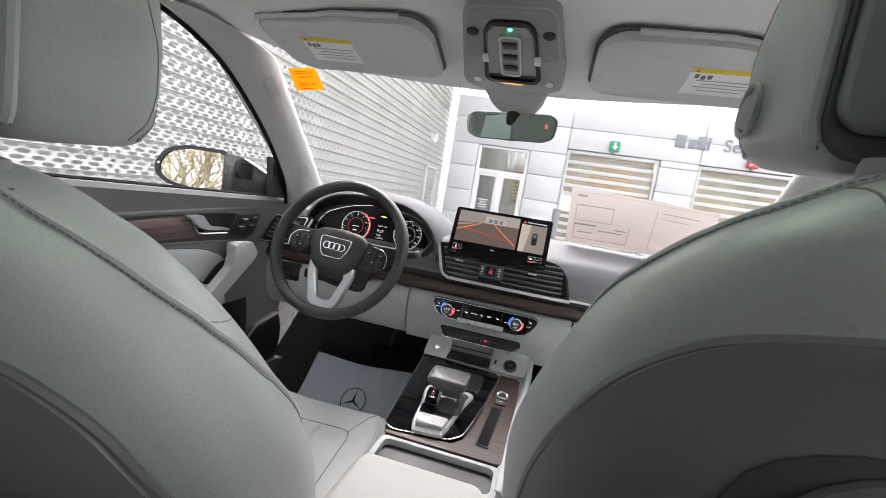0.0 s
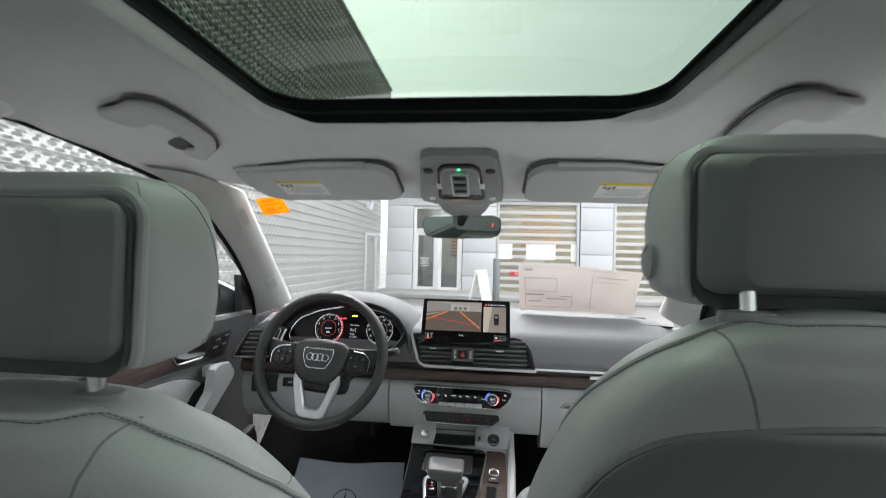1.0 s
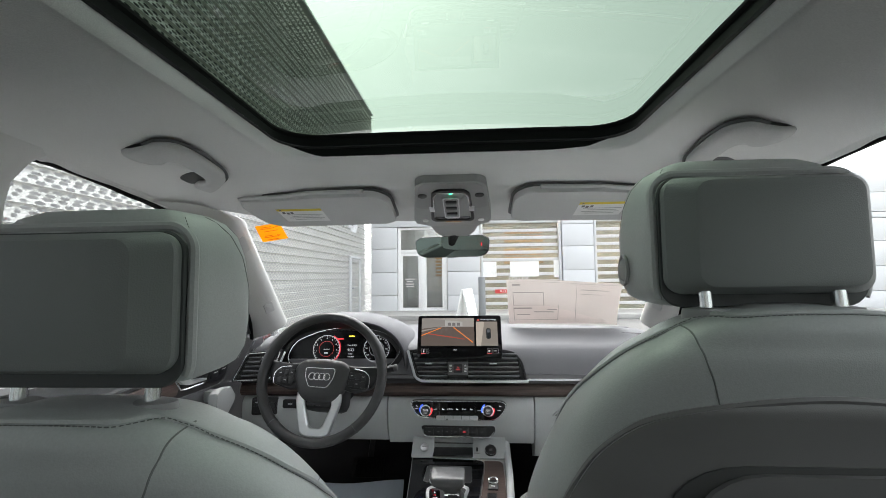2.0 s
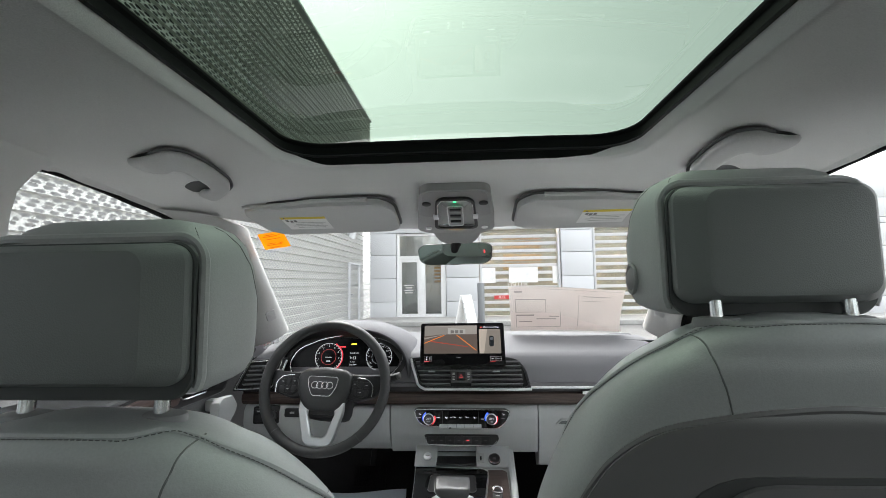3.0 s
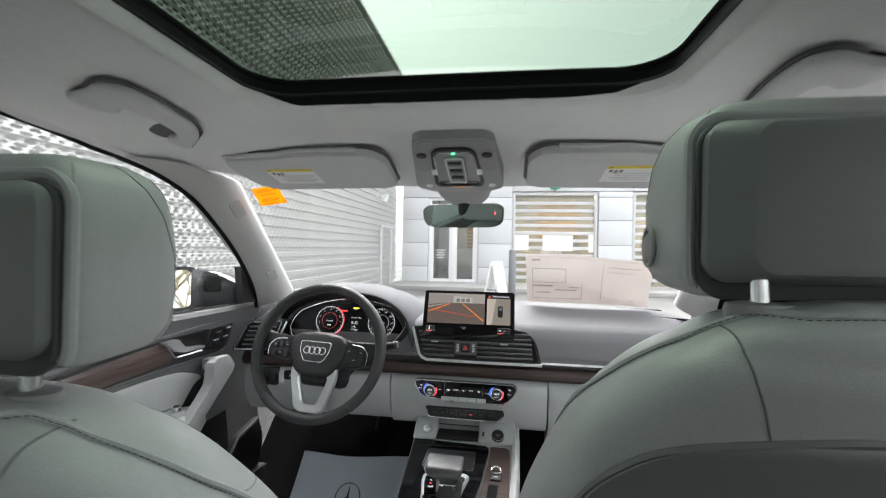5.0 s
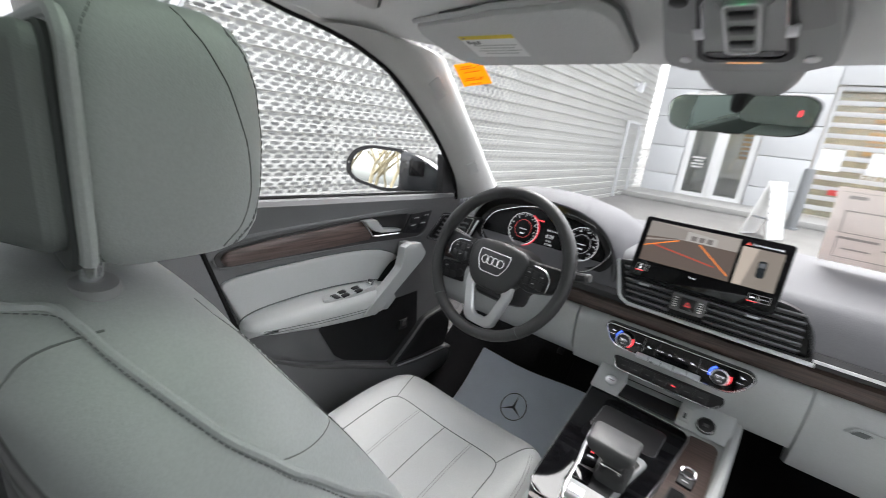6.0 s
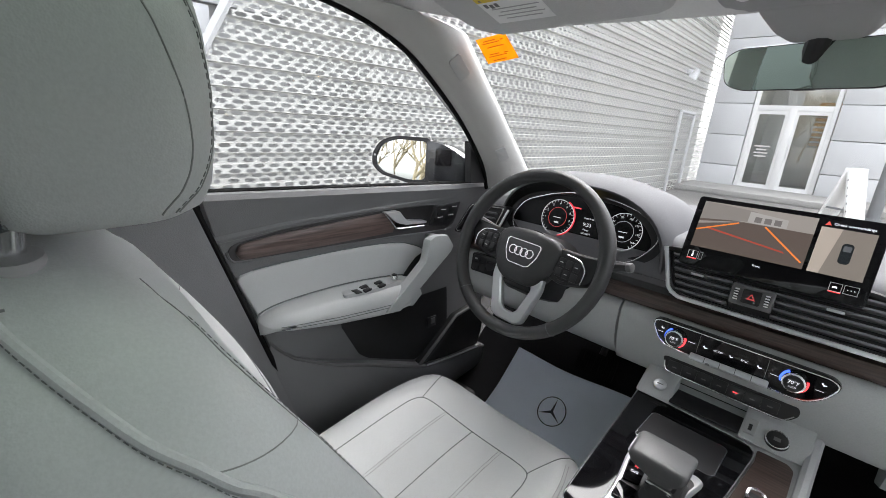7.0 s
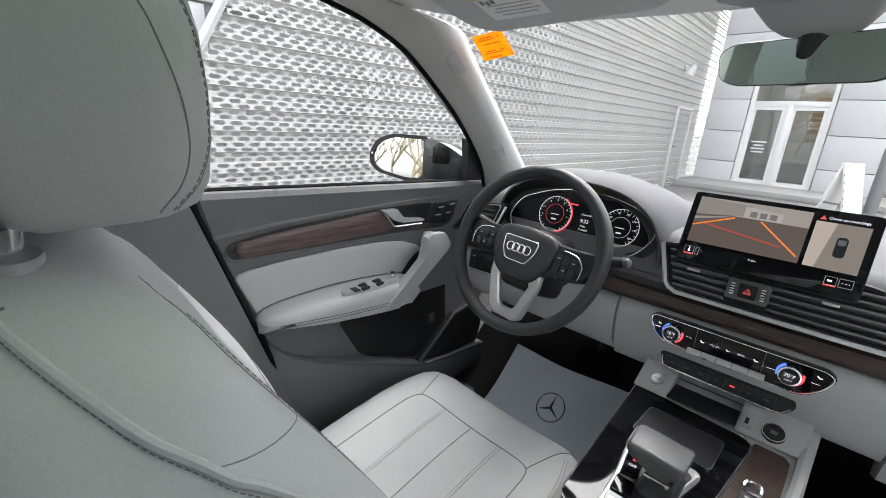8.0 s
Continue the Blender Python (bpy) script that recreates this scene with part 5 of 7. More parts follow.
for i in range(7):
    u = -0.0940 + 0.027 * i
    key = part("key", moved(box((u, -0.0060, 0.006), (0.0262, 0.0215, 0.003), 0.0006), S), SATIN_BLACK, keys)
    part("key_mark", moved(box((u, -0.0070, 0.0077), (0.008, 0.0022, 0.0003)), S), HOT if i == 4 else MODULE_DARK, key)

# side vent by the door
L = facing((-0.640, 0.425, 1.030), (0.16, -0.97, 0.12))
vl_out = rounded_poly([(-0.075, -0.046), (-0.030, 0.044), (0.082, 0.050), (0.048, -0.044)], 0.010)
sv = part("side_vent", on_plane(vl_out, L, 0.0, back=0.05), BLACK, dash, "black side vent with chrome frame")
part("vent_rim", frame_on(vl_out, [(u * 0.86, v * 0.86) for u, v in vl_out], L, 0.010, 0.002), SATIN_BLACK, sv)
part("chrome_frame", frame_on([(u * 0.93, v * 0.93) for u, v in vl_out], [(u * 0.88, v * 0.88) for u, v in vl_out], L, 0.0125, -0.009), CHROME, sv)
for i in range(5):
    v = 0.026 - 0.0135 * i
    part("slat", moved(box((0.004 + v * 0.4, v, 0.003), (0.078, 0.0034, 0.014), 0.001, (-20, 0, 0)), L), VENT, sv)
part("bright_blade", moved(box((0.072, 0.004, 0.012), (0.006, 0.085, 0.006), 0.002, (0, 0, -22)), L), SILVER, sv)
LS = facing((-0.615, 0.431, 0.905), (0.1, -0.99, 0.1))
ls = part("light_switch_panel", on_plane(round_rect(0.040, 0.026, 0.005), LS, 0.004, 0.001, back=0.01), BLACK, dash, "black light switch panel")
for u, v in ((-0.024, 0.012), (-0.024, -0.010), (0.0, 0.012), (0.0, -0.010)):
    part("key", moved(box((u, v, 0.005), (0.021, 0.019, 0.003), 0.001), LS), SATIN_BLACK, ls)
part("switch_mark", moved(box((-0.024, 0.012, 0.0068), (0.009, 0.004, 0.0003)), LS), MODULE, ls)
part("rotary", moved(cyl((0.025, 0.0, 0.008), 0.012, 0.012, (0, 0, 1), 24, bevel=0.002), LS), SATIN_BLACK, ls)
LK = facing((-0.522, 0.431, 0.912), (0.0, -0.99, 0.1))
lk = part("boot_release_panel", on_plane(round_rect(0.034, 0.013, 0.004), LK, 0.004, 0.001, back=0.01), BLACK, dash)
part("key_mark", moved(box((-0.01, 0, 0.0043), (0.014, 0.006, 0.0004)), LK), MODULE, lk)

# instrument hood and cluster
HOOD_C = -0.382


def hood_arc(y, rx, top, foot, n=28):
    out = []
    for i in range(n + 1):
        a = math.pi * (1 - i / n)
        c, s = math.cos(a), math.sin(a)
        out.append((HOOD_C + rx * math.copysign(abs(c) ** 0.75, c), y + 0.02 * abs(c), lerp(foot, top, abs(s) ** 0.80)))
    return out


arcs = [hood_arc(0.500, 0.186, 1.133, 1.02), hood_arc(0.452, 0.205, 1.160, 1.01), hood_arc(0.438, 0.212, 1.166, 1.008), hood_arc(0.436, 0.217, 1.171, 1.006), hood_arc(0.444, 0.223, 1.177, 1.004),
        hood_arc(0.50, 0.230, 1.186, 1.0), hood_arc(0.57, 0.238, 1.187, 1.0), hood_arc(0.66, 0.246, 1.168, 1.0), hood_arc(0.74, 0.252, 1.132, 1.0), hood_arc(0.79, 0.255, 1.09, 1.0)]
hood = part("instrument_hood", loft(arcs[1:], closed=False), DASH, dash, "dark grey cowl over the instruments", sharp=60)
part("hood_lining", loft(arcs[:3], closed=False), BLACK, hood, sharp=60)
K = facing((HOOD_C, 0.482, 1.072), (0, -0.965, 0.26))
cl_out = rounded_poly([(-0.188, -0.022), (-0.165, 0.028), (-0.10, 0.056), (0.0, 0.064), (0.10, 0.056), (0.160, 0.024), (0.186, -0.012), (0.170, -0.040), (0.12, -0.062), (-0.14, -0.060)], 0.02)
CLUSTER_BLACK = node_material("cluster_black", (0.004, 0.004, 0.005), 0.25, vary=0.05, rough_vary=0.02, spec=0.12)
cluster = part("instrument_panel", on_plane(cl_out, K, 0.002, back=0.03), CLUSTER_BLACK, dash, "black digital instrument display")
bow = smooth_path([(-0.10, -0.064, 0.016), (-0.150, -0.058, 0.016), (-0.172, -0.022, 0.016), (-0.150, 0.022, 0.016), (-0.111, 0.043, 0.016), (-0.06, 0.060, 0.016), (0.011, 0.070, 0.016), (0.079, 0.066, 0.016), (0.153, 0.046, 0.016), (0.192, 0.010, 0.016), (0.188, -0.020, 0.016), (0.150, -0.060, 0.016), (0.10, -0.066, 0.016)], 60)
part("cluster_rim", moved(tube(bow, 0.0013, 6), K), CHROME, cluster, "thin chrome outline")
part("cluster_bezel", frame_on([(u * 1.12, v * 1.2) for u, v in cl_out], cl_out, K, 0.006, 0.02), BLACK, cluster)
DIAL_TICK = glow_material("white_dial_print", (0.75, 0.78, 0.8), 0.17)
for u, r, m_, lit in ((-0.052, 0.044, glow_material("red_dial_ring", (0.62, 0.10, 0.10), 0.13), True), (0.115, 0.042, glow_material("dim_dial_ring", (0.5, 0.52, 0.55), 0.12), False)):
    D = K @ Matrix.Translation((u, 0.002, 0.0022))
    dial = part("dial", moved(cyl((0, 0, 0.0008), r * 1.02, 0.0008, (0, 0, 1), 48), D), CLUSTER_BLACK, cluster)
    part("dial_ring", moved(tube([(r * math.cos(a), r * math.sin(a), 0.0016) for a in np.linspace(0, math.tau, 48)[:-1]], 0.0007, 5, closed=True), D), DIAL_TICK, dial)
    part("inner_ring", moved(tube([(r * 0.56 * math.cos(a), r * 0.56 * math.sin(a), 0.0016) for a in np.linspace(0, math.tau, 40)[:-1]], 0.0006, 5, closed=True), D), m_, dial)
    if lit:
        part("red_arc", moved(tube([(r * 1.06 * math.cos(a), r * 1.06 * math.sin(a), 0.0016) for a in np.linspace(-1.3, 1.1, 30)], 0.0017, 5), D), glow_material("red_arc_light", (0.75, 0.05, 0.07), 0.2), dial)
    for k in range(25):
        a = radians(235 - 290 * k / 24)
        part("tick", moved(box((r * 0.92 * math.cos(a), r * 0.92 * math.sin(a), 0.0016), (r * (0.14 if k % 3 == 0 else 0.08), 0.0008, 0.0004), 0, (0, 0, math.degrees(a))), D), DIAL_TICK, dial)
    for k, word in enumerate(("1", "2", "3", "4", "5", "6", "7") if lit else ("20", "40", "60", "80", "100", "120", "140", "160")):
        a = radians((190 - 33 * k) if lit else (215 - 36 * k))
        part("numeral", letters(word, 0.0075 if lit else 0.0062, D @ Matrix.Translation((r * 0.78 * math.cos(a), r * 0.78 * math.sin(a), 0.0016)), 0.0001), DIAL_TICK, dial)
    part("readout", moved(box((0, -0.001, 0.0016), (r * 0.5, 0.0016, 0.0004)), D), DIAL_TICK, dial)
    part("readout", moved(box((0, -r * 0.30, 0.0016), (r * 0.28, 0.0036, 0.0004)), D), DIAL_TICK, dial)
for txt, size, u, v in (("Date & time", 0.0062, 0.033, 0.014), ("9:33", 0.0125, 0.029, -0.002), ("Friday", 0.0058, 0.028, -0.014), ("1/12/2024", 0.0058, 0.030, -0.023)):
    part("lettering", letters(txt, size, K @ Matrix.Translation((u, v, 0.0026)), 0.0002), DIAL_TICK, cluster)
for du, v, w in ((0.002, -0.045, 0.008), (0.002, -0.050, 0.014), (0.050, -0.045, 0.010), (0.050, -0.050, 0.012)):
    part("print_bar", moved(box((du, v, 0.0026), (w, 0.0026, 0.0004)), K), DIAL_TICK, cluster)
part("warn_bar", moved(box((-0.010, 0.034, 0.0026), (0.026, 0.003, 0.0004)), K), HOT, cluster)
part("fuel_bar", moved(box((0.030, 0.043, 0.0026), (0.018, 0.003, 0.0004)), K), glow_material("yellow_tell_tale", (0.8, 0.65, 0.05), 0.7), cluster)
part("red_line", moved(box((0.024, -0.040, 0.0026), (0.095, 0.0012, 0.0004)), K), HOT, cluster)



# ---- centre display ----
DM = facing((0.0055, 0.424, 1.121), (0, -0.915, 0.40))
DW, DH = 0.130, 0.067
disp = thing("centre_display", (0.0055, 0.45, 1.05), "freestanding black touch display showing the camera view", "display")
part("housing", on_plane(round_rect(DW, DH, 0.006), DM, 0.0, 0.0, back=0.016), SATIN_BLACK, disp)
glass = part("glass", on_plane(round_rect(DW - 0.001, DH - 0.001, 0.005), DM, 0.004, 0.001), GLOSS_BLACK, disp, "glossy black display glass")
part("foot", box((0.0055, 0.47, 1.066), (0.15, 0.05, 0.05), 0.01), BLACK, disp)


def lit(name, pts, color, strength=0.55, lift=0.0):
    return part(name, on_plane(pts, DM @ Matrix.Translation((0, 0, 0.0042 + lift)), 0.0003), glow_material(name + "_light", color, strength), glass)


def rect(u0, v0, u1, v1):
    return [(u0, v0), (u1, v0), (u1, v1), (u0, v1)]


U0, U1, V0, V1 = -0.118, 0.046, -0.030, 0.058
lit("camera_ground", rect(U0, V0, U1, 0.030), (0.22, 0.17, 0.145), 0.075)
lit("camera_sky", rect(U0, 0.030, U1, V1), (0.46, 0.42, 0.38), 0.11)
lit("camera_wall", [(U0, 0.024), (-0.045, 0.032), (-0.035, 0.052), (U0, V1)], (0.36, 0.33, 0.30), 0.11, 0.0002)
lit("camera_building", [(-0.045, 0.031), (0.010, 0.031), (0.010, 0.046), (-0.045, 0.051)], (0.55, 0.53, 0.50), 0.11, 0.0003)
for i in range(3):
    lit("camera_door", rect(-0.036 + 0.014 * i, 0.033, -0.026 + 0.014 * i, 0.043), (0.25, 0.23, 0.22), 0.11, 0.0004)
lit("camera_kerb", [(U0, 0.014), (-0.05, 0.030), (-0.045, 0.031), (U0, 0.019)], (0.45, 0.40, 0.36), 0.11, 0.0005)
for k, (a, b) in enumerate((((-0.118, 0.002), (-0.056, 0.027)), ((-0.018, 0.028), (0.042, -0.020)))):
    d = Vector(b) - Vector(a)
    w = Vector((-d.y, d.x)).normalized() * 0.0013
    lit("guide_line", [tuple(Vector(a) - w), tuple(Vector(b) - w), tuple(Vector(b) + w), tuple(Vector(a) + w)], (0.85, 0.24, 0.05), 0.17, 0.0006)
lit("red_zone", [(-0.100, 0.007), (-0.096, 0.0095), (0.016, -0.008), (0.018, -0.011)], (0.50, 0.09, 0.06), 0.13, 0.0005)
lit("top_view", rect(0.052, V0, 0.118, 0.046), (0.40, 0.35, 0.30), 0.085)
lit("top_view_wall", [(0.052, V0), (0.066, V0), (0.078, 0.046), (0.052, 0.046)], (0.60, 0.52, 0.44), 0.12, 0.0002)
lit("car_mark", [(u + 0.090, v + 0.008) for u, v in round_rect(0.0070, 0.0165, 0.005)], (0.02, 0.025, 0.03), 0.10, 0.0004)
lit("car_mark_glass", [(u + 0.090, v + 0.016) for u, v in round_rect(0.0048, 0.0045, 0.0015)], (0.14, 0.15, 0.16), 0.12, 0.0006)
PR = DM @ Matrix.Translation((0, 0, 0.0046))
part("lettering", letters("Check surroundings", 0.0060, PR @ Matrix.Translation((0.090, 0.0525, 0)), 0.0001), PRINT, glass)
part("lettering", letters("Front", 0.0050, PR @ Matrix.Translation((-0.012, -0.042, 0)), 0.0001), PRINT, glass)
tri2 = [(0.055, 0.0495), (0.063, 0.0495), (0.059, 0.0562)]
lit("warning_triangle", tri2, (0.8, 0.12, 0.1), 0.165)
for u0, u1 in ((-0.117, -0.101), (-0.099, -0.093), (0.084, 0.099), (0.101, 0.118)):
    o = rect(u0, -0.053, u1, -0.039)
    i = rect(u0 + 0.0008, -0.0522, u1 - 0.0008, -0.0398)
    part("key_frame", frame_on(o, i, PR, 0.0003), MODULE, glass)
part("round_mark", moved(cyl((-0.109, -0.0425, 0.0002), 0.0015, 0.0004, (0, 0, 1), 10), PR), PRINT, glass)
part("mark_bar", moved(box((-0.109, -0.0475, 0.0002), (0.003, 0.005, 0.0004)), PR), PRINT, glass)
part("mark_bar", moved(box((0.0905, -0.046, 0.0002), (0.006, 0.003, 0.0004)), PR), PRINT, glass)
lit("key_underline", rect(0.084, -0.0545, 0.099, -0.053), (0.8, 0.06, 0.06), 0.35)
lit("key_underline", rect(-0.117, -0.0545, -0.101, -0.053), (0.8, 0.06, 0.06), 0.35)
for k in range(3):
    part("dot", moved(cyl((0.1055 + 0.004 * k, -0.046, 0.0002), 0.0008, 0.0004, (0, 0, 1), 8), PR), PRINT, glass)


# ---- steering wheel ----
W = facing((-0.367, 0.268, 1.033), (0, -0.93, 0.368)) @ Matrix.Rotation(radians(-3), 4, "Z")
sw = thing("steering_wheel", (-0.367, 0.268, 1.033), "black leather steering wheel with satin chrome spoke", "steering wheel")
RR = 0.1655
rings = []
for k in range(96):
    a = k * math.tau / 96
    c, s = math.cos(a), math.sin(a)
    deg = math.degrees(a)
    grip = 1.0 + 0.14 * max(math.exp(-((deg - 25) / 14) ** 2), math.exp(-((deg - 155) / 14) ** 2)) - 0.05 * math.exp(-((deg - 270) / 30) ** 2)
    rings.append([W @ Vector(((RR + 0.0132 * grip * math.cos(b)) * c, (RR + 0.0132 * grip * math.cos(b)) * s, 0.0170 * grip * math.sin(b) + 0.018)) for b in np.linspace(0, math.tau, 19)[:-1]])
bm = loft(rings + [rings[0]], cap=False)
bmesh.ops.remove_doubles(bm, verts=bm.verts, dist=1e-6)
rim = part("rim", bm, WHEEL, sw, "black leather rim")
for a in (17, 163, 228, 312):
    a = radians(a)
    loop = [W @ Vector(((RR + 0.0140 * math.cos(b)) * math.cos(a), (RR + 0.0140 * math.cos(b)) * math.sin(a), 0.0176 * math.sin(b) + 0.018)) for b in np.linspace(0, math.tau, 19)[:-1]]
    part("rim_seam", tube(loop, 0.0006, 4, closed=True), SEAM, rim)
pad_out = rounded_poly([(-0.077, 0.022), (-0.058, 0.042), (0.0, 0.048), (0.058, 0.042), (0.077, 0.022), (0.073, -0.018), (0.052, -0.054), (0.030, -0.067), (-0.030, -0.067), (-0.052, -0.054), (-0.073, -0.018)], 0.016, 4)
rings = [[W @ Vector((u * k, -0.006 + (v + 0.006) * k, z)) for u, v in pad_out] for k, z in ((0.97, -0.012), (1.0, 0.004), (1.0, 0.016), (0.975, 0.023), (0.92, 0.0285), (0.80, 0.0325), (0.60, 0.0350), (0.35, 0.0362))]
pad = part("airbag_pad", loft(rings), WHEEL, sw, "black airbag cover", sharp=60)
badge_out = rounded_poly([(-0.041, 0.019), (0.041, 0.019), (0.038, -0.006), (0.025, -0.030), (-0.025, -0.030), (-0.038, -0.006)], 0.008)
part("badge_bed", on_plane([(u * 0.97, v * 0.97) for u, v in badge_out], W, 0.0372, 0.001, back=-0.030), KNOB, pad)
part("badge_frame", moved(tube([(u, v, 0.0366) for u, v in badge_out], 0.0013, 6, closed=True), W), CHROME, pad)
for k in range(4):
    u = -0.0204 + 0.0136 * k
    part("plain_ring", moved(tube([(u + 0.0086 * math.cos(a), -0.003 + 0.0086 * math.sin(a), 0.0380) for a in np.linspace(0, math.tau, 28)[:-1]], 0.0012, 6, closed=True), W), CHROME, pad)
for sx in (-1, 1):
    sp = rounded_poly([(sx * 0.050, 0.034), (sx * 0.100, 0.032), (sx * 0.158, 0.036), (sx * 0.160, 0.010), (sx * 0.138, -0.024), (sx * 0.090, -0.038), (sx * 0.058, -0.030)], 0.010)
    rings = [[W @ Vector((u, v, z)) for u, v in [(lerp(a, sx * 0.105, k), lerp(b, 0.0, k)) for a, b in sp]] for k, z in ((0.0, -0.010), (0.0, 0.008), (0.03, 0.013), (0.12, 0.0155))]
    spoke = part("side_spoke", loft(rings), SATIN_BLACK, sw)
    pod = rounded_poly([(sx * 0.070, 0.016), (sx * 0.090, 0.022), (sx * 0.118, 0.017), (sx * 0.131, 0.004), (sx * 0.131, -0.023), (sx * 0.086, -0.030), (sx * 0.070, -0.012)], 0.007)
    podo = part("button_pod", on_plane(pod, W, 0.0205, 0.002), BLACK, spoke)
    part("pod_trim", moved(tube(smooth_path([(sx * 0.088, 0.0225, 0.0195), (sx * 0.104, 0.0215, 0.0198), (sx * 0.120, 0.017, 0.0198), (sx * 0.132, 0.004, 0.0195), (sx * 0.1335, -0.010, 0.0195), (sx * 0.132, -0.024, 0.0190)], 30), 0.0013, 6), W), CHROME, podo)
    for k in range(3):
        for v in (0.006, -0.014):
            key = part("thumb_key", moved(box((sx * (0.084 + 0.016 * k), v - 0.001 * k, 0.0210), (0.0135, 0.0165, 0.003), 0.0012), W), SATIN_BLACK, podo)
            if (k + (v > 0)) % 2:
                part("key_mark", moved(box((sx * (0.084 + 0.016 * k), v - 0.001 * k, 0.0228), (0.006, 0.0016, 0.0003)), W), MODULE, podo)


def spoke_point(u, v, z):
    """The lower spoke leans back from the pad to the rim."""
    return W @ Vector((u, v, z + lerp(0.010, -0.004, (-0.05 - v) / 0.10)))


vs = rounded_poly([(-0.060, -0.040), (-0.061, -0.066), (-0.040, -0.142), (-0.026, -0.151), (0.026, -0.151), (0.040, -0.142), (0.061, -0.066), (0.060, -0.040)], 0.007)
vi2 = rounded_poly([(-0.030, -0.052), (-0.038, -0.070), (-0.020, -0.122), (-0.012, -0.129), (0.012, -0.129), (0.020, -0.122), (0.038, -0.070), (0.030, -0.052)], 0.006)
rings = [[spoke_point(u, v, z) for u, v in o_] for o_, z in ((vs, -0.006), (vs, 0.006), ([(lerp(a[0], b[0], 0.12), lerp(a[1], b[1], 0.12)) for a, b in zip(vs, vi2)], 0.0095), ([(lerp(a[0], b[0], 0.85), lerp(a[1], b[1], 0.85)) for a, b in zip(vs, vi2)], 0.0080), (vi2, 0.004), (vi2, -0.006))]
bm = loft(rings + [rings[0]], cap=False)
bmesh.ops.remove_doubles(bm, verts=bm.verts, dist=1e-7)
part("lower_spoke", bm, SILVER, sw, "satin aluminium lower spoke", sharp=30)
part("spoke_bridge", loft([[spoke_point(u, v - 0.064, z) for u, v in round_rect(0.034, 0.010, 0.004, 3)] for z in (-0.004, 0.003)]), SATIN_BLACK, sw)
part("column_shroud", moved(join(cyl((0, -0.005, -0.06), 0.062, 0.13, (0, 0, 1), 28, 0.055), box((0, -0.045, -0.06), (0.11, 0.08, 0.12), 0.02)), W), BLACK, sw)
for sx in (-1, 1):
    part("stalk", moved(tube([(sx * 0.05, 0.022, -0.035), (sx * 0.12, 0.026, -0.032), (sx * 0.172, 0.034, -0.022), (sx * 0.190, 0.038, -0.016)], [0.008, 0.008, 0.0105, 0.009], 10), W), SATIN_BLACK, sw)
    part("stalk_tip", moved(cyl((sx * 0.193, 0.039, -0.015), 0.0092, 0.012, (sx, 0.2, 0.2), 16, bevel=0.003), W), MODULE_DARK if sx > 0 else SATIN_BLACK, sw)

# ---- centre console ----
con = thing("centre_console", (0, 0.15, 0.37), "grey centre console with gloss black panel and oak trim", "console")


def con_l(y):
    return table([-0.55, -0.05, 0.1, 0.3, 0.47], [-0.115, -0.108, -0.116, -0.130, -0.144], y)


def con_r(y):
    return table([-0.55, -0.05, 0.1, 0.3, 0.47], [0.122, 0.122, 0.130, 0.146, 0.152], y)


rings, skirt = [], []
for y in np.linspace(-0.55, 0.47, 18):
    l, r = con_l(y), con_r(y)
    zt = table([-0.55, -0.1, 0.36, 0.47], [0.715, 0.745, 0.756, 0.780], y)
    rings.append([(l - 0.004, y, zt - 0.075), (l - 0.004, y, zt - 0.03), (l, y, zt - 0.004), (l + 0.008, y, zt), (r - 0.008, y, zt), (r, y, zt - 0.004), (r + 0.006, y, zt - 0.03), (r + 0.006, y, zt - 0.075)])
    skirt.append([(l - 0.001, y, 0.37), (l - 0.001, y, zt - 0.073), (r + 0.003, y, zt - 0.073), (r + 0.003, y, 0.37)])
part("body", loft(rings), GREY_PLASTIC, con, "pale grey console body", sharp=40)
part("skirt", loft(skirt), CARPET, con, "black carpeted lower sides", sharp=40)
rows = []
for y in np.linspace(-0.06, 0.465, 14):
    x = con_r(y)
    zt = table([-0.55, -0.1, 0.36, 0.47], [0.715, 0.745, 0.756, 0.780], y)
    rows.append([(x + 0.004, y, zt - 0.05), (x + 0.004, y, zt + 0.010), (x, y, zt + 0.016), (x - 0.008, y, zt + 0.017), (x - 0.014, y, zt + 0.012), (x - 0.015, y, zt)])
part("side_rail", loft(rows), GREY_PLASTIC, con)


def deck(outline, z0, z1, m_, name, parent=con, lab="", bev=0.001):
    bm = loft([[(u, v, z0) for u, v in outline], [(u, v, z1 + 0.04 * max(0, v - 0.1) * 0) for u, v in outline]])
    return part(name, bm, m_, parent, lab)


gp = rounded_poly([(-0.1405, 0.400), (0.058, 0.386), (0.071, 0.372), (0.072, 0.350), (0.062, 0.25), (0.056, 0.19), (0.045, 0.11), (0.036, 0.055), (0.015, 0.030), (-0.092, 0.014), (-0.112, 0.03), (-0.118, 0.10), (-0.132, 0.30)], 0.010)
panel = deck(gp, 0.745, 0.766, GLOSS_BLACK, "gloss_panel", lab="gloss black shifter panel")
part("panel_edge", tube([(u, v, 0.7665) for u, v in gp], 0.0012, 5, closed=True), CHROME, panel)
wt = rounded_poly([(0.074, 0.386), (0.118, 0.386), (0.127, 0.372), (0.126, 0.30), (0.121, 0.15), (0.118, 0.03), (0.114, 0.004), (-0.100, 0.002), (-0.102, 0.012), (0.022, 0.026), (0.041, 0.052), (0.049, 0.105), (0.060, 0.19), (0.066, 0.25), (0.076, 0.350)], 0.006)
deck(wt, 0.745, 0.764, WOOD, "oak_deck", lab="brown oak console trim")
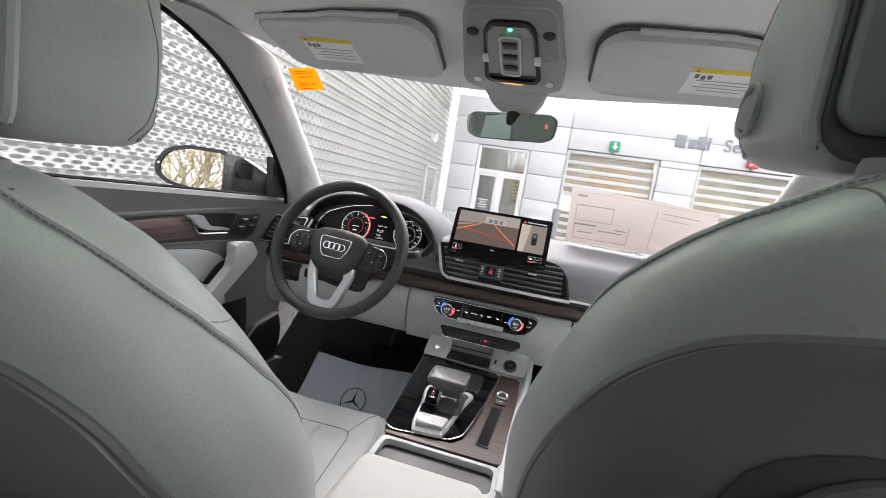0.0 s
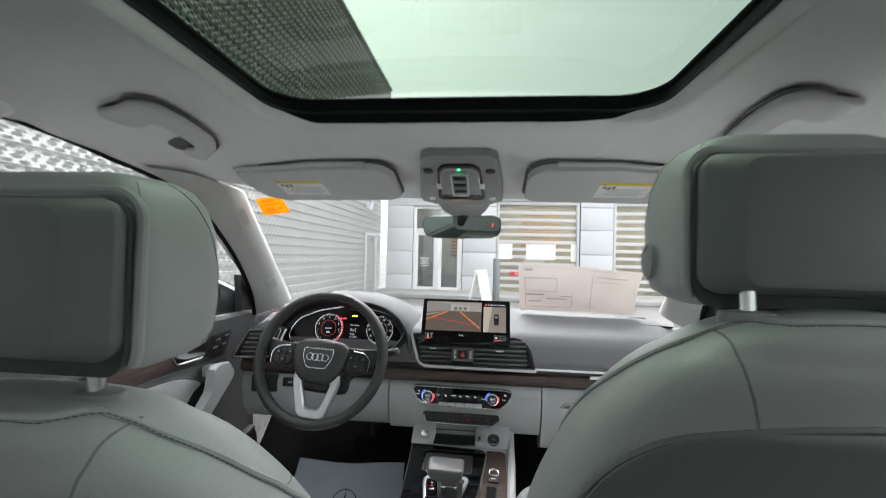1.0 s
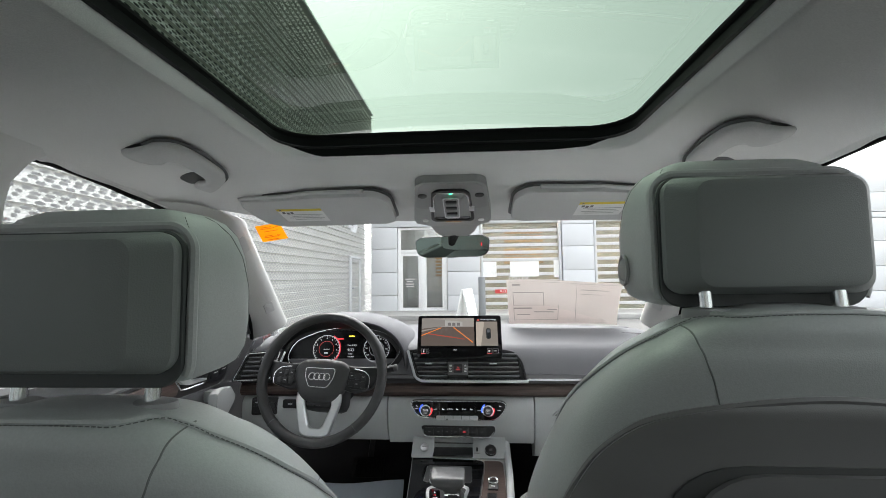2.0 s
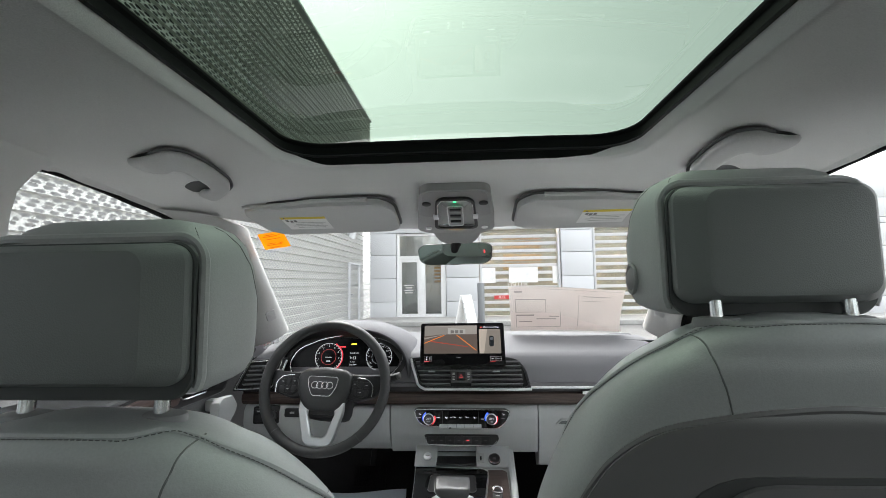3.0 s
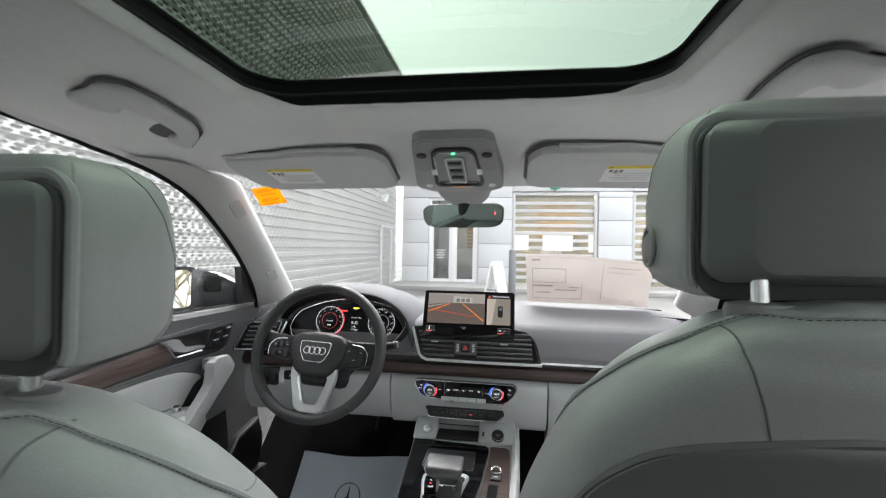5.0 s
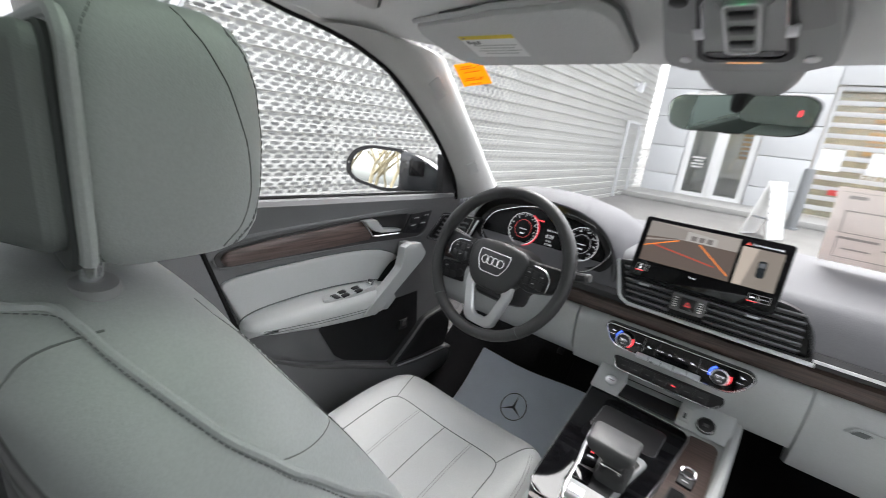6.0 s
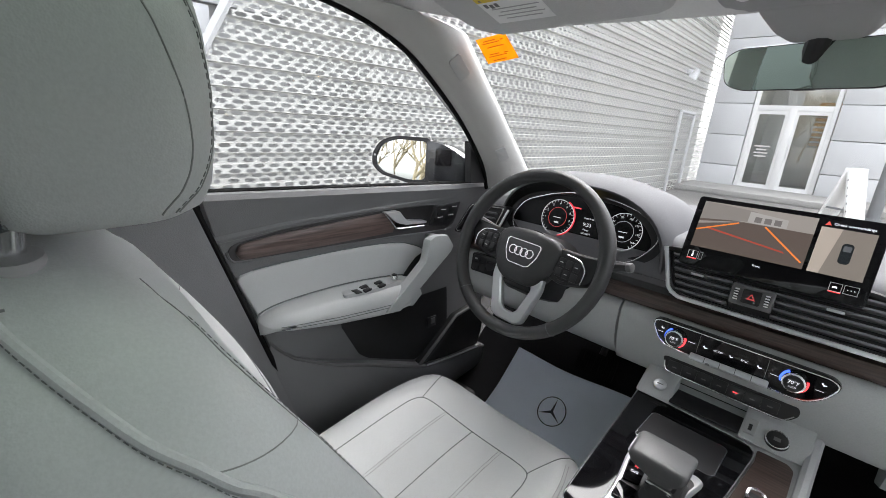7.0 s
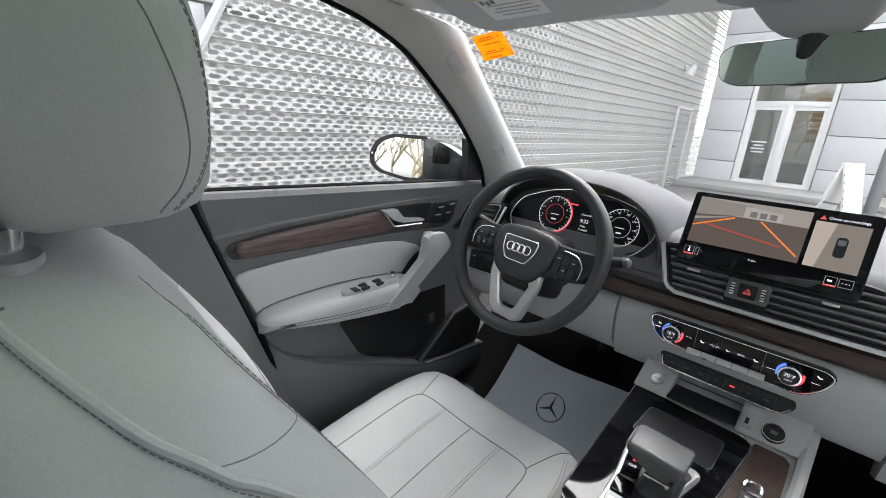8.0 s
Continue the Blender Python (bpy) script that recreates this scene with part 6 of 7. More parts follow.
slot = part("slot", box((0.0810, 0.121, 0.764), (0.022, 0.155, 0.002), 0.0005, (0, 0, -4)), CARPET, con, "narrow dark card slot")
part("slot_rim", frame_on(round_rect(0.0130, 0.080, 0.005), round_rect(0.0105, 0.077, 0.004), Matrix.Translation((0.0810, 0.121, 0.7635)) @ pose(0, 0, 0, 0, 0, -4), 0.0025), BLACK, slot)
br = part("brake_switch", box((0.092, 0.236, 0.767), (0.026, 0.038, 0.009), 0.003, (8, 0, -4)), BLACK, con, "parking brake switch with chrome pull")
part("chrome_pull", tube(smooth_path([(0.081, 0.246, 0.774), (0.083, 0.254, 0.777), (0.092, 0.258, 0.778), (0.101, 0.254, 0.777), (0.103, 0.246, 0.774), (0.101, 0.239, 0.773), (0.092, 0.236, 0.773), (0.083, 0.239, 0.773)], 24, True), 0.0025, 6, closed=True), CHROME, br)
part("switch_mark", box((0.091, 0.226, 0.7705), (0.010, 0.0025, 0.0006), 0, (8, 0, -4)), MODULE, br)
# tray in the gloss panel
tr_o, tr_i = round_rect(0.0645, 0.049, 0.012), round_rect(0.0630, 0.0475, 0.011)
TM = Matrix.Translation((-0.0265, 0.294, 0.7665)) @ pose(0, 0, 0, 0, 0, -1)
part("tray_rim", frame_on(tr_o, tr_i, TM, 0.0016), CHROME, panel)
part("tray_floor", on_plane(tr_i, TM, 0.0006), SATIN_BLACK, panel)

# gear selector
gs = thing("gear_selector", (-0.02, 0.13, 0.766), "leather-topped gear selector on a chrome surround", "gear lever")
gb = rounded_poly([(-0.078, 0.205), (-0.070, 0.218), (0.022, 0.222), (0.031, 0.212), (0.018, 0.150), (0.008, 0.06), (0.0, 0.026), (-0.055, 0.020), (-0.064, 0.05), (-0.069, 0.126), (-0.078, 0.180)], 0.007)
base = part("surround", loft([[(u, v, 0.7668) for u, v in gb], [(u, v, 0.772) for u, v in gb], [(-0.024 + (u + 0.024) * 0.93, 0.11 + (v - 0.11) * 0.95, 0.776) for u, v in gb]]), SILVER, gs, "satin silver surround")
inner = [(-0.024 + (u + 0.024) * 0.84, 0.12 + (v - 0.12) * 0.80) for u, v in gb]
part("well", loft([[(u, v, 0.7755) for u, v in inner], [(u, v, 0.777) for u, v in inner]]), BLACK, base)
gate_o = rounded_poly([(-0.069, 0.188), (-0.043, 0.182), (-0.037, 0.124), (-0.061, 0.118)], 0.004)
gate_p = part("gate_display", loft([[(u, v, 0.777) for u, v in gate_o], [(u, v, 0.780) for u, v in gate_o]]), GLOSS_BLACK, base, "gear position display")
GM = Matrix.Translation((-0.053, 0.158, 0.7802)) @ pose(0, 0, 0, 0, 0, 6)
for i, (ch, m_) in enumerate((("R", PRINT), ("N", HOT), ("D/S", PRINT))):
    part("lettering", letters(ch, 0.0078, GM @ Matrix.Translation((0, 0.012 - 0.013 * i, 0)), 0.0002), m_, gate_p)
key_o = rounded_poly([(-0.062, 0.110), (-0.034, 0.110), (-0.030, 0.078), (-0.059, 0.074)], 0.004)
part("park_key", loft([[(u, v, 0.776) for u, v in key_o], [(u, v, 0.781) for u, v in key_o], [(-0.046 + (u + 0.046) * 0.93, 0.092 + (v - 0.092) * 0.93, 0.782) for u, v in key_o]]), GLOSS_BLACK, base, "gloss black park button")
sill = rounded_poly([(-0.059, 0.068), (0.004, 0.070), (-0.001, 0.034), (-0.054, 0.030)], 0.005)
part("front_plate", loft([[(u, v, 0.776) for u, v in sill], [(u, v, 0.783) for u, v in sill], [(-0.028 + (u + 0.028) * 0.94, 0.05 + (v - 0.05) * 0.90, 0.785) for u, v in sill]]), MODULE, base, "satin grey front plate")
part("plate_key", box((-0.040, 0.048, 0.7852), (0.024, 0.018, 0.002), 0.0006, (0, 0, 2)), SILVER, base)
rings = []
for z, w, d, y in ((0.776, 0.026, 0.044, 0.145), (0.784, 0.024, 0.036, 0.142), (0.788, 0.0215, 0.032, 0.140), (0.792, 0.022, 0.030, 0.138), (0.798, 0.019, 0.025, 0.134), (0.806, 0.018, 0.022, 0.130)):
    rings.append([(-0.008 + u, y + v, z) for u, v in round_rect(w, d, 0.012, 5)])
part("boot", loft(rings), WHEEL, gs, "black leather gaiter")
part("collar", box((-0.010, 0.112, 0.804), (0.036, 0.006, 0.007), 0.002), CHROME, gs)
kn = []
for z, x0, x1, y0, y1, r in ((0.801, -0.026, 0.004, 0.116, 0.150, 0.006), (0.811, -0.030, 0.006, 0.113, 0.154, 0.007), (0.818, -0.046, 0.014, 0.111, 0.163, 0.008), (0.823, -0.056, 0.0185, 0.111, 0.168, 0.008), (0.833, -0.061, 0.021, 0.114, 0.172, 0.008), (0.8375, -0.060, 0.0205, 0.117, 0.171, 0.008), (0.8395, -0.056, 0.017, 0.121, 0.167, 0.008)):
    # the top leans towards the driver
    kn.append([((x0 + x1) / 2 + u, (y0 + y1) / 2 + v, z + (0.10 * v - 0.02 * u) * ease(0.815, 0.835, z)) for u, v in round_rect((x1 - x0) / 2, (y1 - y0) / 2, r, 5)])
lever = part("knob", loft(kn), KNOB, gs, "grey leather palm-shaped knob", sharp=50)
side_key = rounded_poly([(0.166, 0.836), (0.122, 0.832), (0.120, 0.819), (0.148, 0.816), (0.166, 0.824)], 0.004)
key_x = lambda z: table([0.811, 0.818, 0.823, 0.833], [-0.030, -0.046, -0.056, -0.061], z)
unlock = part("unlock_key", loft([[(key_x(z) + o_, y, z) for y, z in side_key] for o_ in (0.004, -0.0012)]), GLOSS_BLACK, lever)
part("knob_trim", tube([(key_x(z) - 0.0012, y, z) for y, z in side_key], 0.0013, 6, closed=True, up=(1, 0, 0)), CHROME, lever)
part("lettering", letters("P", 0.0075, facing((key_x(0.825) - 0.002, 0.142, 0.826), (-0.75, -0.1, -0.55)), 0.0002), PRINT, unlock)

# tray and sockets at the front of the console
fr = thing("console_tray", (0, 0.42, 0.78), "grey storage tray with start button and power socket", "tray")
part("tray_floor", box((-0.019, 0.438, 0.774), (0.120, 0.09, 0.004), 0.001), SATIN_BLACK, fr)
for x0, x1, nm in ((-0.144, -0.078, "start_plate"), (0.041, 0.142, "socket_plate")):
    pl = rounded_poly([(x0, 0.392), (x1, 0.392), (x1, 0.46), (x0, 0.46)], 0.006)
    part(nm, loft([[(u, v, 0.770) for u, v in pl], [(u, v, 0.768 + 0.62 * (v - 0.392)) for u, v in pl], [((u - (x0 + x1) / 2) * 0.96 + (x0 + x1) / 2, lerp(v, 0.426, 0.05), 0.770 + 0.62 * (v - 0.392)) for u, v in pl]]), GREY_PLASTIC, fr)
part("tray_wall", box((-0.019, 0.478, 0.795), (0.122, 0.01, 0.05), 0.002), BLACK, fr)
SB = facing((-0.106, 0.418, 0.7864), (0, -0.527, 0.85))
stb = part("start_button", moved(cyl((0, 0, 0.002), 0.0122, 0.007, (0, 0, 1), 36, bevel=0.001), SB), ALU, fr, "round aluminium start button")
part("button_ring", moved(tube([(0.0134 * math.cos(a), 0.0134 * math.sin(a), 0.002) for a in np.linspace(0, math.tau, 32)[:-1]], 0.0013, 6, closed=True), SB), GREY_PLASTIC, stb)
part("print_bar", moved(box((0, 0, 0.0057), (0.012, 0.002, 0.0003)), SB), LABEL_INK, stb)
SK = facing((0.0945, 0.412, 0.7828), (0, -0.527, 0.85))
sk = part("power_socket", moved(cyl((0, 0, 0.001), 0.0180, 0.008, (0, 0, 1), 36, bevel=0.0015), SK), BLACK, fr, "black power socket cap")
part("socket_ring", moved(tube([(0.0165 * math.cos(a), 0.0165 * math.sin(a), 0.0052) for a in np.linspace(0, math.tau, 32)[:-1]], 0.0012, 6, closed=True), SK), CHROME, sk)
part("socket_mark", moved(box((0, 0, 0.0052), (0.010, 0.007, 0.0003)), SK), MODULE_DARK, sk)
US = facing((0.0540, 0.416, 0.7852), (0, -0.527, 0.85))
us = part("usb_port", moved(box((0, 0, 0.001), (0.019, 0.032, 0.003), 0.001), US), MODULE, fr)
part("port_hole", moved(box((0, -0.003, 0.0032), (0.0055, 0.013, 0.0006)), US), BLACK, us)

# cup holder and armrest
cup = thing("cup_holder", (0.0, -0.065, 0.70), "dark cup holder recess before the armrest", "cup holder")
part("recess", on_plane(round_rect(0.100, 0.034, 0.012), Matrix.Translation((0.006, -0.042, 0.7475)), 0.0015), SATIN_BLACK, cup)
part("recess_rim", frame_on(round_rect(0.110, 0.042, 0.014), round_rect(0.100, 0.034, 0.012), Matrix.Translation((0.006, -0.042, 0.745)), 0.016), GREY_PLASTIC, cup)
arm = thing("armrest", (0, -0.30, 0.72), "pale leather centre armrest lid", "armrest")
rings = []
for y, w, zt, zb in ((-0.098, 0.085, 0.775, 0.755), (-0.102, 0.094, 0.788, 0.742), (-0.112, 0.099, 0.797, 0.735), (-0.13, 0.101, 0.802, 0.732), (-0.20, 0.103, 0.806, 0.73), (-0.40, 0.103, 0.806, 0.73), (-0.50, 0.101, 0.800, 0.73), (-0.52, 0.09, 0.785, 0.74)):
    rings.append([(x, y, z) for x, z in [(u + 0.0, (zt + zb) / 2 + v) for u, v in round_rect(w, (zt - zb) / 2, min(0.02, (zt - zb) / 2.1), 6)]])
lid = part("lid", loft(rings), ARM_LEATHER, arm, "pale leather lid", sharp=60)
part("lid_seam", tube([(x, -0.1015 - 0.0, 0.772) for x in np.linspace(-0.09, 0.09, 12)], 0.001, 5), SEAM, lid)
buckle = thing("seat_belt_buckle", (0.125, -0.17, 0.66), "black belt buckle with red release", "belt buckle")
part("stem", box((0.128, -0.175, 0.66), (0.014, 0.04, 0.12), 0.004), BLACK, buckle)
part("release", box((0.128, -0.172, 0.725), (0.018, 0.034, 0.018), 0.004), node_material("red_release_plastic", (0.6, 0.03, 0.04), 0.45), buckle)


# ---- front doors ----
def door_x(y, z):
    """The inner face of a door lining over y and z, as a distance from the car's middle."""
    return table([0.38, 0.55, 0.66, 0.80, 0.93, 0.985, 1.06, 1.095, 1.118, 1.128], [0.735, 0.725, 0.722, 0.735, 0.748, 0.750, 0.742, 0.728, 0.716, 0.722], z) + 0.02 * ease(0.35, 0.60, y)


def door(s, no):
    def P(y, z, lift=0.0):
        return Vector((s * (door_x(y, z) - lift), y, z))

    def belt(y):
        return table([-0.27, 0.58], [1.136, 1.112], y) - 1.128
    d = thing("door_%d" % no, (s * 0.75, 0.15, 0.42), "front door lining in dark grey with oak strip and pale armrest", "door")
    rear = lambda z: table([0.38, 1.128], [-0.0, -0.252], z)
    zs = list(np.linspace(0.40, 0.96, 12)) + [0.985, 1.01, 1.035, 1.06, 1.08, 1.095, 1.108, 1.118, 1.125, 1.128]
    rows = []
    for z in zs:
        ys = np.linspace(rear(z), 0.60, 22)
        rows.append([P(y, z) + Vector((0, 0, belt(y) * ease(1.0, 1.12, z))) for y in ys])
    rows.append([Vector((s * 0.75, p.y, p.z + 0.001)) for p in rows[-1]])
    part("lining", sheet(rows, 0.03, (s, 0, 0)), DOOR_DARK, d, "dark grey grained lining", sharp=50)
    part("crease", tube([P(y, table([-0.233, -0.09, 0.046, 0.213, 0.425, 0.57], [1.042, 1.058, 1.067, 1.076, 1.085, 1.088], y), -0.007) for y in np.linspace(-0.235, 0.57, 24)], 0.0105, 10), DOOR_DARK, d)
    part("belt_seal", tube([Vector((s * 0.745, y, 1.131 + belt(y))) for y in np.linspace(-0.27, 0.58, 10)], 0.0045, 6), RUBBER, d)

    def patch(name, lo, hi, y0, y1, lift, m_, lab="", n=24, parent=d, round0=0.0, round1=0.0, k=7):
        rows = []
        for i in range(n + 1):
            y = lerp(y0, y1, i / n)
            a, b = lo(y), hi(y)
            mid = (a + b) / 2
            f = 1.0
            if round0 and y - y0 < round0:
                f = math.sqrt(max(0.0, 1 - (1 - (y - y0) / round0) ** 2))
            if round1 and y1 - y < round1:
                f = min(f, math.sqrt(max(0.0, 1 - (1 - (y1 - y) / round1) ** 2)))
            f = max(f, 0.05)
            a, b = mid + (a - mid) * f, mid + (b - mid) * f
            row = [P(y, a, -0.003)]
            for j in range(k + 1):
                t = j / k
                row.append(P(y, lerp(a, b, t), lift * (0.55 + 0.45 * math.sin(math.pi * t)) * f ** 0.3))
            row.append(P(y, b, -0.003))
            rows.append(row)
        return part(name, sheet(rows), m_, parent, lab, sharp=50)

    lin = lambda *pts: (lambda y: table([p[0] for p in pts], [p[1] for p in pts], y))

    def inlay(name, outline, lift, m_, lab="", r=0.008, parent=d, edge=0.975):
        """A panel with a rounded outline (y, z), laid on the lining and swelling by lift."""
        poly = rounded_poly(outline, r, 4)
        dense = []
        for p, q in zip(poly, poly[1:] + poly[:1]):
            n_ = max(1, int(math.dist(p, q) / 0.02))
            dense += [(lerp(p[0], q[0], j / n_), lerp(p[1], q[1], j / n_)) for j in range(n_)]
        yc, zc = sum(p[0] for p in dense) / len(dense), sum(p[1] for p in dense) / len(dense)
        rings = [[P(yc + (y - yc) * k, zc + (z - zc) * k, h) for y, z in dense] for k, h in ((1.0, -0.003), (1.0, lift * 0.55), ((1 + edge) / 2, lift * 0.9), (edge, lift), (0.8, lift), (0.5, lift), (0.2, lift))]
        return part(name, loft(rings), m_, parent, lab, sharp=50)

    # sunk trim bed with the oak strip and the latch
    inlay("trim_bed", [(-0.206, 1.010), (-0.203, 1.024), (-0.191, 1.032), (-0.152, 1.039), (-0.093, 1.048), (0.042, 1.057), (0.172, 1.064), (0.328, 1.068), (0.456, 1.068), (0.446, 1.02), (0.438, 0.996), (0.403, 0.983), (0.21, 0.990), (0.041, 0.992), (-0.096, 0.993), (-0.183, 0.994), (-0.198, 0.997)], 0.002, TRIM_DARK, edge=0.995)
    part("bed_lip", tube(smooth_path([P(y, z, 0.0) for y, z in ((-0.207, 1.016), (-0.199, 0.997), (-0.180, 0.992), (-0.09, 0.991), (0.041, 0.990), (0.21, 0.988), (0.40, 0.981), (0.437, 0.994))], 40), 0.0032, 6), DOOR_DARK, d)
    patch("oak_strip", lin((-0.191, 0.997), (0.0, 0.998), (0.207, 1.003)), lin((-0.191, 1.029), (-0.152, 1.035), (-0.09, 1.042), (0.042, 1.051), (0.200, 1.060)), -0.192, 0.196, 0.014, WOOD_DOOR, "dark oak door strip", round0=0.016, k=10, n=70)
    inlay("latch_recess", [(0.170, 1.052), (0.200, 1.064), (0.340, 1.064), (0.328, 1.004), (0.205, 1.010)], 0.0035, BLACK, r=0.006)
    face = rounded_poly([(0.156, 1.062), (0.200, 1.062), (0.217, 1.044), (0.230, 1.033), (0.300, 1.024), (0.300, 1.018), (0.226, 1.022), (0.199, 1.030), (0.184, 1.040)], 0.004, 3)
    latch = part("latch", loft([[P(y, z, 0.004) for y, z in face], [P(y, z, 0.021) for y, z in face], [P(lerp(y, 0.21, 0.03), lerp(z, 1.036, 0.05), 0.0235) for y, z in face]]), SILVER, d, "satin silver inside latch")
    part("latch_lip", tube([P(y, z, 0.016) for y, z in ((0.162, 1.055), (0.182, 1.034), (0.198, 1.0155), (0.215, 1.0125), (0.296, 1.0105))], 0.0022, 6), CHROME, latch)
    sw_ = inlay("switch_block", [(0.351, 1.060), (0.456, 1.062), (0.441, 1.010), (0.414, 0.990), (0.326, 1.003)], 0.0045, SATIN_BLACK, "seat memory switch block", r=0.006)
    for yy, zz in ((0.372, 1.040), (0.420, 1.044), (0.362, 1.018), (0.408, 1.020)):
        key = part("switch_key", box(P(yy, zz, 0.005), (0.003, 0.036, 0.017), 0.001), SATIN_BLACK, sw_)
        part("key_mark", box(P(yy + 0.004, zz + 0.006, 0.0068), (0.001, 0.020, 0.0016)), LABEL_WHITE, key)
    # pale leather insert
    inlay("insert", [(-0.195, 0.952), (-0.189, 0.962), (-0.157, 0.969), (-0.097, 0.9735), (0.042, 0.977), (0.122, 0.976), (0.190, 0.972), (0.242, 0.964), (0.295, 0.945), (0.330, 0.918), (0.30, 0.862), (0.20, 0.850), (-0.148, 0.842), (-0.174, 0.903)], 0.007, LEATHER, "pale leather insert", r=0.009)
    part("insert_welt", tube(smooth_path([P(y, z, 0.003) for y, z in ((-0.160, 0.971), (-0.097, 0.9755), (0.042, 0.979), (0.122, 0.978), (0.190, 0.974), (0.242, 0.966), (0.295, 0.947), (0.325, 0.926))], 40), 0.0022, 5), SEAM, d)
    # armrest shelf
    rings = []
    for y, w, zs_, zt, zb in ((-0.164, 0.022, 0.860, 0.856, 0.848), (-0.159, 0.038, 0.868, 0.862, 0.843), (-0.146, 0.049, 0.879, 0.868, 0.838), (-0.10, 0.058, 0.888, 0.875, 0.831), (0.0, 0.066, 0.893, 0.879, 0.817), (0.10, 0.071, 0.891, 0.879, 0.808), (0.16, 0.072, 0.886, 0.876, 0.803), (0.22, 0.062, 0.880, 0.871, 0.802), (0.27, 0.035, 0.868, 0.866, 0.81), (0.29, 0.02, 0.862, 0.861, 0.82)):
        x1, x0 = 0.745, 0.745 - w
        sec = [(x1, zb), (x0 + 0.016, zb), (x0 + 0.005, zb + 0.005), (x0, zb + 0.014), (x0, zt - 0.024), (x0 + 0.003, zt - 0.012), (x0 + 0.010, zt - 0.003), (x0 + 0.022, zt), (x1, zs_)]
        rings.append([Vector((s * x, y, z)) for x, z in sec])
    rest = part("armrest", loft(rings), LEATHER, d, "pale leather armrest", sharp=50)
    rest_w = ([-0.159, -0.146, -0.10, 0.0, 0.10, 0.16], [0.038, 0.049, 0.058, 0.066, 0.071, 0.072])
    for lift in (0.0, 0.0065):
        part("armrest_welt", tube([Vector((s * (0.745 - table(*rest_w, y) - 0.0002), y, table([-0.168, -0.10, 0.0, 0.16], [0.852, 0.850, 0.842, 0.834], y) - lift)) for y in np.linspace(-0.13, 0.16, 22)], 0.0009, 5), SEAM, rest)
    part("armrest_seam", tube(smooth_path([P(y, z, 0.0075) for y, z in ((-0.168, 0.858), (-0.160, 0.872), (-0.142, 0.881), (-0.104, 0.888), (-0.037, 0.8925), (0.037, 0.894), (0.119, 0.891), (0.221, 0.881), (0.255, 0.868))], 40), 0.0018, 5), SEAM, rest)
    plate = rounded_poly([(0.692, 0.020), (0.718, 0.030), (0.722, 0.200), (0.694, 0.196), (0.684, 0.10)], 0.010)
    swp = part("window_switches", loft([[(s * x, y, 0.872) for x, y in plate], [(s * x, y, 0.8845) for x, y in plate], [(s * lerp(x, 0.70, 0.06), lerp(y, 0.12, 0.03), 0.886) for x, y in plate]]), GREY_PLASTIC, d, "window switch plate")
    part("memory_slot", box((s * 0.694, 0.056, 0.8865), (0.024, 0.016, 0.003), 0.001), BLACK, swp)
    for kx, ky in ((-0.012, 0.080), (0.008, 0.084), (-0.010, 0.124), (0.010, 0.128)):
        rk = part("rocker", box((s * (0.698 + kx), ky, 0.8875), (0.013, 0.020, 0.006), 0.002, (8, 0, 0)), BLACK, swp)
        part("rocker_edge", box((s * (0.698 + kx), ky + 0.008, 0.8915), (0.011, 0.003, 0.001)), CHROME, rk)
    mk = part("mirror_knob", cyl((s * 0.706, 0.178, 0.8915), 0.010, 0.014, (0, 0, 1), 20, bevel=0.002), CHROME, swp)
    part("knob_cap", cyl((s * 0.706, 0.178, 0.899), 0.007, 0.002, (0, 0, 1), 16), BLACK, mk)
    # slanted pull with a flat faceted face, over a dark recess
    inlay("pull_recess", [(0.226, 0.872), (0.255, 0.900), (0.280, 0.920), (0.318, 0.934), (0.350, 0.915), (0.345, 0.86), (0.26, 0.85)], 0.0095, BLACK, r=0.006)
    grip = [(0.262, 0.962), (0.264, 0.988), (0.284, 0.997), (0.331, 0.993), (0.357, 0.960), (0.348, 0.944), (0.199, 0.829), (0.171, 0.810), (0.126, 0.818), (0.139, 0.831), (0.197, 0.879), (0.255, 0.930)]
    gy, gz = 0.24, 0.905
    rings = [[Vector((s * x, lerp(y, gy, k), lerp(z, gz, k))) for y, z in rounded_poly(grip, 0.005, 2)] for x, k in ((0.694, 0.05), (0.690, 0.015), (0.675, 0.0), (0.669, 0.015), (0.6675, 0.05))]
    pull = part("pull_handle", loft(rings), GREY_PLASTIC, d, "pale grey slanted pull handle", sharp=32)
    foot = rounded_poly([(0.145, 0.824), (0.172, 0.814), (0.235, 0.800), (0.270, 0.832), (0.262, 0.850), (0.215, 0.868)], 0.006, 3)
    part("pull_foot", loft([[Vector((s * x, lerp(y, 0.20, k), lerp(z, 0.835, k))) for y, z in foot] for x, k in ((0.745, 0.0), (0.700, 0.04), (0.685, 0.14))]), GREY_PLASTIC, pull, sharp=40)
    part("pull_neck", box((s * 0.715, 0.325, 0.966), (0.055, 0.034, 0.034), 0.008), GREY_PLASTIC, pull)
    # lower pocket; a black patch stands in for the shade in its mouth
    lip = ([-0.151, -0.12, -0.093, -0.03, 0.101, 0.279, 0.42, 0.60], [0.815, 0.778, 0.751, 0.720, 0.671, 0.592, 0.565, 0.54])
    rows = []
    for y in np.linspace(-0.14, 0.60, 26):
        zt = table(*lip, y)
        w = 0.030 * ease(-0.14, 0.05, y)
        rows.append([Vector((s * (door_x(y, z) - o), y, z)) for o, z in ((-0.004, zt), (w - 0.004, zt + 0.001), (w, zt - 0.008), (w * 0.9, zt - 0.09), (w * 0.3, 0.43), (-0.004, 0.42))])
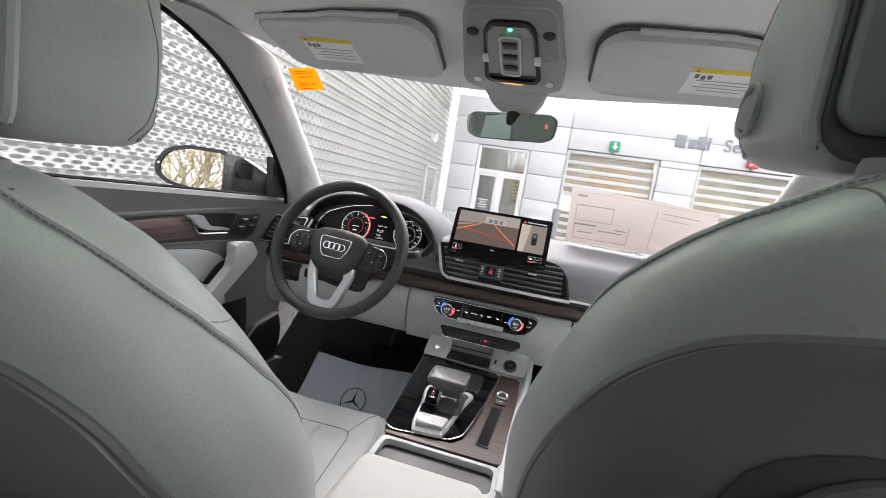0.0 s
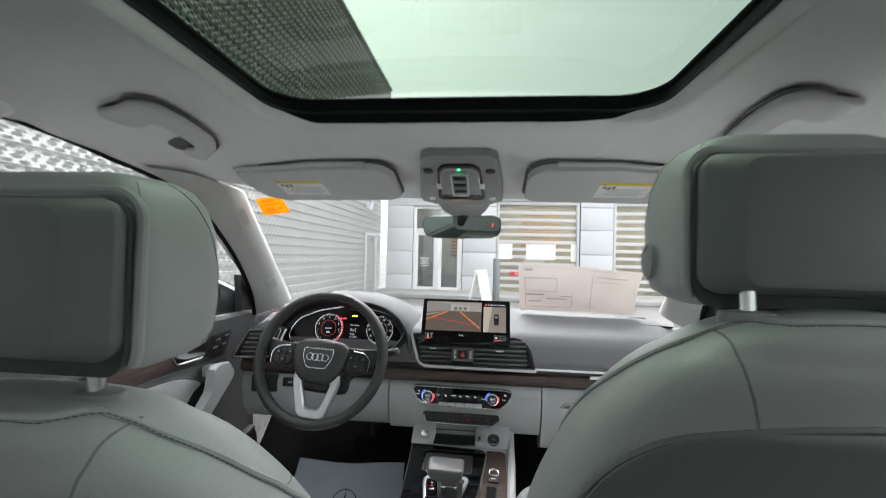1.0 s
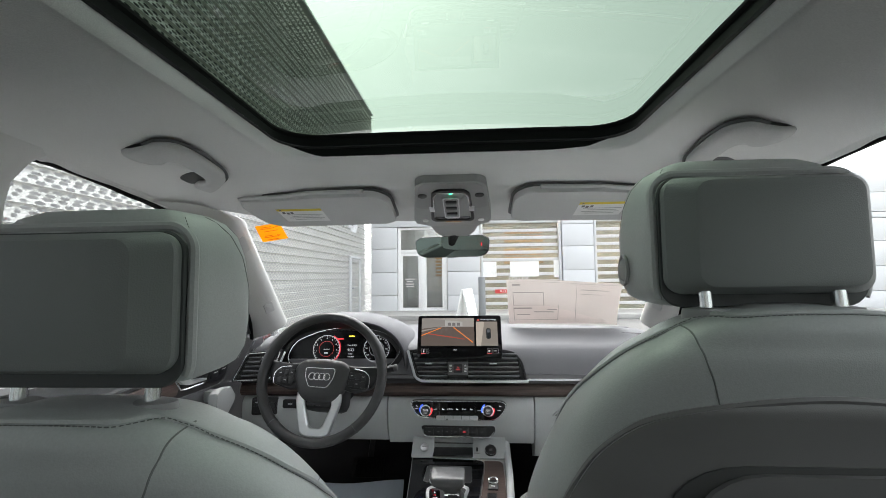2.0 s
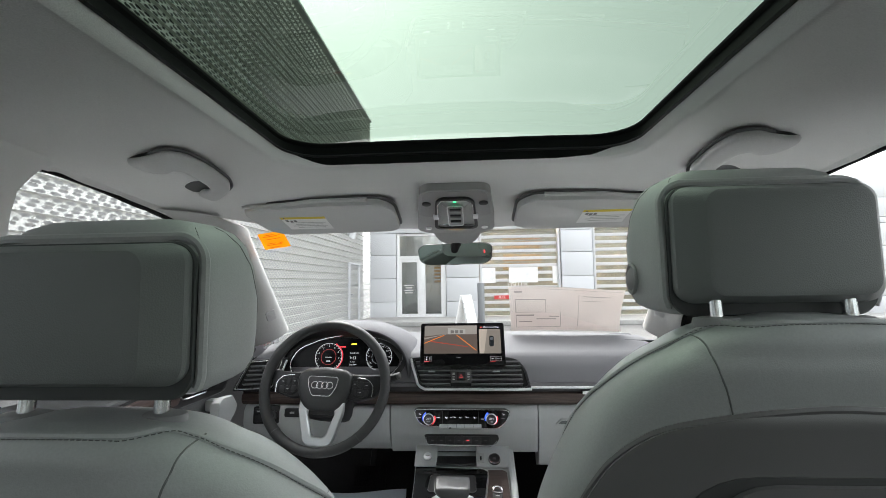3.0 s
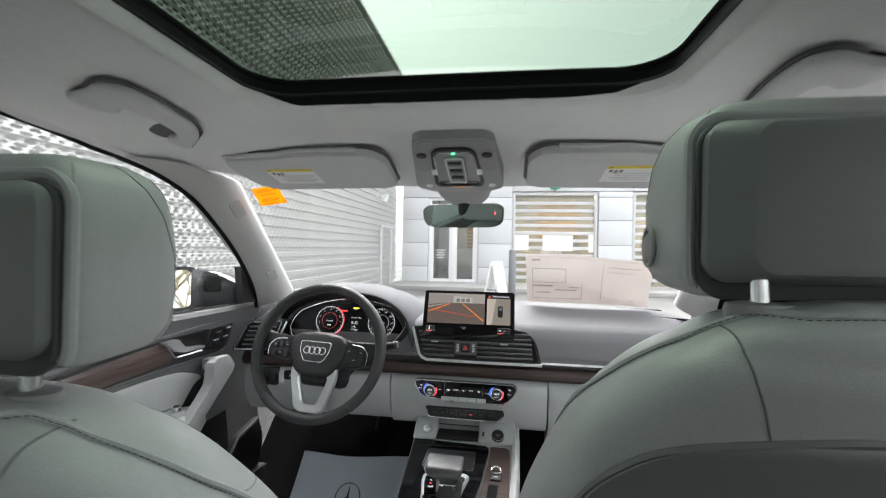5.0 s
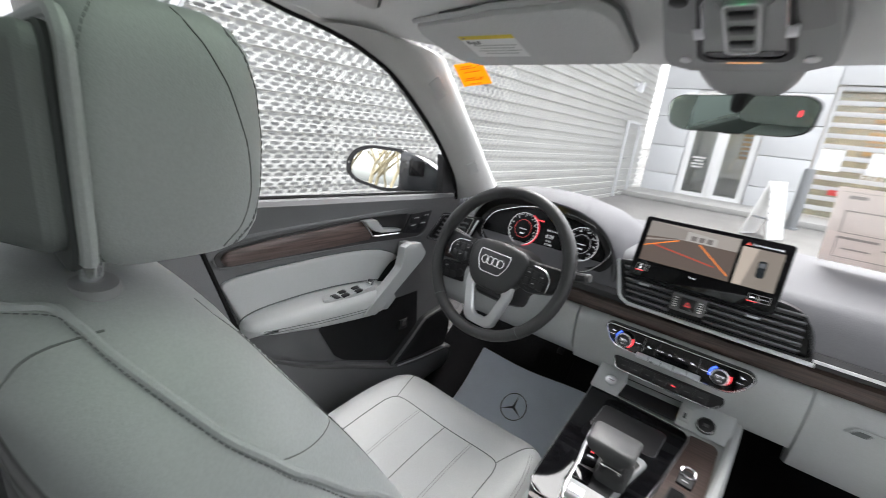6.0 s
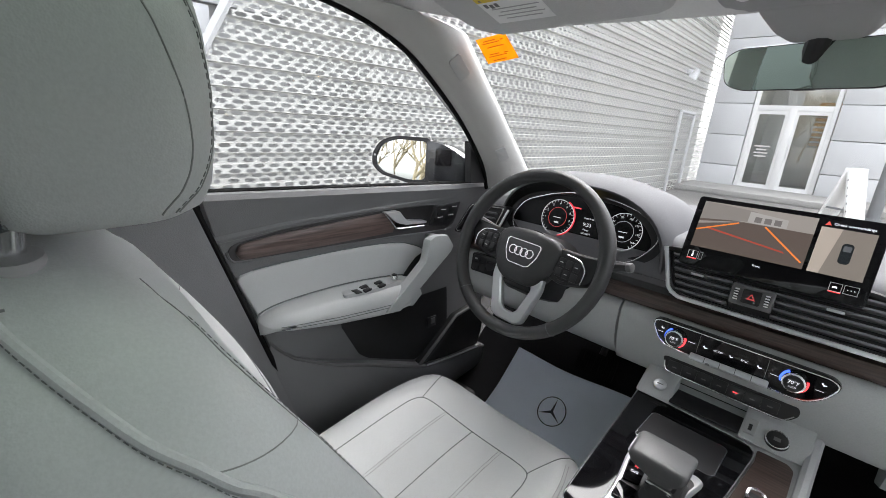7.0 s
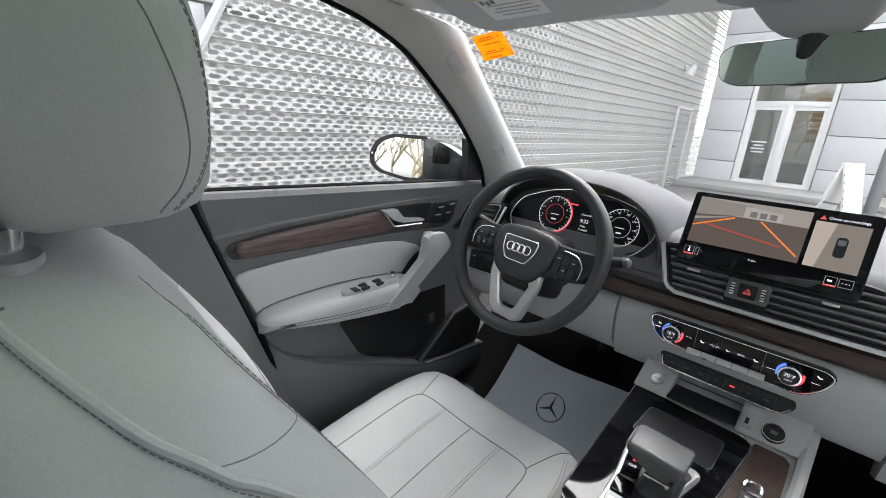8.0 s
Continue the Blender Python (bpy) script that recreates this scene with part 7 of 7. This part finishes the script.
    part("door_pocket", sheet(rows), DOOR_DARK, d, "dark grey door pocket", sharp=50)
    part("pocket_lip", tube([Vector((s * (door_x(y, table(*lip, y)) - 0.031 * ease(-0.14, 0.05, y)), y, table(*lip, y) - 0.003)) for y in np.linspace(-0.14, 0.60, 30)], 0.004, 6), MODULE_DARK, d)
    patch("pocket_mouth_shade", lin((0.035, 0.785), (0.084, 0.692), (0.11, 0.672), (0.28, 0.60), (0.40, 0.66)), lin((0.035, 0.79), (0.2, 0.80), (0.42, 0.80)), 0.036, 0.41, 0.003, BLACK)
    spk = patch("speaker_grille", lin((0.28, 0.586), (0.56, 0.545)), lin((0.28, 0.592), (0.353, 0.652), (0.433, 0.703), (0.56, 0.71)), 0.282, 0.58, 0.026, BLACK, "black ribbed speaker cover")
    part("grille_edge", tube([P(y, z, 0.024) for y, z in ((0.279, 0.592), (0.353, 0.654), (0.433, 0.706), (0.56, 0.713))], 0.005, 6), MODULE_DARK, spk)
    part("bright_strip", tube([P(y, z, 0.033) for y, z in ((0.30, 0.588), (0.40, 0.574), (0.56, 0.548))], 0.0028, 6), ALU, spk)
    part("boot_switch", box(P(0.335, 0.712, 0.010), (0.006, 0.036, 0.032), 0.002), SATIN_BLACK, d)
    part("switch_key", box(P(0.337, 0.716, 0.014), (0.003, 0.016, 0.018), 0.001), MODULE_DARK, d)
    # mirror triangle
    tri_ = [(0.455, 1.122), (0.575, 1.118), (0.56, 1.13), (0.452, 1.235), (0.440, 1.238)]
    part("mirror_corner", prism(tri_, 0, s * 0.712, s * 0.735), BLACK, d, "black mirror corner cover")


door(-1, 1)
door(1, 2)


# ---- outside mirrors ----
def wing_mirror(s):
    m = thing("wing_mirror", (s * 0.92, 0.42, 1.08), "dark grey door mirror with pale reflecting glass", "mirror", "door mirrors")
    n = Vector((s * -0.31, -0.95, 0.085))
    M = facing((s * 0.945, 0.395, 1.166), n)
    k = -s
    out = rounded_poly([(k * -0.112, 0.005), (k * -0.088, 0.046), (k * -0.03, 0.066), (k * 0.095, 0.066), (k * 0.105, 0.02), (k * 0.10, -0.062), (k * 0.03, -0.068), (k * -0.075, -0.052), (k * -0.108, -0.028)], 0.022)
    rings = [[M @ Vector((u, v, 0.006)) for u, v in out], [M @ Vector((u * 1.03, v * 1.05, 0.0)) for u, v in out], [M @ Vector((u * 1.04, v * 1.06, -0.03)) for u, v in out],
             [M @ Vector((u * 0.93, v * 0.95, -0.075)) for u, v in out], [M @ Vector((u * 0.65, v * 0.7, -0.11)) for u, v in out], [M @ Vector((u * 0.2, v * 0.2, -0.125)) for u, v in out]]
    part("housing", loft(rings), CAR_PAINT, m, "dark grey painted housing", sharp=55)
    part("rim", frame_on([(u * 1.03, v * 1.05) for u, v in out], [(u * 0.89, v * 0.89) for u, v in out], M, 0.012, 0.002), SATIN_BLACK, m)
    part("glass", on_plane([(u * 0.90 + k * 0.0, v * 0.90) for u, v in out], M, 0.0085), MIRROR, m, "mirror glass")
    part("blind_spot_lamp", moved(cyl((k * -0.103, 0.004, 0.0125), 0.0035, 0.002, (0, 0, 1), 10), M), LABEL_WHITE, m)
    arm_ = [[Vector((s * x, y, z)) for x, y, z in ring] for ring in (
        ((0.86, 0.40, 1.105), (0.86, 0.40, 1.235), (0.86, 0.50, 1.225), (0.86, 0.50, 1.11)),
        ((0.80, 0.43, 1.108), (0.80, 0.43, 1.225), (0.80, 0.52, 1.21), (0.80, 0.52, 1.11)),
        ((0.745, 0.47, 1.11), (0.745, 0.47, 1.185), (0.745, 0.55, 1.17), (0.745, 0.55, 1.112)))]
    bm = loft(arm_)
    bmesh.ops.bevel(bm, geom=list(bm.edges), offset=0.014, segments=2, affect="EDGES", profile=0.5)
    part("arm", bm, CAR_PAINT, m, "dark mirror arm")
    part("arm_window", box((s * 0.80, 0.425, 1.185), (0.05, 0.012, 0.05), 0.004, (0, 0, s * -30)), GLOSS_BLACK, m)


wing_mirror(-1)
wing_mirror(1)


# ---- overhead ----
def visor(s):
    v = thing("sun_visor", (s * 0.33, 0.15, 1.455), "grey vinyl sun visor folded up, with a warning label", "sun visor", "sun visors")
    a, b = Vector((s * 0.33, 0.045, 1.4985)), Vector((s * 0.33, 0.245, 1.4475))
    out = rounded_poly([(-0.178, 0.086), (-0.06, 0.092), (0.0, 0.102), (0.155, 0.104), (0.184, 0.07), (0.182, -0.062), (-0.148, -0.072), (-0.170, -0.02)], 0.026)
    if s > 0:
        out = [(-u, w) for u, w in out][::-1]
    M = facing((a + b) / 2, (0, -0.247, -0.969), (0, -1, 0.25))
    body = part("pad", on_plane(out, M, 0.008, 0.006, 3, back=0.008), VISOR, v, sharp=60)
    part("edge_welt", moved(tube([(u * 0.99, w * 0.985, 0.0035) for u, w in out], 0.0016, 5, closed=True), M), VISOR, body)
    LM = M @ Matrix.Translation((-0.045 if s < 0 else 0.027, 0.004, 0.0082))
    label = part("label", on_plane(rect(-0.056, -0.036, 0.056, 0.030), LM, 0.0004), LABEL_WHITE, body, "white warning label")
    part("label_stripe", on_plane(rect(-0.056, 0.030, 0.056, 0.042), LM, 0.0004), LABEL_YELLOW, label)
    part("label_mark", on_plane([(-0.050, 0.033), (-0.044, 0.033), (-0.047, 0.040)], LM, 0.0006), LABEL_INK, label)
    for i in range(4):
        part("print_bar", moved(box((0.004, 0.008 - 0.010 * i, 0.0006), (0.09 - 0.02 * (i % 2), 0.0025, 0.0003)), LM), MODULE, label)
    for u, w in ((-0.044, 0.026), (-0.034, 0.023), (-0.024, 0.025)):
        part("label_mark", moved(box((u, w - 0.006, 0.0007), (0.007, 0.011, 0.0003)), LM), LABEL_INK, label)
    c = M @ Vector((0.14 * -s, -0.060, -0.002))
    part("pivot_clip", box(c, (0.035, 0.014, 0.014), 0.004), VISOR, v)
    part("hinge_rod", tube([M @ Vector((s * 0.17, 0.092, 0)), M @ Vector((s * 0.06, 0.097, -0.002)), M @ Vector((s * 0.0, 0.106, -0.004)), M @ Vector((s * -0.13, 0.109, -0.004))], 0.005, 6), VISOR, v)
    # dark sheet stands in for the shade between visor and headliner
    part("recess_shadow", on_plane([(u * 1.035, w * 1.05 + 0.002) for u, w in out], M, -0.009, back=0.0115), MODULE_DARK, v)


visor(-1)
visor(1)

oc = thing("overhead_console", (0, 0.06, 1.47), "grey overhead console with reading lamps and switches", "overhead console")
OM = facing((0.0, 0.095, 1.490), (0, -0.255, -0.967), (0, -1, 0.264))
CONSOLE_GREY = node_material("console_grey_plastic", (0.33, 0.333, 0.33), 0.5, vary=0.03, bump=0.1, bump_scale=900)
o_out = rounded_poly([(-0.060, 0.108), (0.062, 0.108), (0.078, 0.092), (0.099, -0.105), (0.085, -0.140), (-0.088, -0.140), (-0.102, -0.105), (-0.076, 0.092)], 0.026)
ob_ = part("bezel", on_plane(o_out, OM, 0.010, 0.007, 3, back=0.03), CONSOLE_GREY, oc, sharp=60)
d_out = rounded_poly([(-0.055, 0.102), (0.057, 0.102), (0.071, 0.088), (0.086, -0.020), (0.060, -0.030), (-0.060, -0.030), (-0.088, -0.020), (-0.069, 0.088)], 0.02)
part("upper_field", on_plane(d_out, OM @ Matrix.Translation((0, 0, 0.0098)), 0.0012), MODULE_MID, ob_)
for u in (-0.068, 0.068):
    sp_ = part("microphone", moved(cyl((u * 0.95, 0.045, 0.0115), 0.0105, 0.003, (0, 0, 1), 24, bevel=0.001), OM), BLACK, ob_)
    part("lamp_lens", moved(cyl((u * 1.06, -0.102, 0.0105), 0.008, 0.003, (0, 0, 1), 20), OM), LABEL_WHITE, ob_)
arch_o = rounded_poly([(-0.044, 0.058), (-0.030, 0.078), (0.030, 0.078), (0.044, 0.058), (0.055, -0.084), (0.046, -0.099), (-0.046, -0.099), (-0.055, -0.084)], 0.014)
arch_i = [(u * 0.86, (v + 0.010) * 0.89 - 0.011) for u, v in arch_o]
part("arch", frame_on(arch_o, arch_i, OM, 0.016, -0.010), BLACK, ob_, "black lamp arch")
part("inner_plate", on_plane([(u * 0.85, (v + 0.010) * 0.88 - 0.011) for u, v in arch_o], OM, 0.0135, 0.001, back=-0.009), CONSOLE_GREY, ob_)
part("chrome_arch", moved(tube([(-0.0435, -0.034, 0.0145), (-0.040, 0.044, 0.0145), (-0.030, 0.066, 0.0145), (0.030, 0.066, 0.0145), (0.040, 0.044, 0.0145), (0.0435, -0.034, 0.0145)], 0.0019, 6), OM), CHROME, ob_)
SL = OM @ Matrix.Translation((0, -0.010, 0.0))
slide = part("roof_switch", on_plane(round_rect(0.019, 0.057, 0.008), SL, 0.019, 0.003), CONSOLE_GREY, ob_, "roof window slide switch")
part("slide_rim", frame_on(round_rect(0.019, 0.057, 0.008), round_rect(0.0165, 0.0545, 0.006), SL @ Matrix.Translation((0, 0, 0.0185)), 0.002), SILVER, slide)
for k in range(3):
    part("slide_key", moved(box((0, 0.035 - 0.033 * k, 0.0200), (0.026, 0.019, 0.005), 0.002, (10, 0, 0)), SL), SATIN_BLACK, slide)
for u, w in ((-0.026, 1), (0.026, -1)):
    part("plate_crease", moved(tube([(u + 0.010 * w, -0.070, 0.0138), (u + 0.004 * w, 0.030, 0.0138), (u - 0.004 * w, 0.042, 0.0138)], 0.0008, 5), OM), MODULE_MID, ob_)
for u in (-0.048, 0.048):
    part("arch_clip", moved(box((u, -0.020, 0.0155), (0.012, 0.026, 0.004), 0.0015), OM), SILVER, ob_)
part("sensor_window", on_plane(rounded_poly([(-0.045, -0.072), (0.045, -0.072), (0.043, -0.093), (-0.043, -0.093)], 0.006), OM, 0.0142, back=-0.009), GLOSS_BLACK, ob_)
part("amber_lens", on_plane(rect(-0.020, -0.110, 0.020, -0.104), OM, 0.0122, back=-0.009), glow_material("amber_lamp", (0.9, 0.4, 0.12), 0.25), ob_)
part("green_lamp", moved(cyl((0, 0.059, 0.0145), 0.0035, 0.0014, (0, 0, 1), 14), OM), glow_material("green_led", (0.05, 0.9, 0.3), 0.8), ob_)

# mirror foot and inside mirror
FOOT_GREY = node_material("grey_sensor_cover", (0.36, 0.36, 0.358), 0.55, vary=0.04)
mf = thing("mirror_foot", (0.0, 0.36, 1.40), "grey sensor cover holding the inside mirror", "mirror mount")
rings = []
for y, z, w, h in ((0.18, 1.482, 0.078, 0.014), (0.22, 1.476, 0.076, 0.022), (0.27, 1.468, 0.072, 0.028), (0.32, 1.459, 0.064, 0.030), (0.355, 1.453, 0.054, 0.026), (0.375, 1.450, 0.042, 0.018), (0.383, 1.449, 0.028, 0.010)):
    rings.append([(u, y, z + v) for u, v in round_rect(w, h, min(w, h) * 0.9, 6)])
part("cover", loft(rings), FOOT_GREY, mf, sharp=60)
part("stalk", tube([(-0.004, 0.345, 1.440), (-0.008, 0.362, 1.425), (-0.010, 0.376, 1.408)], 0.015, 10), BLACK, mf)
im = thing("inside_mirror", (-0.010, 0.37, 1.35), "black frameless rear-view mirror, dimmed glass", "mirror")
IM = facing((-0.012, 0.3695, 1.3965), (-0.22, -0.955, -0.14))
i_out = rounded_poly([(-0.116, 0.020), (-0.096, 0.032), (0.096, 0.033), (0.116, 0.022), (0.111, -0.020), (0.086, -0.031), (-0.086, -0.031), (-0.111, -0.020)], 0.014)
rings = [[IM @ Vector((u, v, 0.002)) for u, v in i_out], [IM @ Vector((u * 1.008, v * 1.03, -0.004)) for u, v in i_out], [IM @ Vector((u * 0.97, v * 0.9, -0.02)) for u, v in i_out], [IM @ Vector((u * 0.6, v * 0.6, -0.03)) for u, v in i_out]]
part("housing", loft(rings), BLACK, im, sharp=55)
part("glass", on_plane([(u * 0.985, v * 0.96) for u, v in i_out], IM, 0.0035, back=-0.0015), MIRROR_DIM, im, "dimmed mirror glass")
part("compass_mark", moved(box((0.092, 0.006, 0.0038), (0.004, 0.010, 0.0004)), IM), HOT, im)
part("sensor_bump", moved(box((0, -0.028, -0.006), (0.03, 0.010, 0.012), 0.003), IM), BLACK, im)


HANDLE_SHADE = node_material("handle_shade_grey", (0.11, 0.112, 0.112), 0.6, vary=0.05)


def grab_handle(s):
    g = thing("grab_handle", (s * 0.50, -0.13, 1.50), "grey folding roof grab handle", "grab handle", "grab handles")

    def under(x, y, drop):
        return Vector((s * x, y, roof_z(x, y) - drop))

    # stations along the folded bar: its outer and inner edge, each with the drop below the headliner
    bar = ((0.524, -0.250, 0.003, 0.528, -0.203, 0.002), (0.500, -0.262, 0.011, 0.510, -0.200, 0.010), (0.478, -0.264, 0.011, 0.496, -0.194, 0.011), (0.446, -0.275, 0.013, 0.480, -0.202, 0.012),
           (0.425, -0.260, 0.013, 0.470, -0.195, 0.013), (0.421, -0.228, 0.013, 0.469, -0.180, 0.013), (0.424, -0.188, 0.013, 0.472, -0.152, 0.013), (0.431, -0.143, 0.013, 0.477, -0.118, 0.013),
           (0.439, -0.106, 0.013, 0.483, -0.096, 0.013), (0.455, -0.072, 0.012, 0.490, -0.084, 0.012), (0.478, -0.048, 0.009, 0.500, -0.080, 0.013), (0.500, -0.030, 0.007, 0.514, -0.073, 0.006), (0.518, -0.017, 0.002, 0.530, -0.060, 0.001))
    edge_a = smooth_path([under(*b[:3]) for b in bar], 60)
    edge_b = smooth_path([under(*b[3:]) for b in bar], 60)
    rings = []
    for a, b in zip(edge_a, edge_b):
        c, h = (a + b) / 2, (a - b) / 2
        rings.append([c + h * math.copysign(abs(math.cos(k)) ** 0.55, math.cos(k)) + Vector((0, 0, 0.0075 * math.copysign(abs(math.sin(k)) ** 0.7, math.sin(k)))) for k in np.linspace(0, math.tau, 19)[:-1]])
    part("grip", loft(rings), VISOR, g, sharp=60)
    # dark plates laid on the headliner for the shade behind the grip
    hollow = rounded_poly([(0.532, -0.246), (0.502, -0.257), (0.470, -0.260), (0.450, -0.250), (0.450, -0.220), (0.532, -0.212)], 0.012, 4)
    part("recess", loft([[under(x, y, h) for x, y in hollow] for h in (-0.001, 0.0012)]), HANDLE_SHADE, g, "dark plate for the shade behind the grip")
    hollow = rounded_poly([(0.534, -0.062), (0.536, -0.100), (0.508, -0.112), (0.486, -0.098), (0.500, -0.060)], 0.012, 4)
    part("recess", loft([[under(x, y, h) for x, y in hollow] for h in (-0.001, 0.0012)]), HANDLE_SHADE, g, "dark plate for the shade behind the grip")
    # dark bar draws the shade along the grip's upper edge
    rim = smooth_path([under(b[0] - 0.001 * ease(0.53, 0.50, b[0]), b[1] + (0.003 if b[1] > -0.1 else 0.001), max(0.001, b[2] - 0.006)) for b in bar[2:]], 50)
    part("gap", tube(rim, 0.0030, 6), HANDLE_SHADE, g)


grab_handle(-1)
grab_handle(1)

# ---- papers ----
BROWN_INK = node_material("brown_ink", (0.55, 0.19, 0.01), 0.7)
note = thing("windscreen_note", (-0.53, 0.33, 1.42), "bright orange paper note stuck inside the windscreen", "sticker")
ns = lambda x, q: shield(x, q) + Vector((0, -0.004, -0.004))
part("paper", sheet([[ns(lerp(a, b, i / 6), q + 0.015 - 0.005 * i) for i in range(7)] for q, a, b in ((0.025, -0.576, -0.510), (0.062, -0.576, -0.5085), (0.095, -0.576, -0.507), (0.128, -0.576, -0.5055))], 0.0006, (0, -1, -0.6)), ORANGE, note)
for q, a, b in ((0.036, -0.562, -0.535), (0.045, -0.566, -0.528), (0.040, -0.525, -0.518), (0.062, -0.560, -0.522), (0.090, -0.562, -0.540), (0.099, -0.566, -0.524), (0.092, -0.530, -0.520), (0.116, -0.560, -0.530)):
    part("print_bar", sheet([[ns(lerp(a, b, i / 3), q + dq + 0.45 * (-0.541 - lerp(a, b, i / 3))) + Vector((0, -0.0012, -0.0008)) for i in range(4)] for dq in (0, 0.004)], 0.0003, (0, -1, -0.6)), BROWN_INK, note)

doc = thing("price_sheet", (0.38, 0.68, 1.12), "large beige printed price sheet propped against the windscreen", "paper sheet")


def doc_at(u, v):
    """u along the sheet, v up it."""
    foot = Vector((lerp(0.190, 0.575, u), lerp(0.752, 0.690, u), 1.122 + 0.004 * math.sin(3 * u)))
    head = Vector((lerp(0.178, 0.580, u), lerp(0.700, 0.625, u), 1.292 - 0.014 * u + 0.004 * math.sin(5 * u)))
    p = foot.lerp(head, v)
    p.y += -0.012 * math.sin(math.pi * v) * math.sin(4 * u + 0.6)
    return p


part("paper", sheet([[doc_at(u, v) for u in np.linspace(0, 1, 17)] for v in np.linspace(0, 1, 7)], 0.0006, (0, -1, 0.3)), SHEET, doc, sharp=60)
nudge = Vector((0, -0.0022, 0.0006))
for u0, v0, u1, v1 in ((0.05, 0.70, 0.33, 0.715), (0.05, 0.42, 0.33, 0.43), (0.05, 0.42, 0.055, 0.70), (0.325, 0.42, 0.33, 0.70), (0.05, 0.34, 0.22, 0.37), (0.05, 0.08, 0.055, 0.34), (0.05, 0.08, 0.46, 0.09), (0.46, 0.08, 0.465, 0.42),
                       (0.08, 0.20, 0.2, 0.22), (0.24, 0.26, 0.42, 0.28), (0.36, 0.32, 0.45, 0.34), (0.62, 0.1, 0.624, 0.85), (0.05, 0.86, 0.12, 0.90), (0.66, 0.80, 0.9, 0.815), (0.66, 0.70, 0.85, 0.71), (0.02, 0.94, 0.98, 0.945)):
    part("print_bar", sheet([[doc_at(lerp(u0, u1, i / 4), v) + nudge for i in range(5)] for v in (v0, v1)], 0.0003, (0, -1, 0.3)), SHEET_INK, doc)

# ---- footwell ----
mat_ = thing("paper_floor_mat", (-0.40, 0.50, 0.44), "pale blue-white paper floor mat printed with a ring mark", "floor mat")


def mat_at(u, v):
    """u across from the door side, v forward."""
    x = lerp(-0.575, -0.205, u) + 0.01 * math.sin(3 * v)
    y = lerp(0.24, 0.610, v) + 0.02 * u * v
    z = table([0.0, 0.25, 0.45, 0.7, 1.0], [0.395, 0.410, 0.435, 0.492, 0.585], v) + 0.006 * math.sin(6 * u + 2 * v)
    return Vector((x, y, z))


part("paper", sheet([[mat_at(u, v) for u in np.linspace(0, 1, 13)] for v in np.linspace(0, 1, 17)], 0.001, (0, -0.5, 0.8)), PAPER, mat_, sharp=60)


def mat_mark(a, r):
    return mat_at(0.50 + r * math.cos(a) / 0.37, 0.735 + r * math.sin(a) / 0.44) + Vector((0, -0.0012, 0.0022))


part("ring_mark", tube([mat_mark(a, 0.040) for a in np.linspace(0, math.tau, 41)[:-1]], 0.0016, 4, closed=True), INK, mat_)
for a in (90, 210, 330):
    part("spoke_mark", loft([[mat_mark(radians(a + 90), 0.004), mat_mark(radians(a), 0.039), mat_mark(radians(a), 0.0385)], [mat_mark(radians(a - 90), 0.004), mat_mark(radians(a), 0.039), mat_mark(radians(a), 0.0385)]], closed=False), INK, mat_)

ped = thing("brake_pedal", (-0.34, 0.70, 0.55), "black ribbed brake pedal", "pedal")
PM = facing((-0.345, 0.69, 0.605), (0, -0.85, 0.5))
part("pad", on_plane(round_rect(0.058, 0.034, 0.008), PM, 0.010, 0.003), RUBBER, ped)
for i in range(6):
    part("rib", moved(box((-0.045 + 0.018 * i, 0, 0.011), (0.006, 0.056, 0.004), 0.001), PM), RUBBER, ped)
part("arm", tube([(-0.345, 0.70, 0.60), (-0.345, 0.78, 0.70), (-0.345, 0.82, 0.85)], 0.011, 8), BLACK, ped)
